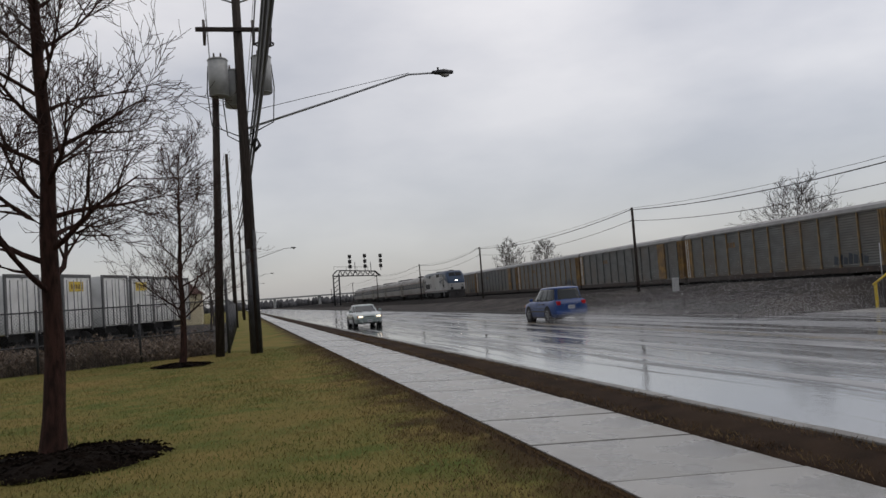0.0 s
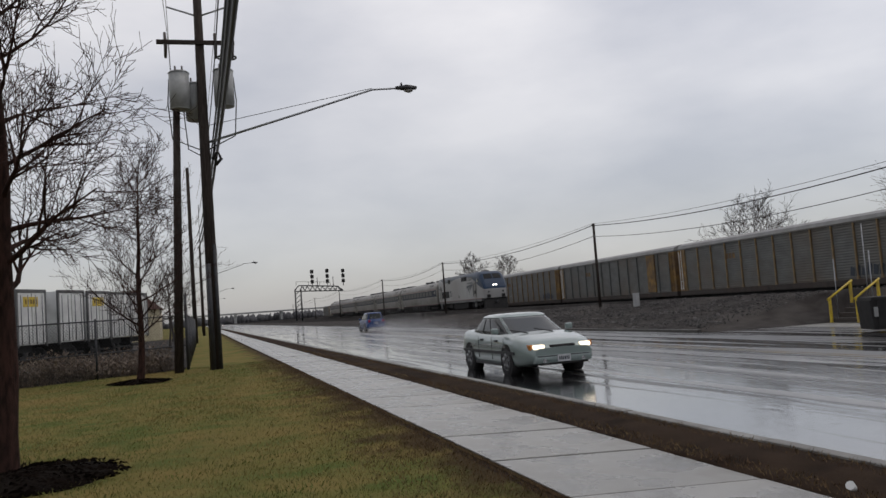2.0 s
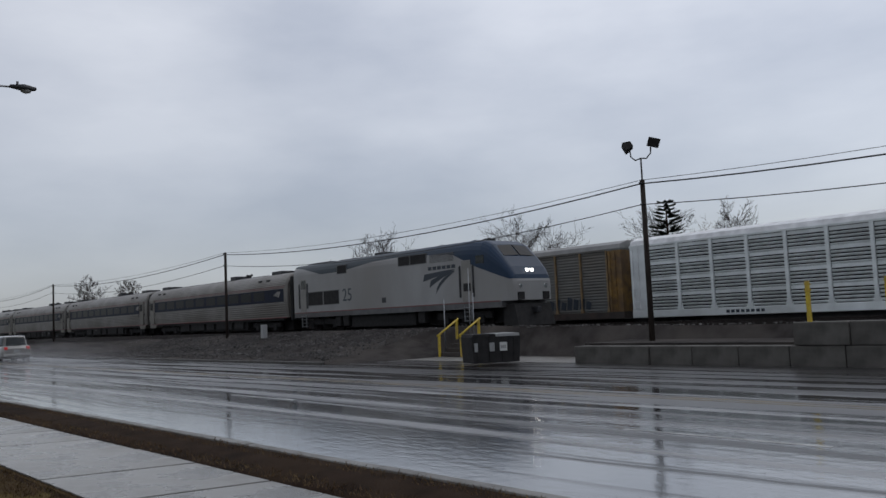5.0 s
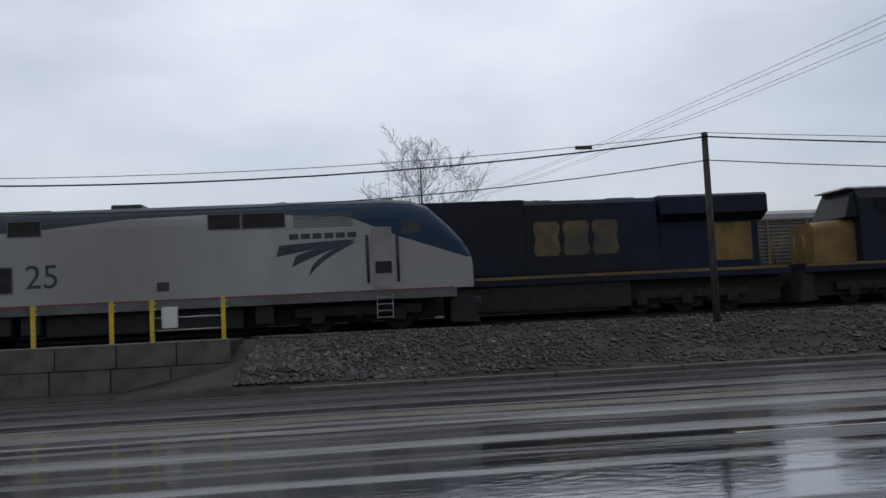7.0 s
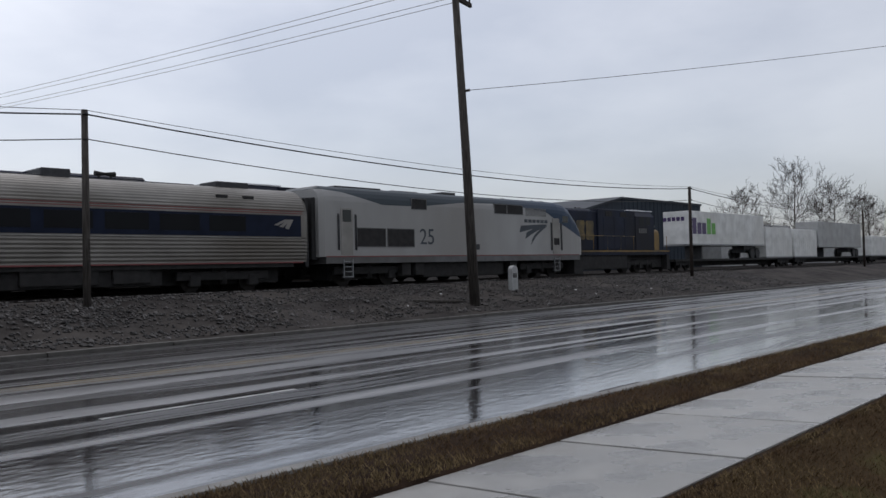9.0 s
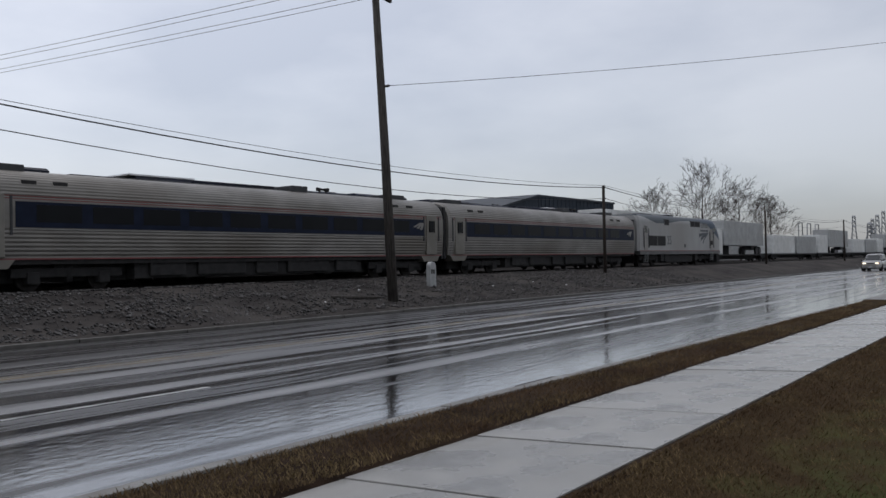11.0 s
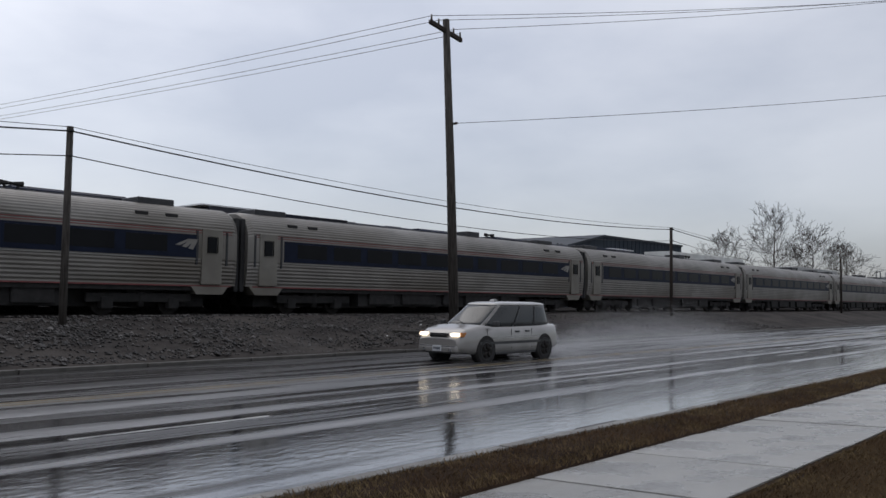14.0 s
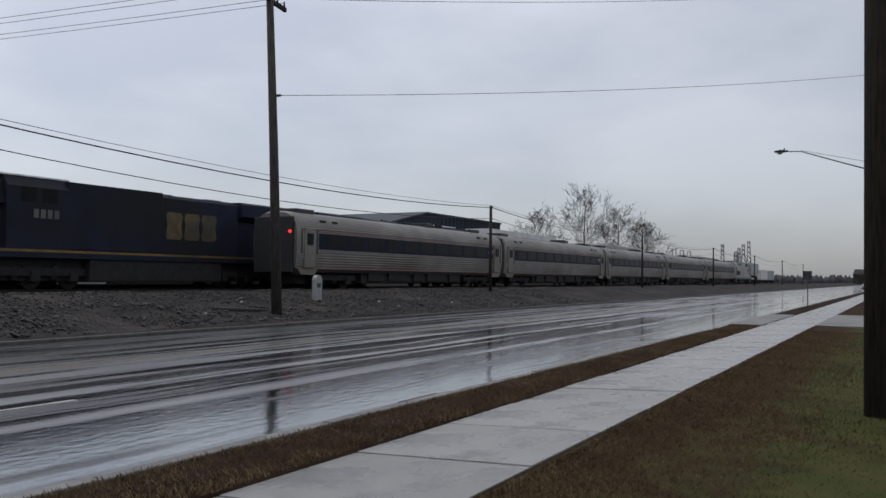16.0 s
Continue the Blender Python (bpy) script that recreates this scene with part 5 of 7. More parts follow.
def street_lamp_arm(parent, z, reach, rise, material=M_STEEL):
    bm = bmesh.new()
    tube(bm, [(0, 0.1, z), (0, reach * 0.5, z + rise * 0.55), (0, reach * 0.86, z + rise * 0.97), (0, reach, z + rise)], [0.045, 0.042, 0.038, 0.035], 8)
    part("lamp_arm", bm, material, parent)
    bm = bmesh.new()
    tube(bm, [(0, 0.1, z + 0.62), (0, reach * 0.86, z + rise * 1.0)], 0.012, 5)
    part("stay_rod", bm, M_DARKSTEEL, parent)
    bm = bmesh.new()
    loft(bm, [[(-0.06, reach - 0.1, z + rise - 0.03), (0.06, reach - 0.1, z + rise - 0.03), (0.06, reach - 0.1, z + rise + 0.06), (-0.06, reach - 0.1, z + rise + 0.06)],
              [(-0.16, reach + 0.35, z + rise - 0.06), (0.16, reach + 0.35, z + rise - 0.06), (0.13, reach + 0.35, z + rise + 0.12), (-0.13, reach + 0.35, z + rise + 0.12)],
              [(-0.10, reach + 0.75, z + rise - 0.02), (0.10, reach + 0.75, z + rise - 0.02), (0.08, reach + 0.75, z + rise + 0.07), (-0.08, reach + 0.75, z + rise + 0.07)]], True)
    head = part("lamp_head", bm, M_DARKSTEEL, parent)
    bm = bmesh.new()
    loft(bm, [[(math.cos(a) * 0.14 * s, reach + 0.42 + math.sin(a) * 0.2 * s, z + rise - 0.05 - d) for a in [k * math.pi / 5 for k in range(10)]] for s, d in ((1, 0), (0.8, 0.08), (0.3, 0.12))], True)
    part("lens", bm, M_PALE, head, "clouded lens")
    bm = bmesh.new()
    cyl(bm, (0, reach + 0.15, z + rise + 0.08), (0, reach + 0.15, z + rise + 0.22), 0.04, n=8)
    part("photocell", bm, M_DARKSTEEL, head)


def can(bm, x, y, z, r=0.36, h=1.30):
    cyl(bm, (x, y, z), (x, y, z + h), r, n=20)
    cyl(bm, (x, y, z + h), (x, y, z + h + 0.06), r * 1.06, r * 0.9, 20)
    cyl(bm, (x, y, z - 0.03), (x, y, z), r * 0.92, r, 20)
    return bm


def transformer_pole():
    x, y = -31.0, 0.42
    p = thing("transformer_pole", "dark wooden pole with transformers, crossarm and lamp arm", "utility pole", "", pose(x, y, 0))
    bm = bmesh.new()
    tube(bm, [(0, 0, -0.4), (0, 0, 7), (0, 0, 15.5)], [0.23, 0.19, 0.14], 14)
    part("post", bm, M_POLE, p)
    bm = bmesh.new()
    tube(bm, [(0.16, 0.14, 0), (0.16, 0.14, 4.5)], 0.07, 8)
    tube(bm, [(0.2, -0.10, 0), (0.2, -0.10, 3.8)], 0.09, 8)
    part("riser_conduit", bm, M_DARKSTEEL, p)
    bm = bmesh.new()
    box(bm, 0.12, 0.24, -1.5, 1.25, 11.85, 12.0, 0.01)
    part("crossarm", bm, M_POLE, p)
    bm = bmesh.new()
    tube(bm, [(0, -0.1, 13.0), (0, -1.1, 13.3)], 0.035, 6)
    tube(bm, [(0, 0.1, 13.0), (0, 1.4, 13.5)], 0.035, 6)
    part("upper_bracket", bm, M_STEEL, p)
    for yy in (-1.2, 0.55, 1.15):
        bm = bmesh.new()
        tube(bm, [(0.1, yy, 12.3), (0.16, yy + 0.02, 11.85), (0.12, yy, 11.35)], [0.05, 0.07, 0.05], 8)
        part("fuse_cutout", bm, M_CERAMIC, p)
    for yy, xx, zz in ((-0.78, 0.2, 9.45), (0.78, 0.2, 9.55), (-0.25, -0.45, 9.2)):
        t = part("transformer", can(bmesh.new(), xx, yy, zz), M_TANK, p, "grey steel transformer can")
        for d in (-0.12, 0.12):
            bm = bmesh.new()
            cyl(bm, (xx, yy + d, zz + 1.3), (xx, yy + d, zz + 1.58), 0.045, 0.03, 8)
            part("bushing", bm, M_CERAMIC, t)
        bm = bmesh.new()
        tube(bm, [(xx, yy - 0.35 * (1 if yy < 0 else -1), zz + 1.1), (xx, yy - 0.42 * (1 if yy < 0 else -1), zz + 0.2), (xx, yy - 0.32 * (1 if yy < 0 else -1), zz - 1.1), (0.1, 0.1, zz - 1.6)], 0.022, 6)
        part("drop_cable", bm, M_WIRE, t)
    bm = bmesh.new()
    for k in range(3):
        tube(bm, [(0.2 + 0.28 * math.cos(a), 0.95 + 0.34 * math.sin(a), 11.35 + 0.02 * k) for a in [j * math.pi / 8 for j in range(17)]], 0.018, 5)
    part("cable_coil", bm, M_WIRE, p, "coil of spare cable")
    bm = bmesh.new()
    tube(bm, [(0.1, 0.35, 7.4), (0.15, 0.55, 7.6), (0.1, 0.45, 7.9), (0.1, 0.25, 7.6)], 0.07, 6)
    part("splice_bundle", bm, M_WIRE, p)
    street_lamp_arm(p, 8.25, 7.4, 2.05)
    # wires along the road, to the next poles
    for (yy, z), r in zip(((-1.1, 12.2), (0.55, 12.35), (1.15, 12.2), (1.4, 13.6), (-1.1, 13.4), (0.35, 10.0), (0.4, 9.0), (0.38, 8.3), (0.42, 7.9)), (0.011, 0.011, 0.011, 0.011, 0.011, 0.02, 0.035, 0.05, 0.055)):
        wire((x, y + yy, z), (13.0, 0.42 + yy, z + 0.4), 0.9, r)
        wire((x, y + yy, z), (-77.3, -0.4 + yy * 0.8, z + 0.6), 0.8, r)
    bm = bmesh.new()
    tube(bm, [(0, 0.12, -0.3), (0, 0.50, 9.7)], [0.17, 0.125], 12)
    q = solo("stub_pole", bm, M_POLE, "plain dark wooden pole beside the transformer pole", "utility pole")
    q.location = (-31.2, -1.0, 0)


def roadside_poles():
    for x, y, h, arm in ((-77.3, -0.6, 15.8, False), (-124.0, 0.2, 13, True), (-170, 0.1, 13, False), (-215.0, 0.2, 13, True), (-300, 0.2, 13, True), (57.8, 0.2, 20.2, True)):
        p = thing("roadside_pole", "dark wooden roadside pole" + (" with a street lamp arm" if arm else ""), "utility pole", "roadside poles", pose(x, y, 0))
        bm = bmesh.new()
        tube(bm, [(0, 0, -0.3), (0, 0, h)], [0.2, 0.14], 10)
        part("post", bm, M_POLE, p)
        if arm:
            street_lamp_arm(p, 8.15, 7.3 if x < 0 else 6.3, 1.95)
    for a, b in ((-77.3, -124), (-124, -170), (-170, -215), (-215, -300)):
        for z in (8.2, 9.6, 12.4):
            wire((a, 0.2, z), (b, 0.2, z), 0.8, 0.03)
    p = thing("roadside_pole", "thick dark wooden pole standing in the lawn", "utility pole", "roadside poles", pose(11.62, 0.18, 0))
    bm = bmesh.new()
    tube(bm, [(0, 0, -0.4), (0.05, 0, 7), (0.1, 0, 15)], [0.25, 0.20, 0.15], 16)
    part("post", bm, M_POLE, p)
    bm = bmesh.new()
    tube(bm, [(-0.12, -0.22, 0), (-0.1, -0.2, 6)], 0.05, 8)
    part("riser_conduit", bm, M_DARKSTEEL, p)


# ---- bare trees ----
def tree_mesh(seed, height, radius, spread, first, depth, kids, twig=0.004, up=0.35, fork=None, wide=(0.35, 0.75)):
    """Trunk and limbs, then twigs, as two lists of verts and faces."""
    rnd = random.Random(seed)
    wood, twigs = ([], []), ([], [])

    def limb(pts, rs, sides, store):
        v, f = store
        o = len(v)
        for i, p in enumerate(pts):
            d = (pts[min(i + 1, len(pts) - 1)] - pts[max(i - 1, 0)]).normalized()
            a = d.orthogonal().normalized()
            b = d.cross(a)
            for k in range(sides):
                c = k * 2 * math.pi / sides
                q = p + (a * math.cos(c) + b * math.sin(c)) * rs[i]
                v.append((q.x, q.y, q.z))
        for i in range(len(pts) - 1):
            for k in range(sides):
                f.append((o + i * sides + k, o + i * sides + (k + 1) % sides, o + (i + 1) * sides + (k + 1) % sides, o + (i + 1) * sides + k))

    def grow(base, way, length, r, level):
        n = 5 if level < 2 else 4
        pts, rs, d = [base], [r], way.normalized()
        for i in range(n):
            d = (d + Vector((rnd.gauss(0, 0.10), rnd.gauss(0, 0.10), rnd.gauss(0, 0.08) + up * 0.16))).normalized()
            pts.append(pts[-1] + d * (length / n))
            rs.append(max(twig, r * (1 - 0.78 * (i + 1) / n)))
        limb(pts, rs, 7 if level < 1 else 5 if level < 2 else 3, wood if level < 2 else twigs)
        if level >= depth:
            return
        m = kids[level]
        for j in range(m):
            u = 0.22 + 0.78 * (j + rnd.random()) / m
            i = min(n - 1, int(u * n))
            q = pts[i].lerp(pts[i + 1], u * n - i)
            side = d.orthogonal().normalized()
            side.rotate(Matrix.Rotation(rnd.uniform(0, 6.283), 3, d))
            w = (d * rnd.uniform(0.55, 1.0) + side * rnd.uniform(*wide)).normalized()
            grow(q, w, length * rnd.uniform(0.40, 0.62), max(twig, rs[i] * 0.6), level + 1)

    n = 12
    top = height * 0.92
    pts = [Vector((0.0, 0.0, -0.2))]
    for i in range(n):
        pts.append(pts[-1] + Vector((rnd.gauss(0, 0.012 * height / n * 4), rnd.gauss(0, 0.012 * height / n * 4), (top + 0.2) / n)))
    rs = [radius * (1.35 if i == 0 else 1.0) * (1 - 0.88 * i / n) for i in range(n + 1)]
    limb(pts, rs, 12, wood)
    m = fork or 26
    for j in range(m):
        u = first + (0.98 - first) * (j + rnd.random() * 0.6) / m
        i = min(n - 1, int(u * n))
        q = pts[i].lerp(pts[i + 1], u * n - i)
        a = j * 2.4 + rnd.uniform(-0.4, 0.4)
        w = Vector((math.cos(a), math.sin(a), 0.35 + 0.9 * (u - first)))
        grow(q, w, spread * (1.08 - 0.72 * (u - first) / (1 - first)) * rnd.uniform(0.75, 1.1), max(0.012, rs[i] * 0.36), 0)
    return wood, twigs


def tree(name, x, y, z, label, wood_m, twig_m, *args, **kw):
    (v, f), (tv, tf) = tree_mesh(*args, **kw)
    t = thing(name, label, "tree", "", pose(x, y, z))
    a = raw("trunk", v, f, wood_m, True)
    a.parent = t
    b = raw("crown", tv, tf, twig_m)
    b.parent = t
    return t


def mulch(x, y, r):
    rnd = random.Random(int(x * 10))
    bm = bmesh.new()
    rings = []
    for s, z in ((1.0, -0.02), (0.90, 0.02), (0.6, 0.06), (0.15, 0.10)):
        rings.append([(x + math.cos(a) * r * s * (1 + 0.16 * noise.noise((3 * math.cos(a), 3 * math.sin(a), x))), y + math.sin(a) * r * s * (1 + 0.16 * noise.noise((3 * math.cos(a), 3 * math.sin(a), x))), z + rnd.uniform(-0.02, 0.02)) for a in [k * math.pi / 18 for k in range(36)]])
    loft(bm, rings, True)
    for _ in range(1500):
        a, d = rnd.uniform(0, 6.28), r * 1.12 * rnd.random() ** 0.5
        px, py, pz = x + math.cos(a) * d, y + math.sin(a) * d, max(0.0, 0.09 * (1 - (d / r) ** 1.5)) + 0.012
        s = rnd.uniform(0.02, 0.06)
        c, q, h = math.cos(a * 7) * s, math.sin(a * 7) * s, rnd.uniform(0.01, 0.04)
        bm.faces.new([bm.verts.new(p) for p in ((px - c, py - q, pz), (px + q * 0.3, py - c * 0.3, pz + h), (px + c, py + q, pz + 0.006))])
    return solo("mulch_ring", bm, M_MULCH, "ring of dark wet mulch round a tree", "mulch", "mulch rings")


def trees():
    tree("young_tree", -11.02, -2.34, 0, "bare young tree with wet reddish bark", M_BARK, M_TWIG, 3, 9.2, 0.142, 1.8, 0.25, 3, (8, 6, 4), twig=0.004, up=0.24, fork=40, wide=(0.4, 0.85))
    mulch(-10.75, -2.2, 1.15)
    tree("young_tree", -27.5, -1.95, 0, "bare young tree in a mulch ring by the fence", M_BARK, M_TWIG, 8, 7.6, 0.115, 2.15, 0.2, 3, (7, 5, 3), twig=0.005, up=0.5, wide=(0.45, 0.9), fork=28)
    mulch(-27.45, -1.95, 0.85)
    far = dict(twig=0.02, up=0.5, wide=(0.5, 1.0))
    for k, (x, y, h, sp, nm) in enumerate(((-74, 56, 9.0, 6.0, "broad bare tree behind the trains"), (-60, 66, 9.6, 6.5, "bare tree behind the trains"), (-46, 70, 9.2, 6.0, "bare tree behind the trains"), (-35, 64, 8.6, 4.0, "twiggy bare tree beyond the tracks"),
                                            (4.4, 52, 11.2, 5.5, "spare bare tree beyond the tracks"), (172, 60, 19.0, 10, "large bare tree beyond the tracks"), (150, 62, 14.0, 6, "bare tree beyond the tracks"), (190, 58, 16.5, 9, "large bare tree beyond the tracks"),
                                            (214, 58, 15.5, 7, "bare tree beyond the tracks"), (-205, 68, 13, 6, "small far bare tree"), (-190, 72, 12, 5, "small far bare tree"))):
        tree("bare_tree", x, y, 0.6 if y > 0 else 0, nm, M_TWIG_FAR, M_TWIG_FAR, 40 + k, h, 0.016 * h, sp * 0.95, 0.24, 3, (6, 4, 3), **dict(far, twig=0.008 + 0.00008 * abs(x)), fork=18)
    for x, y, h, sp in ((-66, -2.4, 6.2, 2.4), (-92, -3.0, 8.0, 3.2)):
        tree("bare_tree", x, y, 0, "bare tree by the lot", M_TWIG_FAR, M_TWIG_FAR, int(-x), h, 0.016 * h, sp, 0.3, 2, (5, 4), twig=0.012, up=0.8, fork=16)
    # conifer
    rnd = random.Random(4)
    t = thing("conifer", "dark ragged conifer behind the trains", "tree", "", pose(-39, 60, 0.6))
    bm = bmesh.new()
    tube(bm, [(0, 0, 0), (0, 0, 9.8)], [0.25, 0.04], 8)
    part("trunk", bm, M_BARK, t)
    v, f = [], []
    for lev in range(26):
        z = 2.0 + lev * 0.31
        R = 3.2 * (1 - (z - 1.5) / 9.2) + 0.2
        for k in range(8):
            a = rnd.uniform(0, 6.28)
            ln = R * rnd.uniform(0.6, 1.1)
            for j in range(14):
                u = 0.2 + 0.8 * j / 13
                px, py, pz = math.cos(a) * ln * u, math.sin(a) * ln * u, z + 0.35 * u * u * ln * 0.5
                for s in (-1, 1):
                    o = len(v)
                    dx, dy = -math.sin(a) * 0.22 * s, math.cos(a) * 0.22 * s
                    v.extend(((px, py, pz), (px + dx + math.cos(a) * 0.12, py + dy + math.sin(a) * 0.12, pz - 0.10), (px + math.cos(a) * 0.22, py + math.sin(a) * 0.22, pz + 0.05)))
                    f.append((o, o + 1, o + 2))
    c = raw("crown", v, f, M_NEEDLE)
    c.parent = t


near_rail_line()
floodlights()
tall_pole()
transformer_pole()
roadside_poles()
trees()


# ---- road vehicles ----
M_SEDAN = mat("pale_green_silver_paint", (0.25, 0.315, 0.305), 0.28, 0.15, scale=1.5, coat=1.0, grime=(0.19, 0.24, 0.23))
M_VAN = mat("silver_paint", (0.30, 0.293, 0.278), 0.30, 0.2, scale=1.5, coat=0.9, grime=(0.22, 0.21, 0.20))
M_SUV = mat("deep_blue_paint", (0.010, 0.046, 0.175), 0.38, 0.0, scale=1.5, coat=0.25, spec=0.3)
M_DARKCAR = mat("dark_grey_paint", (0.05, 0.05, 0.055), 0.3, 0.3, scale=1.5, coat=0.5)
M_PLASTIC = mat("dark_grey_plastic", (0.035, 0.036, 0.038), 0.6, scale=5)
M_AMBER = mat("amber_lens", (0.45, 0.16, 0.03), 0.25, scale=5)
M_PLATE = mat("number_plate_white", (0.55, 0.56, 0.58), 0.4, scale=6)


def smooth_line(knots, x):
    """Height at x on a soft line through (x, z) knots."""
    for (a, za), (b, zb) in zip(knots, knots[1:]):
        if x <= b:
            u = max(0.0, (x - a) / (b - a))
            u = u * u * (3 - 2 * u) * 0.5 + u * 0.5
            return za + (zb - za) * u
    return knots[-1][1]


def car(name, label, length, width, belt, glass_low, glass_top, roof_z, paint, wheel_r, axles, lamp, tail, dark_trim=False, van=False, rim_m=None):
    """Front at +x, tail at x = 0, wheels on z = 0. belt: heights of the body's upper line along x.
    glass_low, glass_top: x of the glasshouse's rear and front foot, and of the roof's rear and front."""
    C = thing(name, label, "car")
    w = width / 2
    bm = bmesh.new()
    rings, n = [], 44
    tuck = 0.10 if van else 0.15
    for i in range(-1, n + 2):
        u = max(0.0, min(1.0, i / n))
        x = length * u
        front, back = max(0.0, 1 - (length - x) / 1.0), max(0.0, 1 - x / 0.8)
        ww = w * (1 - 0.20 * front ** 2.2 - tuck * back ** 2.2)
        zt = smooth_line(belt, x)
        zb = 0.20 + 0.12 * max(front, back) ** 2
        ring = [(ww * f, zb + (zt - zb) * h) for f, h in ((0.86, 0.0), (0.955, 0.09), (0.99, 0.25), (1.0, 0.42), (0.998, 0.56), (0.98, 0.74), (0.95, 0.88), (0.905, 0.955), (0.82, 1.0))]
        ring += [(ww * 0.5, zt + 0.022), (0.0, zt + 0.032)]
        if i < 0 or i > n:
            mid = zb + (zt - zb) * 0.45
            ring = [(y * 0.93, mid + (z - mid) * 0.84) for y, z in ring]
            x += 0.045 if i > n else -0.04
        rings.append([(x, -y, z) for y, z in ring] + [(x, y, z) for y, z in reversed(ring[:-1])])
    loft(bm, rings, True)
    body = part("body", bm, paint, C)
    gx0, gx1, tx0, tx1 = *glass_low, *glass_top
    z0 = [smooth_line(belt, gx0) - 0.04, smooth_line(belt, gx1) - 0.04]
    wl, wt = w * 0.90, w * 0.765
    power = 4.6

    def shell(side, v, out=0.0, s=1):
        """A point of the rounded glasshouse: side from -1 (tail) to 1 (front), v from belt to roof."""
        f = v * 1.14 - 0.14 * v * v
        xr, xf = gx0 + (tx0 - gx0) * f, gx1 + (tx1 - gx1) * f
        hw = wl + (wt - wl) * v ** 1.35
        x = (xr + xf) / 2 + side * ((xf - xr) / 2 + out)
        y = s * (hw + out) * max(0.0, 1 - abs(side) ** power) ** (1 / power)
        base = z0[0] + (z0[1] - z0[0]) * (x - gx0) / (gx1 - gx0)
        return (x, y, base + (roof_z - 0.07 - base) * v)

    def around(v, out=0.0, inset=1.0, dz=0.0):
        us = [-math.cos(k * math.pi / 22) for k in range(23)]
        us = [math.copysign(abs(u) ** 0.6, u) for u in us]
        pts = [shell(u, v, out, -1) for u in us] + [shell(u, v, out, 1) for u in reversed(us[1:-1])]
        cx = sum(p[0] for p in pts) / len(pts)
        return [(cx + (x - cx) * inset, y * inset, z + dz) for x, y, z in pts]

    bm = bmesh.new()
    loft(bm, [around(v) for v in (0, 0.2, 0.4, 0.6, 0.8, 0.97)], True)
    part("window_glass", bm, M_GLASS, C, "dark tinted window glass")
    bm = bmesh.new()
    loft(bm, [around(0.93, 0.006), around(0.965, 0.010), around(1.0, 0.004), around(1.0, 0, 0.95, 0.025), around(1.0, 0, 0.82, 0.05), around(1.0, 0, 0.5, 0.068), around(1.0, 0, 0.1, 0.075)], True)
    part("roof", bm, paint, C)
    # pillars laid on the glass from belt to roof
    for s in (-1, 1):
        for u0, u1, m in ((-0.95, -0.86, paint), (-0.36, -0.32, M_PLASTIC), (0.20, 0.24, M_PLASTIC), (0.86, 0.92, paint)) if van else ((-0.95, -0.70, paint), (-0.20, -0.15, M_PLASTIC), (0.22, 0.27, M_PLASTIC), (0.86, 0.92, paint)):
            bm = bmesh.new()
            grid = [[bm.verts.new(shell(u0 + (u1 - u0) * a / 4, 0.94 * b / 7, 0.006, s)) for a in range(5)] for b in range(8)]
            for p, q in zip(grid, grid[1:]):
                for a in range(4):
                    bm.faces.new((p[a], p[a + 1], q[a + 1], q[a])).smooth = True
            bmesh.ops.solidify(bm, geom=bm.faces[:], thickness=-0.012)
            part("pillar", bm, m, C)
    # wheels in dark arches
    for x in axles:
        for s in (-1, 1):
            bm = bmesh.new()
            cyl(bm, (x, s * (w - 0.28), wheel_r + 0.02), (x, s * (w + 0.004), wheel_r + 0.02), wheel_r + 0.075, n=24)
            part("wheel_arch", bm, M_BLACK, body)
            W = part("wheel", cyl(bmesh.new(), (x, s * (w - 0.20), wheel_r), (x, s * (w - 0.02), wheel_r), wheel_r * 0.60, n=20), M_BLACK, C)
            bm = bmesh.new()
            prof = [(-0.10, 0.62), (-0.115, 0.90), (-0.08, 1.0), (0.08, 1.0), (0.115, 0.90), (0.10, 0.62)]
            rg = []
            for k in range(25):
                a = k * 2 * math.pi / 24
                rg.append([(x + math.cos(a) * q * wheel_r, s * (w - 0.10) + d, wheel_r + math.sin(a) * q * wheel_r) for d, q in prof])
            loft(bm, rg, True, caps=False)
            part("tyre", bm, M_TYRE, W)
            bm = bmesh.new()
            for k in range(5):
                a = k * 2 * math.pi / 5 + 0.3
                c, q = math.cos(a), math.sin(a)
                cyl(bm, (x + c * 0.05, s * (w + 0.002), wheel_r + q * 0.05), (x + c * wheel_r * 0.60, s * (w - 0.005), wheel_r + q * wheel_r * 0.60), 0.045, 0.055, 6)
            cyl(bm, (x, s * (w - 0.02), wheel_r), (x, s * (w + 0.01), wheel_r), 0.075, n=12)
            tube(bm, [(x + math.cos(k * math.pi / 10) * wheel_r * 0.62, s * (w - 0.005), wheel_r + math.sin(k * math.pi / 10) * wheel_r * 0.62) for k in range(21)], 0.02, 5)
            part("rim", bm, rim_m or M_RIM, W, "alloy wheel rim" if rim_m is None else "dark steel rim")
    # lights, bumpers, plates, mirrors, handles
    zf, zr = smooth_line(belt, length - 0.32), smooth_line(belt, 0.12)
    for s in (-1, 1):
        bm = bmesh.new()
        box(bm, length - 0.30, length + 0.036, s * w * 0.62 - 0.14, s * w * 0.62 + 0.14, zf - 0.205, zf - 0.095, 0.045)
        part("headlight", bm, lamp, C, "lit clear headlight")
        bm = bmesh.new()
        box(bm, length - 0.40, length - 0.06, s * w * 0.81 - 0.035, s * w * 0.81 + 0.035, zf - 0.21, zf - 0.08, 0.02)
        part("turn_signal", bm, M_AMBER, C)
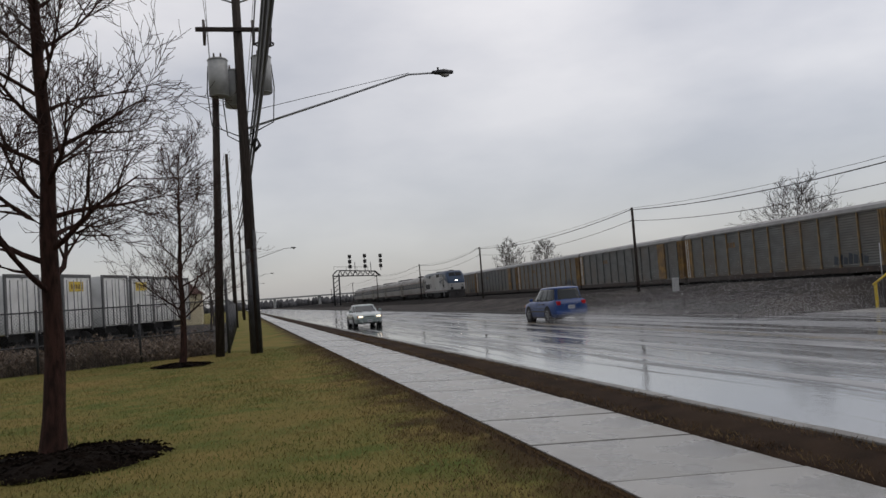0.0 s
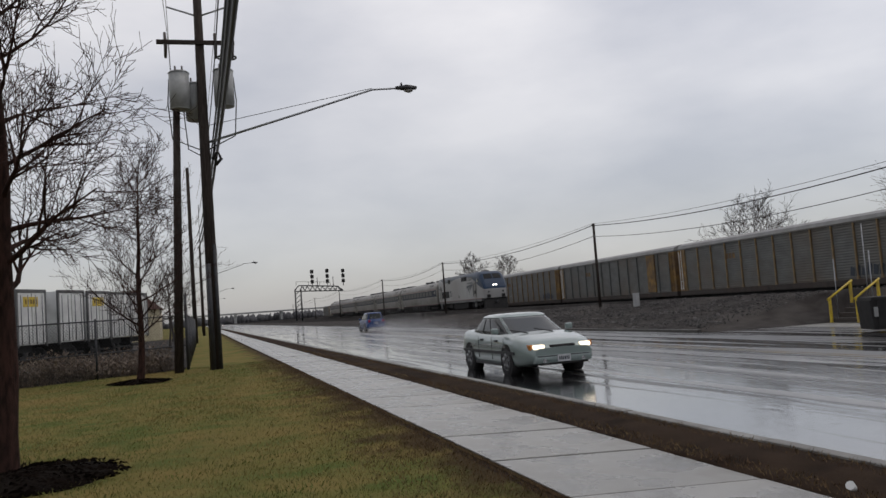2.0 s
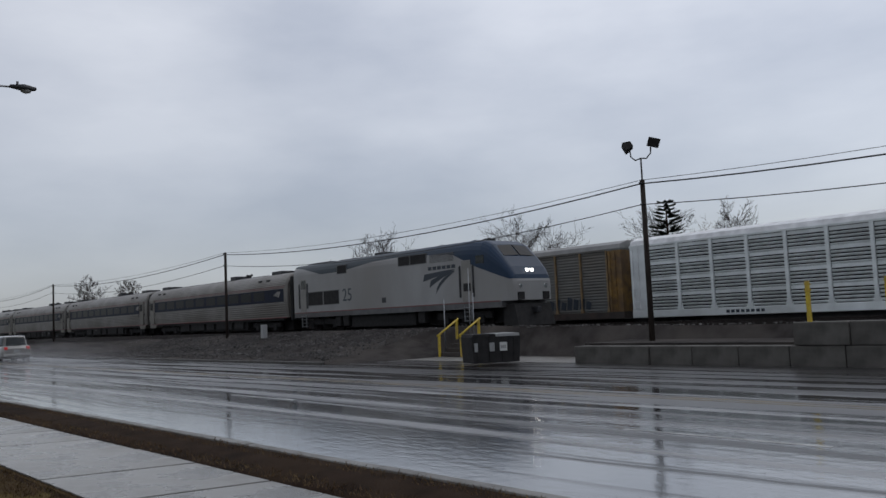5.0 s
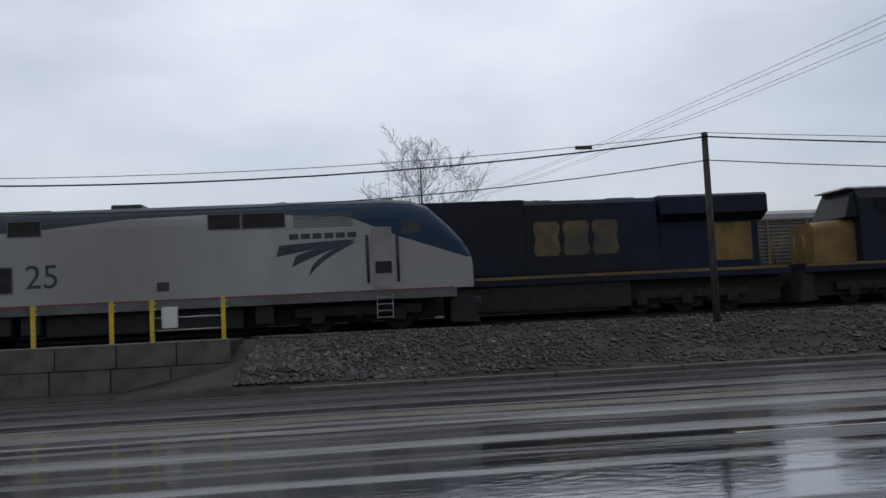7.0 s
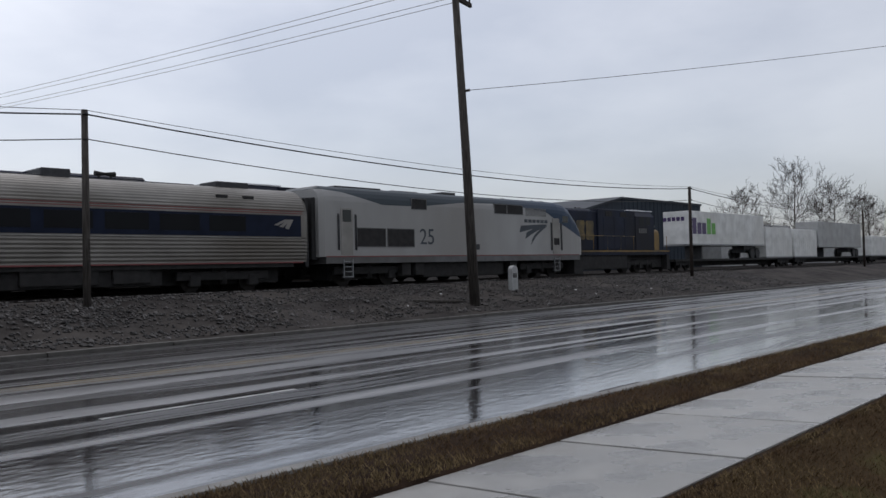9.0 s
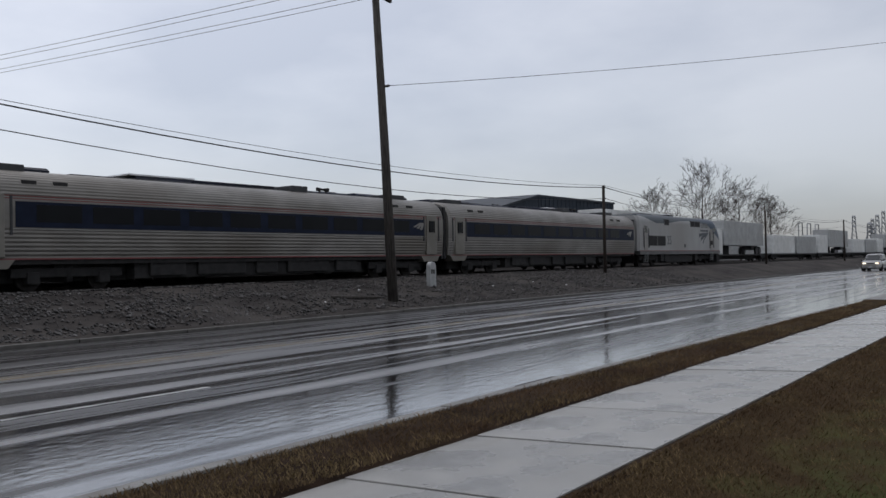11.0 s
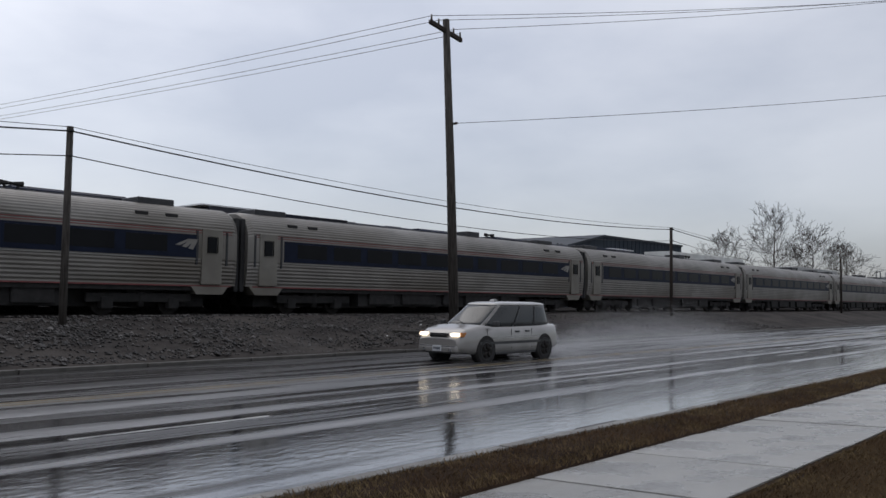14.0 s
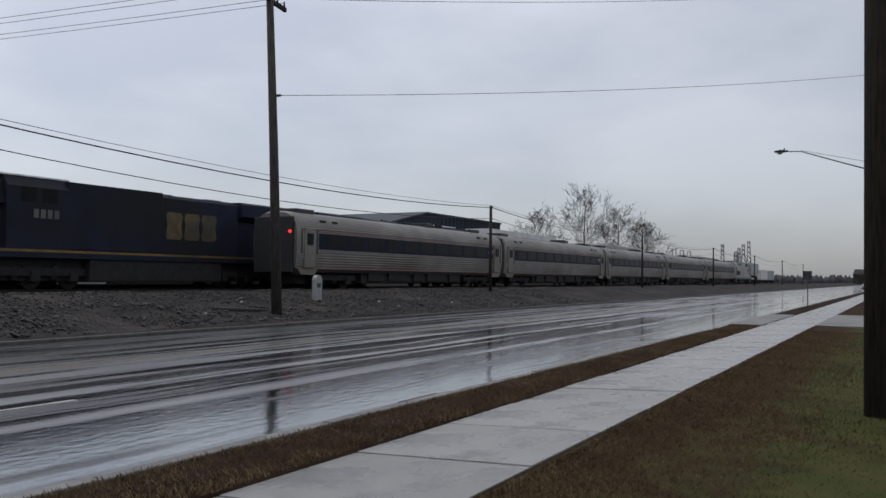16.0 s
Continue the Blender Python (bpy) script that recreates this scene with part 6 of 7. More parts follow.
        bm = bmesh.new()
        if van:
            box(bm, -0.045, 0.14, s * w * 0.70 - 0.12, s * w * 0.70 + 0.09, zr - 0.26, zr - 0.06, 0.03)
        else:
            box(bm, -0.045, 0.12, s * w * 0.60 - 0.22, s * w * 0.60 + 0.10, zr - 0.36, zr - 0.20, 0.03)
        part("tail_light", bm, tail, C, "red tail light")
        xm = gx1 - 0.62
        bm = bmesh.new()
        box(bm, xm, xm + 0.12, s * (w + 0.07) - 0.10, s * (w + 0.07) + 0.08, smooth_line(belt, xm) + 0.0, smooth_line(belt, xm) + 0.15, 0.04)
        part("mirror", bm, paint if not dark_trim else M_PLASTIC, C)
        for xh in ((gx0 + gx1) / 2 - 0.35, (gx0 + gx1) / 2 + (0.15 if van else 0.75)):
            bm = bmesh.new()
            box(bm, xh, xh + 0.2, s * w * 0.985 - 0.02, s * w * 0.985 + 0.02, smooth_line(belt, xh) - 0.20, smooth_line(belt, xh) - 0.15, 0.012)
            part("door_handle", bm, M_PLASTIC, C)
        bm = bmesh.new()
        box(bm, 0.5, length - 0.7, s * w - 0.02, s * w + 0.008, 0.50, 0.575, 0.005)
        part("side_moulding", bm, M_PLASTIC, C)
        for xd in ((gx0 + gx1) / 2 - 0.48, (gx0 + gx1) / 2 + 0.55, (gx1 - 0.25)):
            bm = bmesh.new()
            box(bm, xd, xd + 0.007, s * w * 0.992 - 0.012, s * w * 0.992 + 0.0, 0.36, smooth_line(belt, xd) - 0.1)
            part("door_gap", bm, M_BLACK, C)
    bm = bmesh.new()
    box(bm, length - 0.20, length + 0.07, -w * 0.78, w * 0.78, 0.29, 0.50, 0.08)
    part("front_bumper", bm, paint, C)
    bm = bmesh.new()
    box(bm, length - 0.12, length + 0.042, -w * 0.34, w * 0.34, zf - 0.21, zf - 0.11, 0.03)
    part("grille", bm, M_BLACK, C)
    bm = bmesh.new()
    box(bm, length - 0.1, length + 0.062, -w * 0.66, w * 0.66, 0.26, 0.31, 0.02)
    part("lower_intake", bm, M_BLACK, C)
    bm = bmesh.new()
    box(bm, length - 0.16, length + 0.078, -w * 0.70, w * 0.70, 0.455, 0.475, 0.006)
    part("bumper_seam", bm, M_PLASTIC, C)
    for s in (-1, 1):
        bm = bmesh.new()
        cyl(bm, (length - 0.02, s * w * 0.52, 0.36), (length + 0.076, s * w * 0.52, 0.36), 0.05, n=12)
        part("fog_lamp", bm, M_CHROME, C)
        for z in (0.66, 0.70):
            bm = bmesh.new()
            box(bm, 1.1, length - 1.25, s * w * 0.997 - 0.012, s * w * 0.997 + 0.006, z, z + 0.014)
            part("side_stripe", bm, M_CHROME, C)
        bm = bmesh.new()
        box(bm, axles[0] + 0.45, axles[1] - 0.45, s * w * 0.96 - 0.03, s * w * 0.96 + 0.012, 0.20, 0.27, 0.02)
        part("rocker_panel", bm, M_PLASTIC, C)
    bm = bmesh.new()
    box(bm, -0.08, 0.2, -w * 0.86, w * 0.86, 0.34, 0.56, 0.08)
    part("rear_bumper", bm, M_PLASTIC if dark_trim else paint, C)
    for x, z in ((length + 0.074, 0.40), (-0.055, zr - 0.36)):
        bm = bmesh.new()
        box(bm, x - 0.006, x + 0.006, -0.16, 0.16, z - 0.08, z + 0.08)
        pl = part("number_plate", bm, M_PLATE, C)
        bm = bmesh.new()
        for k in range(6):
            box(bm, x - 0.009, x + 0.009, -0.13 + k * 0.045, -0.10 + k * 0.045, z - 0.04, z + 0.04)
        part("plate_bar", bm, M_SLATE, pl)
    if van and not dark_trim:
        for s in (-1, 1):
            bm = bmesh.new()
            tube(bm, [(tx0 + 0.3, s * wt * 0.8, roof_z + 0.05), (tx1 - 0.7, s * wt * 0.8, roof_z + 0.06)], 0.018, 6)
            part("roof_rail", bm, M_PLASTIC, C)
    for s in (-0.35, 0.3):
        bm = bmesh.new()
        tube(bm, [(gx1 + 0.0, s, z0[1] + 0.07), (gx1 - 0.18, s - 0.42, z0[1] + 0.17)], 0.012, 5)
        part("wiper", bm, M_BLACK, C)
    return C


SEDAN = car("sedan", "pale silver-green sedan with lit headlights on the wet road", 5.10, 1.86, [(0, 0.84), (0.12, 0.99), (0.5, 1.05), (1.0, 1.03), (2.6, 0.99), (3.6, 0.98), (4.2, 0.92), (4.75, 0.83), (5.0, 0.75), (5.1, 0.66)], (0.62, 3.95), (1.50, 2.75), 1.47, M_SEDAN, 0.325, (1.0, 3.86), M_LAMP_WARM, M_TAIL_OFF)
VAN_AWAY = car("minivan", "silver minivan with dark rear windows driving away", 5.05, 1.94, [(0, 0.88), (0.08, 1.06), (1.0, 1.05), (3.4, 1.00), (4.0, 0.97), (4.75, 0.84), (5.05, 0.62)], (0.06, 4.15), (0.32, 3.0), 1.74, M_VAN, 0.335, (0.98, 4.0), M_LAMP_WARM, M_TAIL, van=True)
VAN_NEAR = car("minivan", "silver-beige minivan with lit headlights and dark trim", 4.75, 1.88, [(0, 0.86), (0.08, 1.04), (1.0, 1.03), (3.2, 1.01), (3.9, 1.04), (4.4, 0.94), (4.66, 0.82), (4.75, 0.68)], (0.06, 3.95), (0.30, 2.85), 1.73, M_VAN, 0.33, (0.85, 3.75), M_LAMP_WARM, M_TAIL_OFF, dark_trim=True, van=True, rim_m=M_WHEEL)
SUV = car("sport_utility_car", "deep blue sport utility car driving away in spray", 4.6, 1.84, [(0, 0.9), (0.08, 1.08), (1.0, 1.06), (3.0, 1.04), (3.5, 1.02), (4.35, 0.92), (4.6, 0.66)], (0.05, 3.45), (0.28, 2.5), 1.72, M_SUV, 0.36, (0.85, 3.55), M_LAMP_WARM, M_TAIL_OFF, van=True)
FAR_CAR = car("sedan", "distant dark sedan with lit headlights", 4.8, 1.8, [(0, 0.72), (0.12, 0.93), (0.9, 0.97), (2.6, 0.92), (3.4, 0.90), (4.5, 0.76), (4.8, 0.58)], (0.55, 3.7), (1.35, 2.6), 1.43, M_DARKCAR, 0.325, (0.95, 3.75), M_LAMP, M_TAIL_OFF)


# ---- beside the tracks ----
def box_and_marker():
    b = thing("relay_box", "small pale relay box on a post", "relay box", "", pose(-43.6, 23.4 + bend(-43.6), 0.66))
    bm = bmesh.new()
    box(bm, -0.16, 0.16, -0.14, 0.14, 0.15, 0.95, 0.03)
    part("case", bm, M_TRAILER_GREY, b)
    bm = bmesh.new()
    cyl(bm, (0, 0, -0.3), (0, 0, 0.16), 0.05)
    part("post", bm, M_DARKSTEEL, b)
    m = thing("milepost", "white round-topped stone milepost", "milepost", "", pose(29.2, 22.5, 0.52))
    bm = bmesh.new()
    prism(bm, [(-0.21, -0.3), (0.21, -0.3), (0.21, 0.95)] + [(0.21 * math.cos(a), 0.95 + 0.21 * math.sin(a)) for a in [k * math.pi / 10 for k in range(1, 10)]] + [(-0.21, 0.95)], -0.11, 0.11)
    part("stone", bm, M_TANK, m)
    bm = bmesh.new()
    bars(bm, -0.14, 0.14, -0.112, 0.62, 0.82, 3)
    part("lettering", bm, M_BLACK, m, "small black bars")
    bm = bmesh.new()
    box(bm, -1.1, 1.1, -0.10, 0.10, 0.0, 0.09, 0.02)
    t = solo("old_plank", bm, M_POLE_GREY, "grey weathered plank lying on the bank", "plank")
    t.matrix_basis = pose(22.9, 21.2, 0.36, 4, 3, -12)
    bm = bmesh.new()
    cyl(bm, (0, 0, 0), (0, 0, 0.07), 0.026, 0.036, 12)
    c = solo("paper_cup", bm, M_TRAILER, "crushed white paper cup on the verge", "litter")
    c.matrix_basis = pose(-5.35, 4.72, 0.03, 55, 20, 10)
    rnd = random.Random(12)
    for k in range(6):
        bm = bmesh.new()
        s = rnd.uniform(0.03, 0.07)
        loft(bm, [[(math.cos(a) * s * r * rnd.uniform(0.8, 1.2), math.sin(a) * s * r, z * s) for a in [j * math.pi / 3 for j in range(6)]] for r, z in ((0.8, 0), (1, 0.4), (0.5, 0.8))], False)
        x, y = rnd.uniform(4, 46), rnd.uniform(19.6, 22.4)
        q = solo("litter", bm, M_TRAILER, "scrap of pale litter on the stones", "litter", "litter on the bank")
        q.location = (x, y, bank_z(x, y) + 0.05)


def dock():
    rnd = random.Random(2)
    w = tagged(new("wall_dock"), "retaining wall of big stained concrete blocks", "retaining wall", kind="structure")
    rows = [(0, -0.16, 0.46, -18.0, -3.3), (1, 0.46, 1.08, -10.45, -3.3)]
    me = mesh_of(box(bmesh.new(), 0, 1.46, 0, 0.7, 0, 0.61, 0.03), "block", M_BLOCK)
    for r, z0, z1, xa, xb in rows:
        x = xa
        while x < xb - 0.4:
            b = new("block", me)
            b.parent = w
            b.matrix_basis = pose(x, 21.7 + rnd.uniform(-0.03, 0.03), z0, 0, 0, rnd.uniform(-0.6, 0.6)) @ Matrix.Diagonal((min(1.0, (xb - x) / 1.46), 1, (z1 - z0) / 0.62, 1))
            x += 1.48
    bm = bmesh.new()
    box(bm, -18.0, -10.5, 22.3, 24.9, -0.2, 0.52)
    box(bm, -10.5, -3.35, 22.35, 25.3, -0.2, 0.98)
    part("fill", bm, M_BANK, w)
    bm = bmesh.new()
    box(bm, -29, -3.0, KERB_FAR + 0.004, 21.75, -0.5, -0.105)
    tagged(new("apron", mesh_of(bm, "apron", M_ROAD)), "wet paved apron beside the road", "apron", kind="structure")
    bm = bmesh.new()
    box(bm, -31, -17.9, 21.7, 24.6, -0.5, -0.10)
    tagged(new("apron_back", mesh_of(bm, "apron_back", M_KERB)), "pale wet concrete pad below the bank", "apron", kind="structure")
    for x in (-10.05, -8.05, -6.15, -5.15, -3.37):
        p = thing("guard_post", "yellow steel post on the dock wall", "post", "dock posts", pose(x, 21.85, 1.06))
        bm = bmesh.new()
        box(bm, -0.05, 0.05, -0.05, 0.05, 0, 1.1, 0.01)
        part("post", bm, M_YELLOW, p)
        bm = bmesh.new()
        for z in (0.82, 0.98):
            box(bm, -0.055, 0.12, -0.058, -0.05, z, z + 0.05)
        part("bracket", bm, M_YELLOW, p)
    r = thing("guard_rail", "thin steel rails between the dock posts", "rail", "", pose(0, 21.85, 1.06))
    for z in (0.3, 0.62):
        bm = bmesh.new()
        tube(bm, [(-5.15, 0, z), (-3.37, 0, z)], 0.02, 6)
        part("rail", bm, M_STEEL, r)
    bm = bmesh.new()
    box(bm, -0.20, 0.20, -0.02, 0.02, 0, 0.55, 0.05)
    n = solo("notice_plate", bm, M_TRAILER, "small white notice plate on the dock rail", "sign")
    n.location = (-4.7, 21.8, 1.42)
    # steps with yellow handrails
    s = thing("steps", "short steel steps with yellow handrails up the bank", "steps", "", pose(-26.4, 23.7, -0.1))
    for k in range(5):
        bm = bmesh.new()
        box(bm, -0.62, 0.62, k * 0.28, k * 0.28 + 0.30, 0.02, 0.18 + k * 0.18, 0.01)
        part("tread", bm, M_TIE, s)
    for sx in (-0.7, 0.7):
        for yy, z0, z1 in ((0.0, 0, 0.95), (1.05, 0.4, 1.55)):
            bm = bmesh.new()
            box(bm, sx - 0.045, sx + 0.045, yy - 0.045, yy + 0.045, z0, z1, 0.01)
            part("newel", bm, M_YELLOW, s)
        bm = bmesh.new()
        tube(bm, [(sx, -0.10, 0.90), (sx, 1.15, 1.60)], 0.045, 8)
        part("handrail", bm, M_YELLOW, s)
    for dx, dy, h in ((-1.1, 0.6, 2.5), (-0.2, 1.3, 3.8), (0.45, 0.9, 2.7)):
        bm = bmesh.new()
        tube(bm, [(0, 0, 0), (0.02, 0, h)], 0.022, 6)
        q = solo("marker_stake", bm, M_STEEL, "thin pale marker stake in the bank", "stake", "marker stakes")
        q.location = (-26.4 + dx, 23.8 + dy, -0.1)
    # dumpster
    d = thing("dumpster", "black steel dumpster with pale stickers and closed lids", "dumpster", "", pose(-20.62, 20.38, -0.1, 0, 0, 65) @ Matrix.Diagonal((0.66, 0.80, 0.98, 1.0)))
    bm = bmesh.new()
    prism(bm, [(-1.25, 0.1), (1.25, 0.1), (1.35, 1.0), (-1.35, 1.0)], -0.75, 0.75)
    body = part("body", bm, M_BLACK, d)
    for x in (-1.0, -0.35, 0.35, 1.0):
        bm = bmesh.new()
        box(bm, x - 0.05, x + 0.05, -0.80, 0.80, 0.12, 0.98)
        part("rib", bm, M_BLACK, body)
    for x in (-0.66, 0.66):
        bm = bmesh.new()
        prism(bm, [(x - 0.64, 1.0), (x + 0.64, 1.0), (x + 0.60, 1.10), (x - 0.60, 1.10)], -0.78, 0.78)
        # one lid is pale grey: its wet shine is put into the colour
        part("lid", bm, M_TRAILER_GREY if x > 0 else M_BLACK, d, "pale lid, wet shine in its grey" if x > 0 else "black lid")
    for x0, x1, m in ((-0.40, -0.12, M_TRAILER_GREY), (0.18, 0.56, M_TRAILER), (-1.2, -1.04, M_TRAILER_GREY)):
        bm = bmesh.new()
        box(bm, x0, x1, -0.815, -0.755, 0.50, 0.80)
        st = part("sticker", bm, m, d, "pale worn sticker")
        bm = bmesh.new()
        bars(bm, x0 + 0.04, x1 - 0.04, -0.816, 0.58, 0.70, 3)
        part("sticker_bar", bm, M_TANK, st)


def signal_gantry():
    g = thing("signal_gantry", "steel cantilever signal gantry over the tracks", "signal gantry", "", pose(-230, 25.6, 0.6))
    bm = bmesh.new()
    for x in (-0.8, 0.8):
        for y in (-0.7, 0.9):
            cyl(bm, (x, y, 0), (x, y, 8.6), 0.12, n=6)
    for k in range(7):
        for x in (-0.8, 0.8):
            cyl(bm, (x, -0.7, k * 1.2), (x, 0.9, k * 1.2 + 1.2), 0.06, n=5)
    part("tower", bm, M_DARKSTEEL, g)
    bm = bmesh.new()
    for x in (-0.8, 0.8):
        cyl(bm, (x, -0.7, 8.2), (x, 12.5, 7.6), 0.12, n=6)
        tube(bm, [(x, -0.7, 8.6), (x, 0.4, 9.7), (x, 2, 9.6), (x, 11.0, 8.9), (x, 12.5, 7.6)], 0.12, 6)
        for k in range(8):
            y = 0.6 + k * 1.4
            cyl(bm, (x, y, 8.2 - 0.045 * y), (x, y + 0.7, 9.6 - 0.06 * y), 0.07, n=5)
            cyl(bm, (x, y + 0.7, 9.6 - 0.06 * y), (x, y + 1.4, 8.15 - 0.045 * y), 0.07, n=5)
    part("boom", bm, M_DARKSTEEL, g)
    bm = bmesh.new()
    for y in (-0.4, 3, 6, 9):
        cyl(bm, (0.8, y, 9.6 - 0.06 * y), (0.8, y, 10.8 - 0.06 * y), 0.05, n=5)
    tube(bm, [(0.8, -0.4, 10.8), (0.8, 9, 10.2)], 0.05, 5)
    part("handrail", bm, M_DARKSTEEL, g)
    for y, zs in ((4.0, (10.5, 11.9, 13.3)), (8.2, (10.4, 11.8, 13.3)), (12.6, (10.3, 11.7, 13.1)), (5.4, (10.2, 11.2)), (9.8, (10.0, 11.2))):
        bm = bmesh.new()
        cyl(bm, (1.0, y, 9.0), (1.0, y, zs[-1] + 0.4), 0.10, n=6)
        mast = part("signal_mast", bm, M_DARKSTEEL, g)
        if len(zs) > 2:
            for z in zs:
                bm = bmesh.new()
                box(bm, 1.1, 1.4, y - 0.45, y + 0.45, z - 0.5, z + 0.5, 0.05)
                part("signal_head", bm, M_BLACK, mast)


def overpass():
    o = thing("overpass", "long grey road overpass in the distance", "bridge", "", pose(-720, 0, 0))
    bm = bmesh.new()
    box(bm, -6, 6, -60, 320, 7.7, 8.3)
    part("deck", bm, M_TANK, o)
    bm = bmesh.new()
    box(bm, 5.7, 6.0, -60, 320, 8.3, 8.9)
    part("parapet", bm, M_TANK, o)
    for k in range(10):
        bm = bmesh.new()
        box(bm, -5, 5, -50 + k * 38, -48 + k * 38, -0.5, 7.6)
        part("pier", bm, M_TANK, o)


def distant_woods():
    """Low woods along the horizon at both ends of the road, in ragged clumps, haze mixed into their grey."""
    rnd = random.Random(33)
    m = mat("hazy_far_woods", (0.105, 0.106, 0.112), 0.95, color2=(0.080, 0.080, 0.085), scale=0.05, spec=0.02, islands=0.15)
    for x0, y0, y1, count in ((-760, -60, 330, 700), (820, -10, 330, 500)):
        v, f = [], []
        for _ in range(count):
            cx, cy = x0 + rnd.uniform(-30, 30), rnd.uniform(y0, y1)
            h, r = rnd.uniform(3.5, 7.5), rnd.uniform(1.6, 3.6)
            o = len(v)
            for lev, (z, k) in enumerate(((-0.5, 0.8), (0.35, 1.0), (0.7, 0.8), (1.0, 0.25))):
                for j in range(7):
                    a = j * 2 * math.pi / 7 + lev * 0.4
                    q = r * k * rnd.uniform(0.75, 1.2)
                    v.append((cx + q * math.cos(a), cy + q * math.sin(a), max(-0.5, h * z * rnd.uniform(0.85, 1.1))))
            for lev in range(3):
                for j in range(7):
                    f.append((o + lev * 7 + j, o + lev * 7 + (j + 1) % 7, o + lev * 7 + 7 + (j + 1) % 7, o + lev * 7 + 7 + j))
            f.append(tuple(o + 21 + j for j in range(7)))
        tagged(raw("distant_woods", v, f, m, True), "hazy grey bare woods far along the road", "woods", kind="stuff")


def warehouse():
    h = thing("warehouse", "dark blue metal warehouse with a shallow gable", "building", "", pose(100, 72, 0.6))
    M_CLAD = mat("dark_blue_cladding", (0.030, 0.040, 0.054), 0.6, scale=0.4, stretch=(4, 4, 0.3), spec=0.15)
    M_CLAD2 = mat("slate_metal_roof", (0.050, 0.058, 0.070), 0.6, scale=0.4, spec=0.2)
    bm = bmesh.new()
    loft(bm, [[(0, y, -0.5), (0, y, 7.2), (24, y, 12.0), (24.1, y, -0.5)] for y in (0, 40)])
    part("wall", bm, M_CLAD, h)
    bm = bmesh.new()
    loft(bm, [[(-0.6, y, 7.1), (24, y, 12.1), (24, y, 12.4), (-0.6, y, 7.4)] for y in (-0.4, 40.4)])
    part("roof", bm, M_CLAD2, h)
    bm = bmesh.new()
    box(bm, 24.1, 54, 0, 40, -0.5, 12.0)
    part("high_bay", bm, M_CLAD, h)
    bm = bmesh.new()
    box(bm, 24, 54.2, -0.2, 40, 12.0, 12.35)
    part("parapet", bm, M_CLAD2, h)
    for k in range(20):
        bm = bmesh.new()
        box(bm, 25 + k * 1.45, 25.1 + k * 1.45, -0.06, 0, 0, 12.0)
        part("cladding_rib", bm, M_CLAD, h)
    w = thing("low_building", "long low pale industrial building", "building", "", pose(154, 68, 0.6))
    bm = bmesh.new()
    box(bm, 0, 36, 0, 20, -0.5, 8.2)
    part("wall", bm, M_TRAILER_GREY, w)
    bm = bmesh.new()
    box(bm, -0.3, 36.3, -0.3, 20.3, 8.2, 8.6)
    part("roof", bm, M_WHITE_ROOF, w)
    for k in range(5):
        bm = bmesh.new()
        box(bm, 3 + k * 7, 5.5 + k * 7, -0.1, 0.05, 4.5, 6.2)
        part("window", bm, M_GLASS, w)
    bm = bmesh.new()
    box(bm, 0, 14, 0, 12, -0.5, 7.0, 0.1)
    solo("far_shed", bm, M_TRAILER_GREY, "far pale shed beyond the trees", "building").location = (215, 66, 0.6)


def pylon(x, y, h):
    p = thing("lattice_pylon", "grey steel lattice power pylon", "pylon", "power pylons", pose(x, y, 0.6))
    bm = bmesh.new()
    for sx in (-1, 1):
        for sy in (-1, 1):
            tube(bm, [(sx * 2.2, sy * 2.2, 0), (sx * 0.8, sy * 0.8, h * 0.6), (sx * 0.6, sy * 0.6, h)], 0.16, 4)
    for k in range(9):
        a, b = k / 9, (k + 1) / 9
        wa, wb = 2.2 - 1.6 * min(1, a * 1.3), 2.2 - 1.6 * min(1, b * 1.3)
        for s in (-1, 1):
            cyl(bm, (-wa, s * wa, h * a), (wb, s * wb, h * b), 0.09, n=4)
            cyl(bm, (s * wa, -wa, h * a), (s * wb, wb, h * b), 0.09, n=4)
    part("tower", bm, M_STEEL, p)
    for z, w in ((0.72, 4.2), (0.84, 3.6), (0.96, 4.4)):
        bm = bmesh.new()
        loft(bm, [[(-w, -0.15, h * z), (-w, 0.15, h * z), (-w, 0, h * z + 0.15)], [(0, -0.7, h * z), (0, 0.7, h * z), (0, 0, h * z + 0.9)], [(w, -0.15, h * z), (w, 0.15, h * z), (w, 0, h * z + 0.15)]])
        part("cross_arm", bm, M_STEEL, p)


def far_right():
    for x, y, h in ((450, 82, 20), (440, 70, 19.5), (470, 72, 22.5), (476, 78, 19), (300, 50, 11)):
        pylon(x, y, h)
    for k in range(3):
        f = thing("substation_frame", "slim grey substation frame", "frame", "substation frames", pose(225 + k * 9, 54, 0.6))
        bm = bmesh.new()
        tube(bm, [(0, 0, 0), (0, 0, 9), (0.3, 0, 9.4), (3.7, 0, 9.4), (4, 0, 9), (4, 0, 0)], 0.14, 5)
        part("portal", bm, M_STEEL, f)
    s = thing("road_sign", "small road sign on a thin post", "sign", "", pose(56.4, 5.15, 0))
    bm = bmesh.new()
    cyl(bm, (0, 0, -0.2), (0, 0, 2.2), 0.03, n=6)
    part("post", bm, M_DARKSTEEL, s)
    bm = bmesh.new()
    box(bm, -0.012, 0.012, -0.25, 0.25, 1.75, 2.3, 0.003)
    part("plate", bm, M_DARKSTEEL, s)
    b = thing("far_shed", "low dark building at the end of the road", "building", "", pose(520, 6, 0))
    bm = bmesh.new()
    prism(bm, [(0, -0.5), (40, -0.5), (40, 6), (20, 9), (0, 6)], 0, 18)
    part("wall", bm, M_BANK, b)


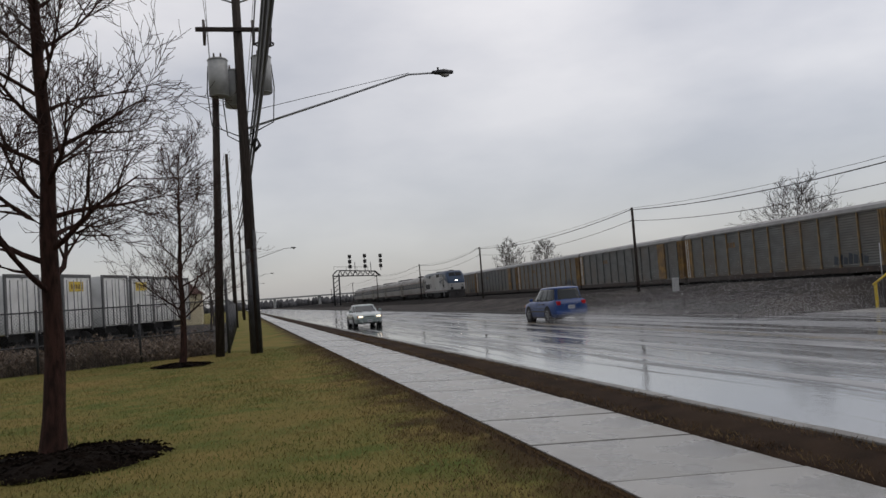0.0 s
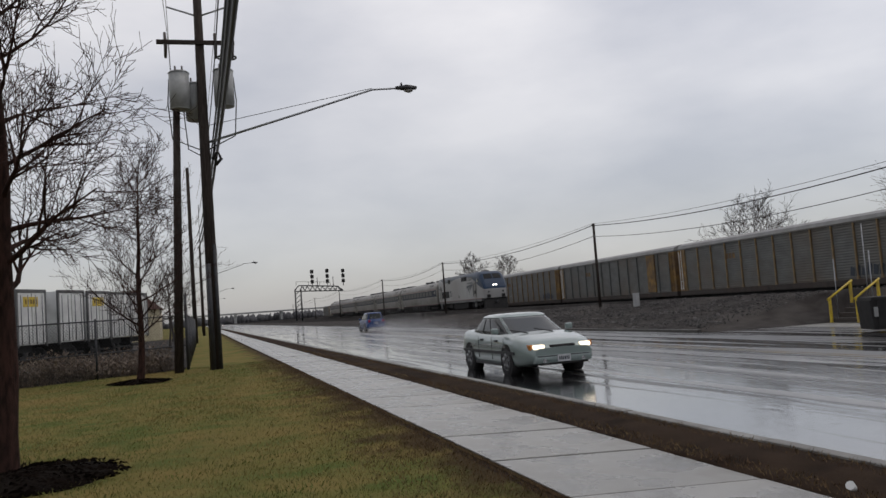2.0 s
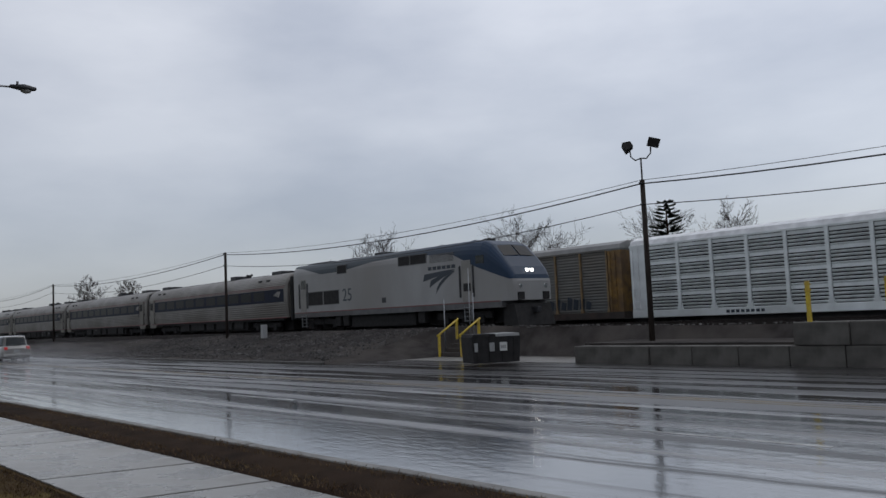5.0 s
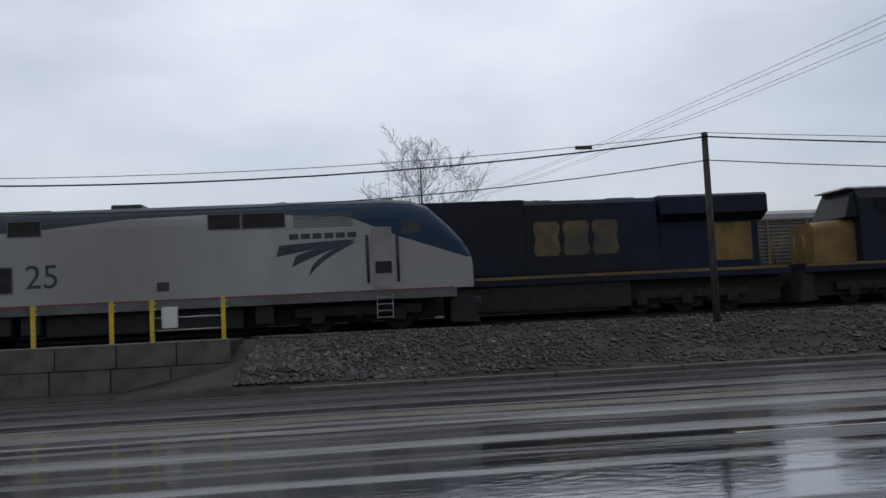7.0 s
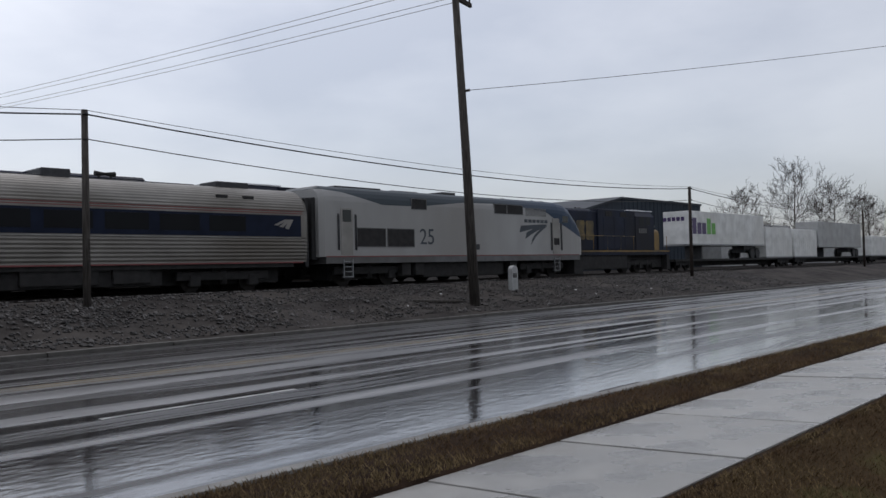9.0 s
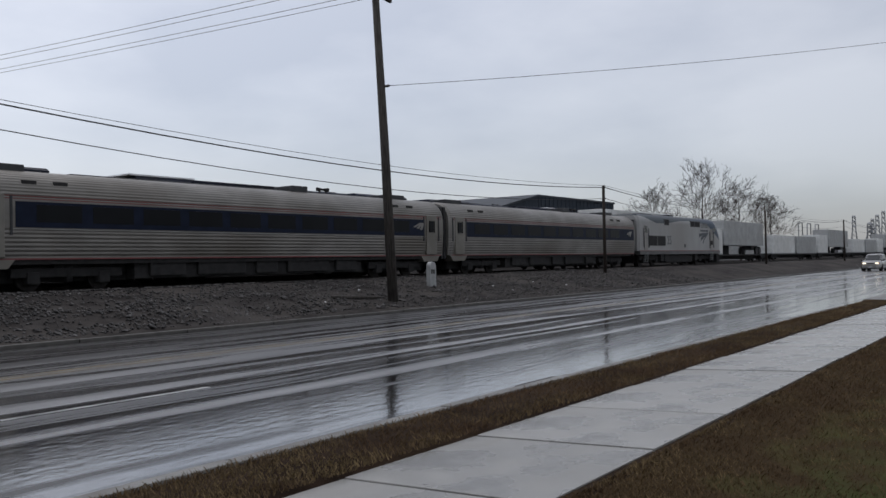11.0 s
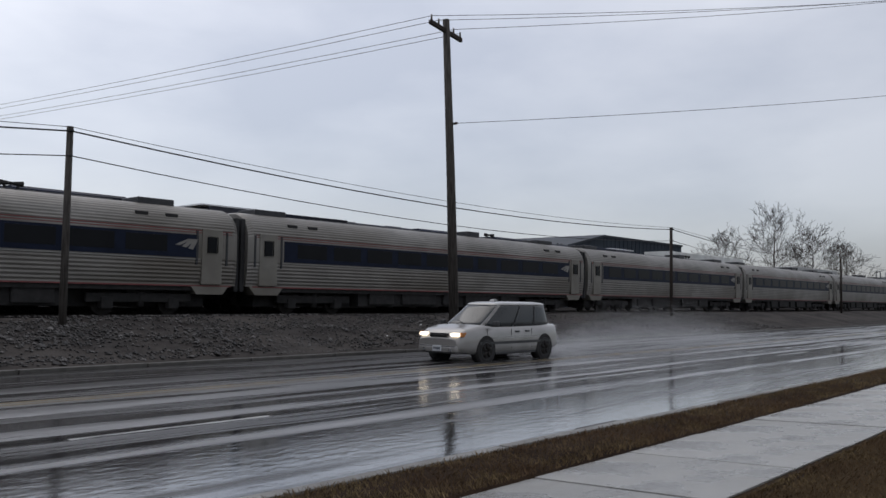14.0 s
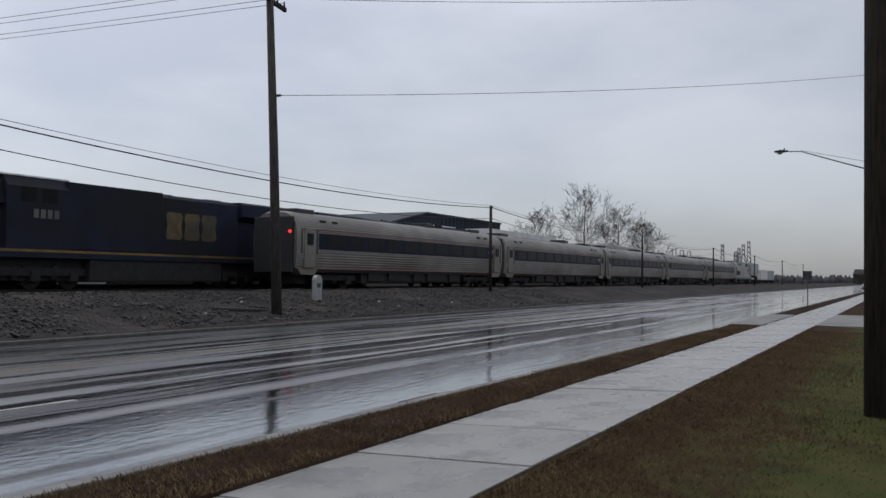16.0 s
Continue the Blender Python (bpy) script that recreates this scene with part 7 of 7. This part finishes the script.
# ---- the lot behind the lawn ----
def chain_link(length, height, step=0.11):
    """Woven wire between fence posts, along +y from 0, as thin crossing strands."""
    verts, faces = [], []
    n = int((length + height) / step)
    for k in range(n):
        for s in (0, 1):
            y0 = k * step - height
            a, b = (y0, 0.0), (y0 + height, height)
            if a[0] < 0:
                a = (0.0, -a[0])
            if b[0] > length:
                b = (length, b[1] - (b[0] - length))
            if b[0] <= a[0]:
                continue
            if s:
                a, b = (a[0], height - a[1]), (b[0], height - b[1])
            o, r = len(verts), 0.006
            verts.extend(((0.0, a[0] - r, a[1]), (0.0, a[0] + r, a[1]), (0.0, b[0] + r, b[1]), (0.0, b[0] - r, b[1]), (0.008, (a[0] + b[0]) / 2, (a[1] + b[1]) / 2)))
            faces.append((o, o + 1, o + 2, o + 3))
    return verts, faces


def fence():
    f = thing("chain_link_fence", "black chain-link fence along the lot", "fence", "", pose(-33.0, -0.58, -0.05, 0, 0, 208))
    v, fc = chain_link(24.0, 2.05)
    mesh = raw("wire_mesh", v, fc, M_DARKSTEEL)
    mesh.parent = f
    for k in range(8):
        bm = bmesh.new()
        cyl(bm, (0, k * 3.42, -0.3), (0, k * 3.42, 2.15 if k else 2.9), 0.04 if k else 0.06, n=8)
        part("post", bm, M_DARKSTEEL, f)
    for z in (2.08, 0.95):
        bm = bmesh.new()
        tube(bm, [(0, 0, z), (0, 24, z)], 0.025, 6)
        part("rail", bm, M_DARKSTEEL, f)
    g = thing("chain_link_fence", "black chain-link fence running back from the corner", "fence", "", pose(-33.0, -0.58, -0.05, 0, 0, 90))
    v, fc = chain_link(40.0, 2.05, 0.2)
    mesh = raw("wire_mesh", v, fc, M_DARKSTEEL)
    mesh.parent = g
    for k in range(1, 13):
        bm = bmesh.new()
        cyl(bm, (0, k * 3.3, -0.3), (0, k * 3.3, 2.15), 0.04, n=8)
        part("post", bm, M_DARKSTEEL, g)
    bm = bmesh.new()
    tube(bm, [(0, 0, 2.08), (0, 40, 2.08)], 0.025, 6)
    part("rail", bm, M_DARKSTEEL, g)


def lot_trailer(x, y, yaw, sign):
    t = thing("parked_trailer", "white box trailer with a yellow sign, parked behind the fence" if sign else "white box trailer parked with its doors to the fence", "trailer", "parked trailers", pose(x, y, 0, 0, 0, yaw))
    bm = bmesh.new()
    box(bm, -14, 0, -1.28, 1.28, 1.2, 4.2, 0.04)
    part("box", bm, M_TRAILER, t)
    for s in (-0.64, 0.64):
        bm = bmesh.new()
        box(bm, 0.0, 0.05, s - 0.58, s + 0.58, 1.3, 4.06, 0.01)
        d = part("door", bm, M_TRAILER, t, "white rear door")
        for yy in (s - 0.3, s + 0.3):
            bm = bmesh.new()
            cyl(bm, (0.08, yy, 1.25), (0.08, yy, 3.95), 0.025, n=6)
            part("lock_rod", bm, M_STEEL, d)
    bm = bmesh.new()
    for s in (-1.25, 1.25):
        box(bm, -0.04, 0.07, s - 0.07, s + 0.07, 1.1, 4.26)
    box(bm, -0.04, 0.07, -1.3, 1.3, 4.08, 4.26)
    part("door_frame", bm, M_SILL, t)
    if sign:
        bm = bmesh.new()
        box(bm, 0.06, 0.075, -0.75, 0.55, 3.3, 3.85)
        sg = part("sign", bm, M_YELLOW, t, "yellow panel")
        bm = bmesh.new()
        for k in range(5):
            box(bm, 0.07, 0.08, -0.6 + k * 0.23, -0.45 + k * 0.23, 3.45, 3.7)
        part("sign_bar", bm, M_OCHRE, sg)
    for x2 in (-1.6, -2.9):
        for s in (-0.95, 0.95):
            bm = bmesh.new()
            cyl(bm, (x2, s - 0.2, 0.5), (x2, s + 0.2, 0.5), 0.5, n=16)
            part("wheel", bm, M_TYRE, t)
    bm = bmesh.new()
    box(bm, -4, -0.4, -0.6, 0.6, 0.8, 1.15)
    part("underframe", bm, M_BLACK, t)
    part("rear_bumper", box(bmesh.new(), -0.1, 0.02, -1.1, 1.1, 0.5, 0.62), M_BLACK, t)
    part("landing_leg", box(bmesh.new(), -11.4, -11.2, -0.8, 0.8, 0.0, 1.15), M_BLACK, t)


def lot():
    for x, y, yaw, sg in ((-46.7, -11.0, 66, False), (-50.2, -9.0, 66, True), (-53.6, -7.45, 65, False), (-56.9, -6.3, 66, True), (-60.3, -5.3, 65, False), (-63.8, -4.4, 66, False), (-43.2, -12.6, 66, False), (-39.8, -14.3, 66, False)):
        lot_trailer(x, y, yaw, sg)
    h = thing("house", "small pale house with a dark hipped roof", "house", "", pose(-118, -9.5, 0))
    M_SIDING = mat("cream_siding", (0.52, 0.46, 0.33), 0.6, scale=1.0, stretch=(1, 1, 6))
    M_ROOFD = mat("dark_brown_shingle", (0.085, 0.042, 0.034), 0.8, scale=3, bump=0.4)
    bm = bmesh.new()
    box(bm, -8, 0, -4, 4, -0.2, 4.2)
    part("wall", bm, M_SIDING, h)
    bm = bmesh.new()
    loft(bm, [[(-8.4, -4.5, 4.1), (0.5, -4.5, 4.1), (0.5, 4.5, 4.1), (-8.4, 4.5, 4.1)], [(-5.5, -1.0, 6.9), (-2.5, -1.0, 6.9), (-2.5, 1.0, 6.9), (-5.5, 1.0, 6.9)]])
    part("roof", bm, M_ROOFD, h)
    for y in (-2.2, 1.6):
        bm = bmesh.new()
        box(bm, -0.05, 0.04, y - 0.6, y + 0.6, 1.4, 3.0)
        part("window", bm, M_GLASS, h)
    # brush along the fence and pale sacks in it
    rnd = random.Random(21)
    v, f = [], []
    for _ in range(16000):
        run, back = rnd.uniform(0.4, 25), 0.15 + 4.0 * rnd.random() ** 1.3
        x, y = -33.0 + 0.47 * run - 0.88 * back, -0.58 - 0.88 * run - 0.47 * back
        a, hh = rnd.uniform(0, 6.28), rnd.uniform(0.3, 1.15) * (0.75 + 0.5 * noise.noise((x, y * 0.5, 1)))
        o = len(v)
        c, s = math.cos(a), math.sin(a)
        q = rnd.uniform(0.05, 0.4)
        v.extend(((x - s * 0.012, y + c * 0.012, -0.05), (x + s * 0.012, y - c * 0.012, -0.05), (x + c * q, y + s * q, hh)))
        f.append((o, o + 1, o + 2))
        for _k in range(3):
            o = len(v)
            u = rnd.uniform(0.3, 1.0)
            px, py, pz = x + c * q * u, y + s * q * u, hh * u
            v.extend(((px, py, pz), (px + rnd.uniform(-0.1, 0.1), py + rnd.uniform(-0.1, 0.1), pz + 0.08), (px + rnd.uniform(-0.1, 0.1), py + rnd.uniform(-0.1, 0.1), pz - 0.02)))
            f.append((o, o + 1, o + 2))
    tagged(raw("brush", v, f, mat("dead_brush", (0.195, 0.148, 0.112), 0.8, scale=2, islands=0.5)), "tangle of dead brown brush behind the fence", "brush", kind="stuff")
    for k in range(7):
        bm = bmesh.new()
        s = rnd.uniform(0.25, 0.5)
        loft(bm, [[(math.cos(a) * s * r * rnd.uniform(0.85, 1.15), math.sin(a) * s * r * rnd.uniform(0.85, 1.15), z * s) for a in [j * math.pi / 4 for j in range(8)]] for r, z in ((0.8, 0), (1, 0.4), (0.8, 0.9), (0.3, 1.15))], True)
        q = solo("rubbish_sack", bm, M_TRAILER if k % 2 else M_PLASTIC, "slumped rubbish sack in the brush" if k % 2 == 0 else "slumped white sack in the brush", "sack", "sacks by the fence")
        run, back = 1.2 + k * 1.5 * rnd.uniform(0.8, 1.2), 0.6 + 1.6 * rnd.random()
        q.location = (-33.0 + 0.47 * run - 0.88 * back, -0.58 - 0.88 * run - 0.47 * back, -0.05)
    # rough lot floor
    bm = bmesh.new()
    loft(bm, [[(-110, -0.7, z), (-33.4, -0.7, z), (-21.4, -23.0, z), (-21.4, -60, z), (-110, -60, z)] for z in (-0.3, 0.05)])
    tagged(new("lot_floor", mesh_of(bm, "lot_floor", M_BANK)), "dark wet gravel lot behind the fence", "yard", kind="structure")


SEEN = [box_and_marker, dock, signal_gantry, overpass, distant_woods, warehouse, far_right, fence, lot]
for build in SEEN:
    build()


# pieces of the setting
pavement()
tracks()
stones()
grass()


# ---- spray thrown up by the wheels ----
M_SPRAY = mat("spray_droplets", (0.75, 0.76, 0.78), 0.4, scale=2)


def spray(count, length, seed, size=0.011):
    """A haze of droplets trailing from a car's tail at x = 0 towards -x."""
    rnd = random.Random(seed)
    v, f = [], []
    for _ in range(count):
        u = rnd.random() ** 1.3
        x = 0.3 - (length + 0.3) * u
        y = rnd.gauss(0, 0.65 + 0.7 * u)
        z = abs(rnd.gauss(0, 0.12 + 0.55 * math.sin(math.pi * min(1.0, u * 0.9 + 0.02)))) + 0.02
        if x > -0.1 and (abs(y) < 0.6 or z > 0.35):
            continue
        o, s = len(v), size * rnd.uniform(0.5, 1.3)
        a = rnd.uniform(0, 6.28)
        c, q = math.cos(a) * s, math.sin(a) * s
        v.extend(((x - c, y - q, z), (x + c, y + q, z), (x - q, y + c, z + s * 1.6), (x + q, y - c, z - s)))
        f.extend(((o, o + 1, o + 2), (o, o + 1, o + 3)))
    return tagged(raw("spray", v, f, M_SPRAY), "fine white water spray thrown up behind a car", "spray", kind="stuff")


SPRAYS = [spray(4000, 4.0, 1, 0.004), spray(90000, 24.0, 2, 0.005), spray(150000, 18.0, 3, 0.0030), spray(180000, 16.0, 4, 0.0045)]


# ---- what moves ----
# The locomotive's nose along the near track, in metres.
NOSE = [(0, -127.3), (2, -88.0), (3.5, -56.8), (5, -27.1), (5.2, -23.1), (7.3, 8.9), (7.5, 12.95), (8.0, 23.05), (8.5, 33.6), (9.0, 43.0), (11.3, 90.2), (12.5, 113.8), (14.5, 154.4), (15.3, 170.7), (16, 184.6)]
TIMES = sorted({t for t, _ in NOSE} | {0.5, 1.0, 1.5, 2.5, 3.0, 4.0, 4.5, 6.0, 6.6, 8.0, 10.0, 13.5})


def nose_at(t):
    return float(np.interp(t, [a for a, _ in NOSE], [b for _, b in NOSE]))


def on_track(x, length, track):
    """A car whose tail stands at x, turned along the bend."""
    ya, yb = bend(x + 3), bend(x + length - 3)
    slope = (yb - ya) / (length - 6)
    return pose(x, TRACKS[track] + ya - slope * 3, TRACK_Z[track], 0, 0, math.degrees(math.atan(slope)))


def motions():
    walk(LOCO, [(t, on_track(nose_at(t) - 20.75, 20.75, 0)) for t in TIMES])
    for k, c in enumerate(COACHES):
        walk(c, [(t, on_track(nose_at(t) - 20.85 - 25.96 * (k + 1), 25.96, 0)) for t in TIMES])
    # the autoracks creep the same way on the far track
    for k, r in enumerate(RACKS):
        x0 = -43.6 - 27.4 * k if k < 13 else -16.2
        walk(r, [(t, on_track(x0 + 3.0 * t, 27.4, 2)) for t in range(0, 17, 4)])
    # road traffic: near lanes to the right, far lanes to the left
    R = ROAD_Z
    def drive(c, mist, rows):
        walk(c, rows)
        walk(mist, rows)

    drive(SEDAN, SPRAYS[0], [(t, pose(x - 4.95, 7.95, R)) for t, x in ((0, -53.5), (1.5, -26.8), (2.0, -17.9), (2.5, -8.95), (3.0, 0.2), (6.0, 55), (16, 240))])
    walk(FAR_CAR, [(0, pose(-420, 8.0, R)), (8, pose(-280, 8.0, R)), (16, pose(-140, 8.0, R))])
    drive(SUV, SPRAYS[1], [(t, pose(-37.5 - 19.0 * t, 15.4, R, 0, 0, 180)) for t in (0, 4, 8, 12, 16)])
    drive(VAN_AWAY, SPRAYS[2], [(t, pose(-14.3 - 19.3 * (t - 2.6), 15.5, R, 0, 0, 180)) for t in (0, 2.6, 5, 9, 16)])
    drive(VAN_NEAR, SPRAYS[3], [(t, pose(x + 4.75, 15.5, R, 0, 0, 180)) for t, x in ((0, 362), (6, 214), (11.3, 85), (12.5, 54.3), (13, 42.3), (13.5, 29.8), (14, 17.6), (14.5, 5.4), (16, -31))])


motions()
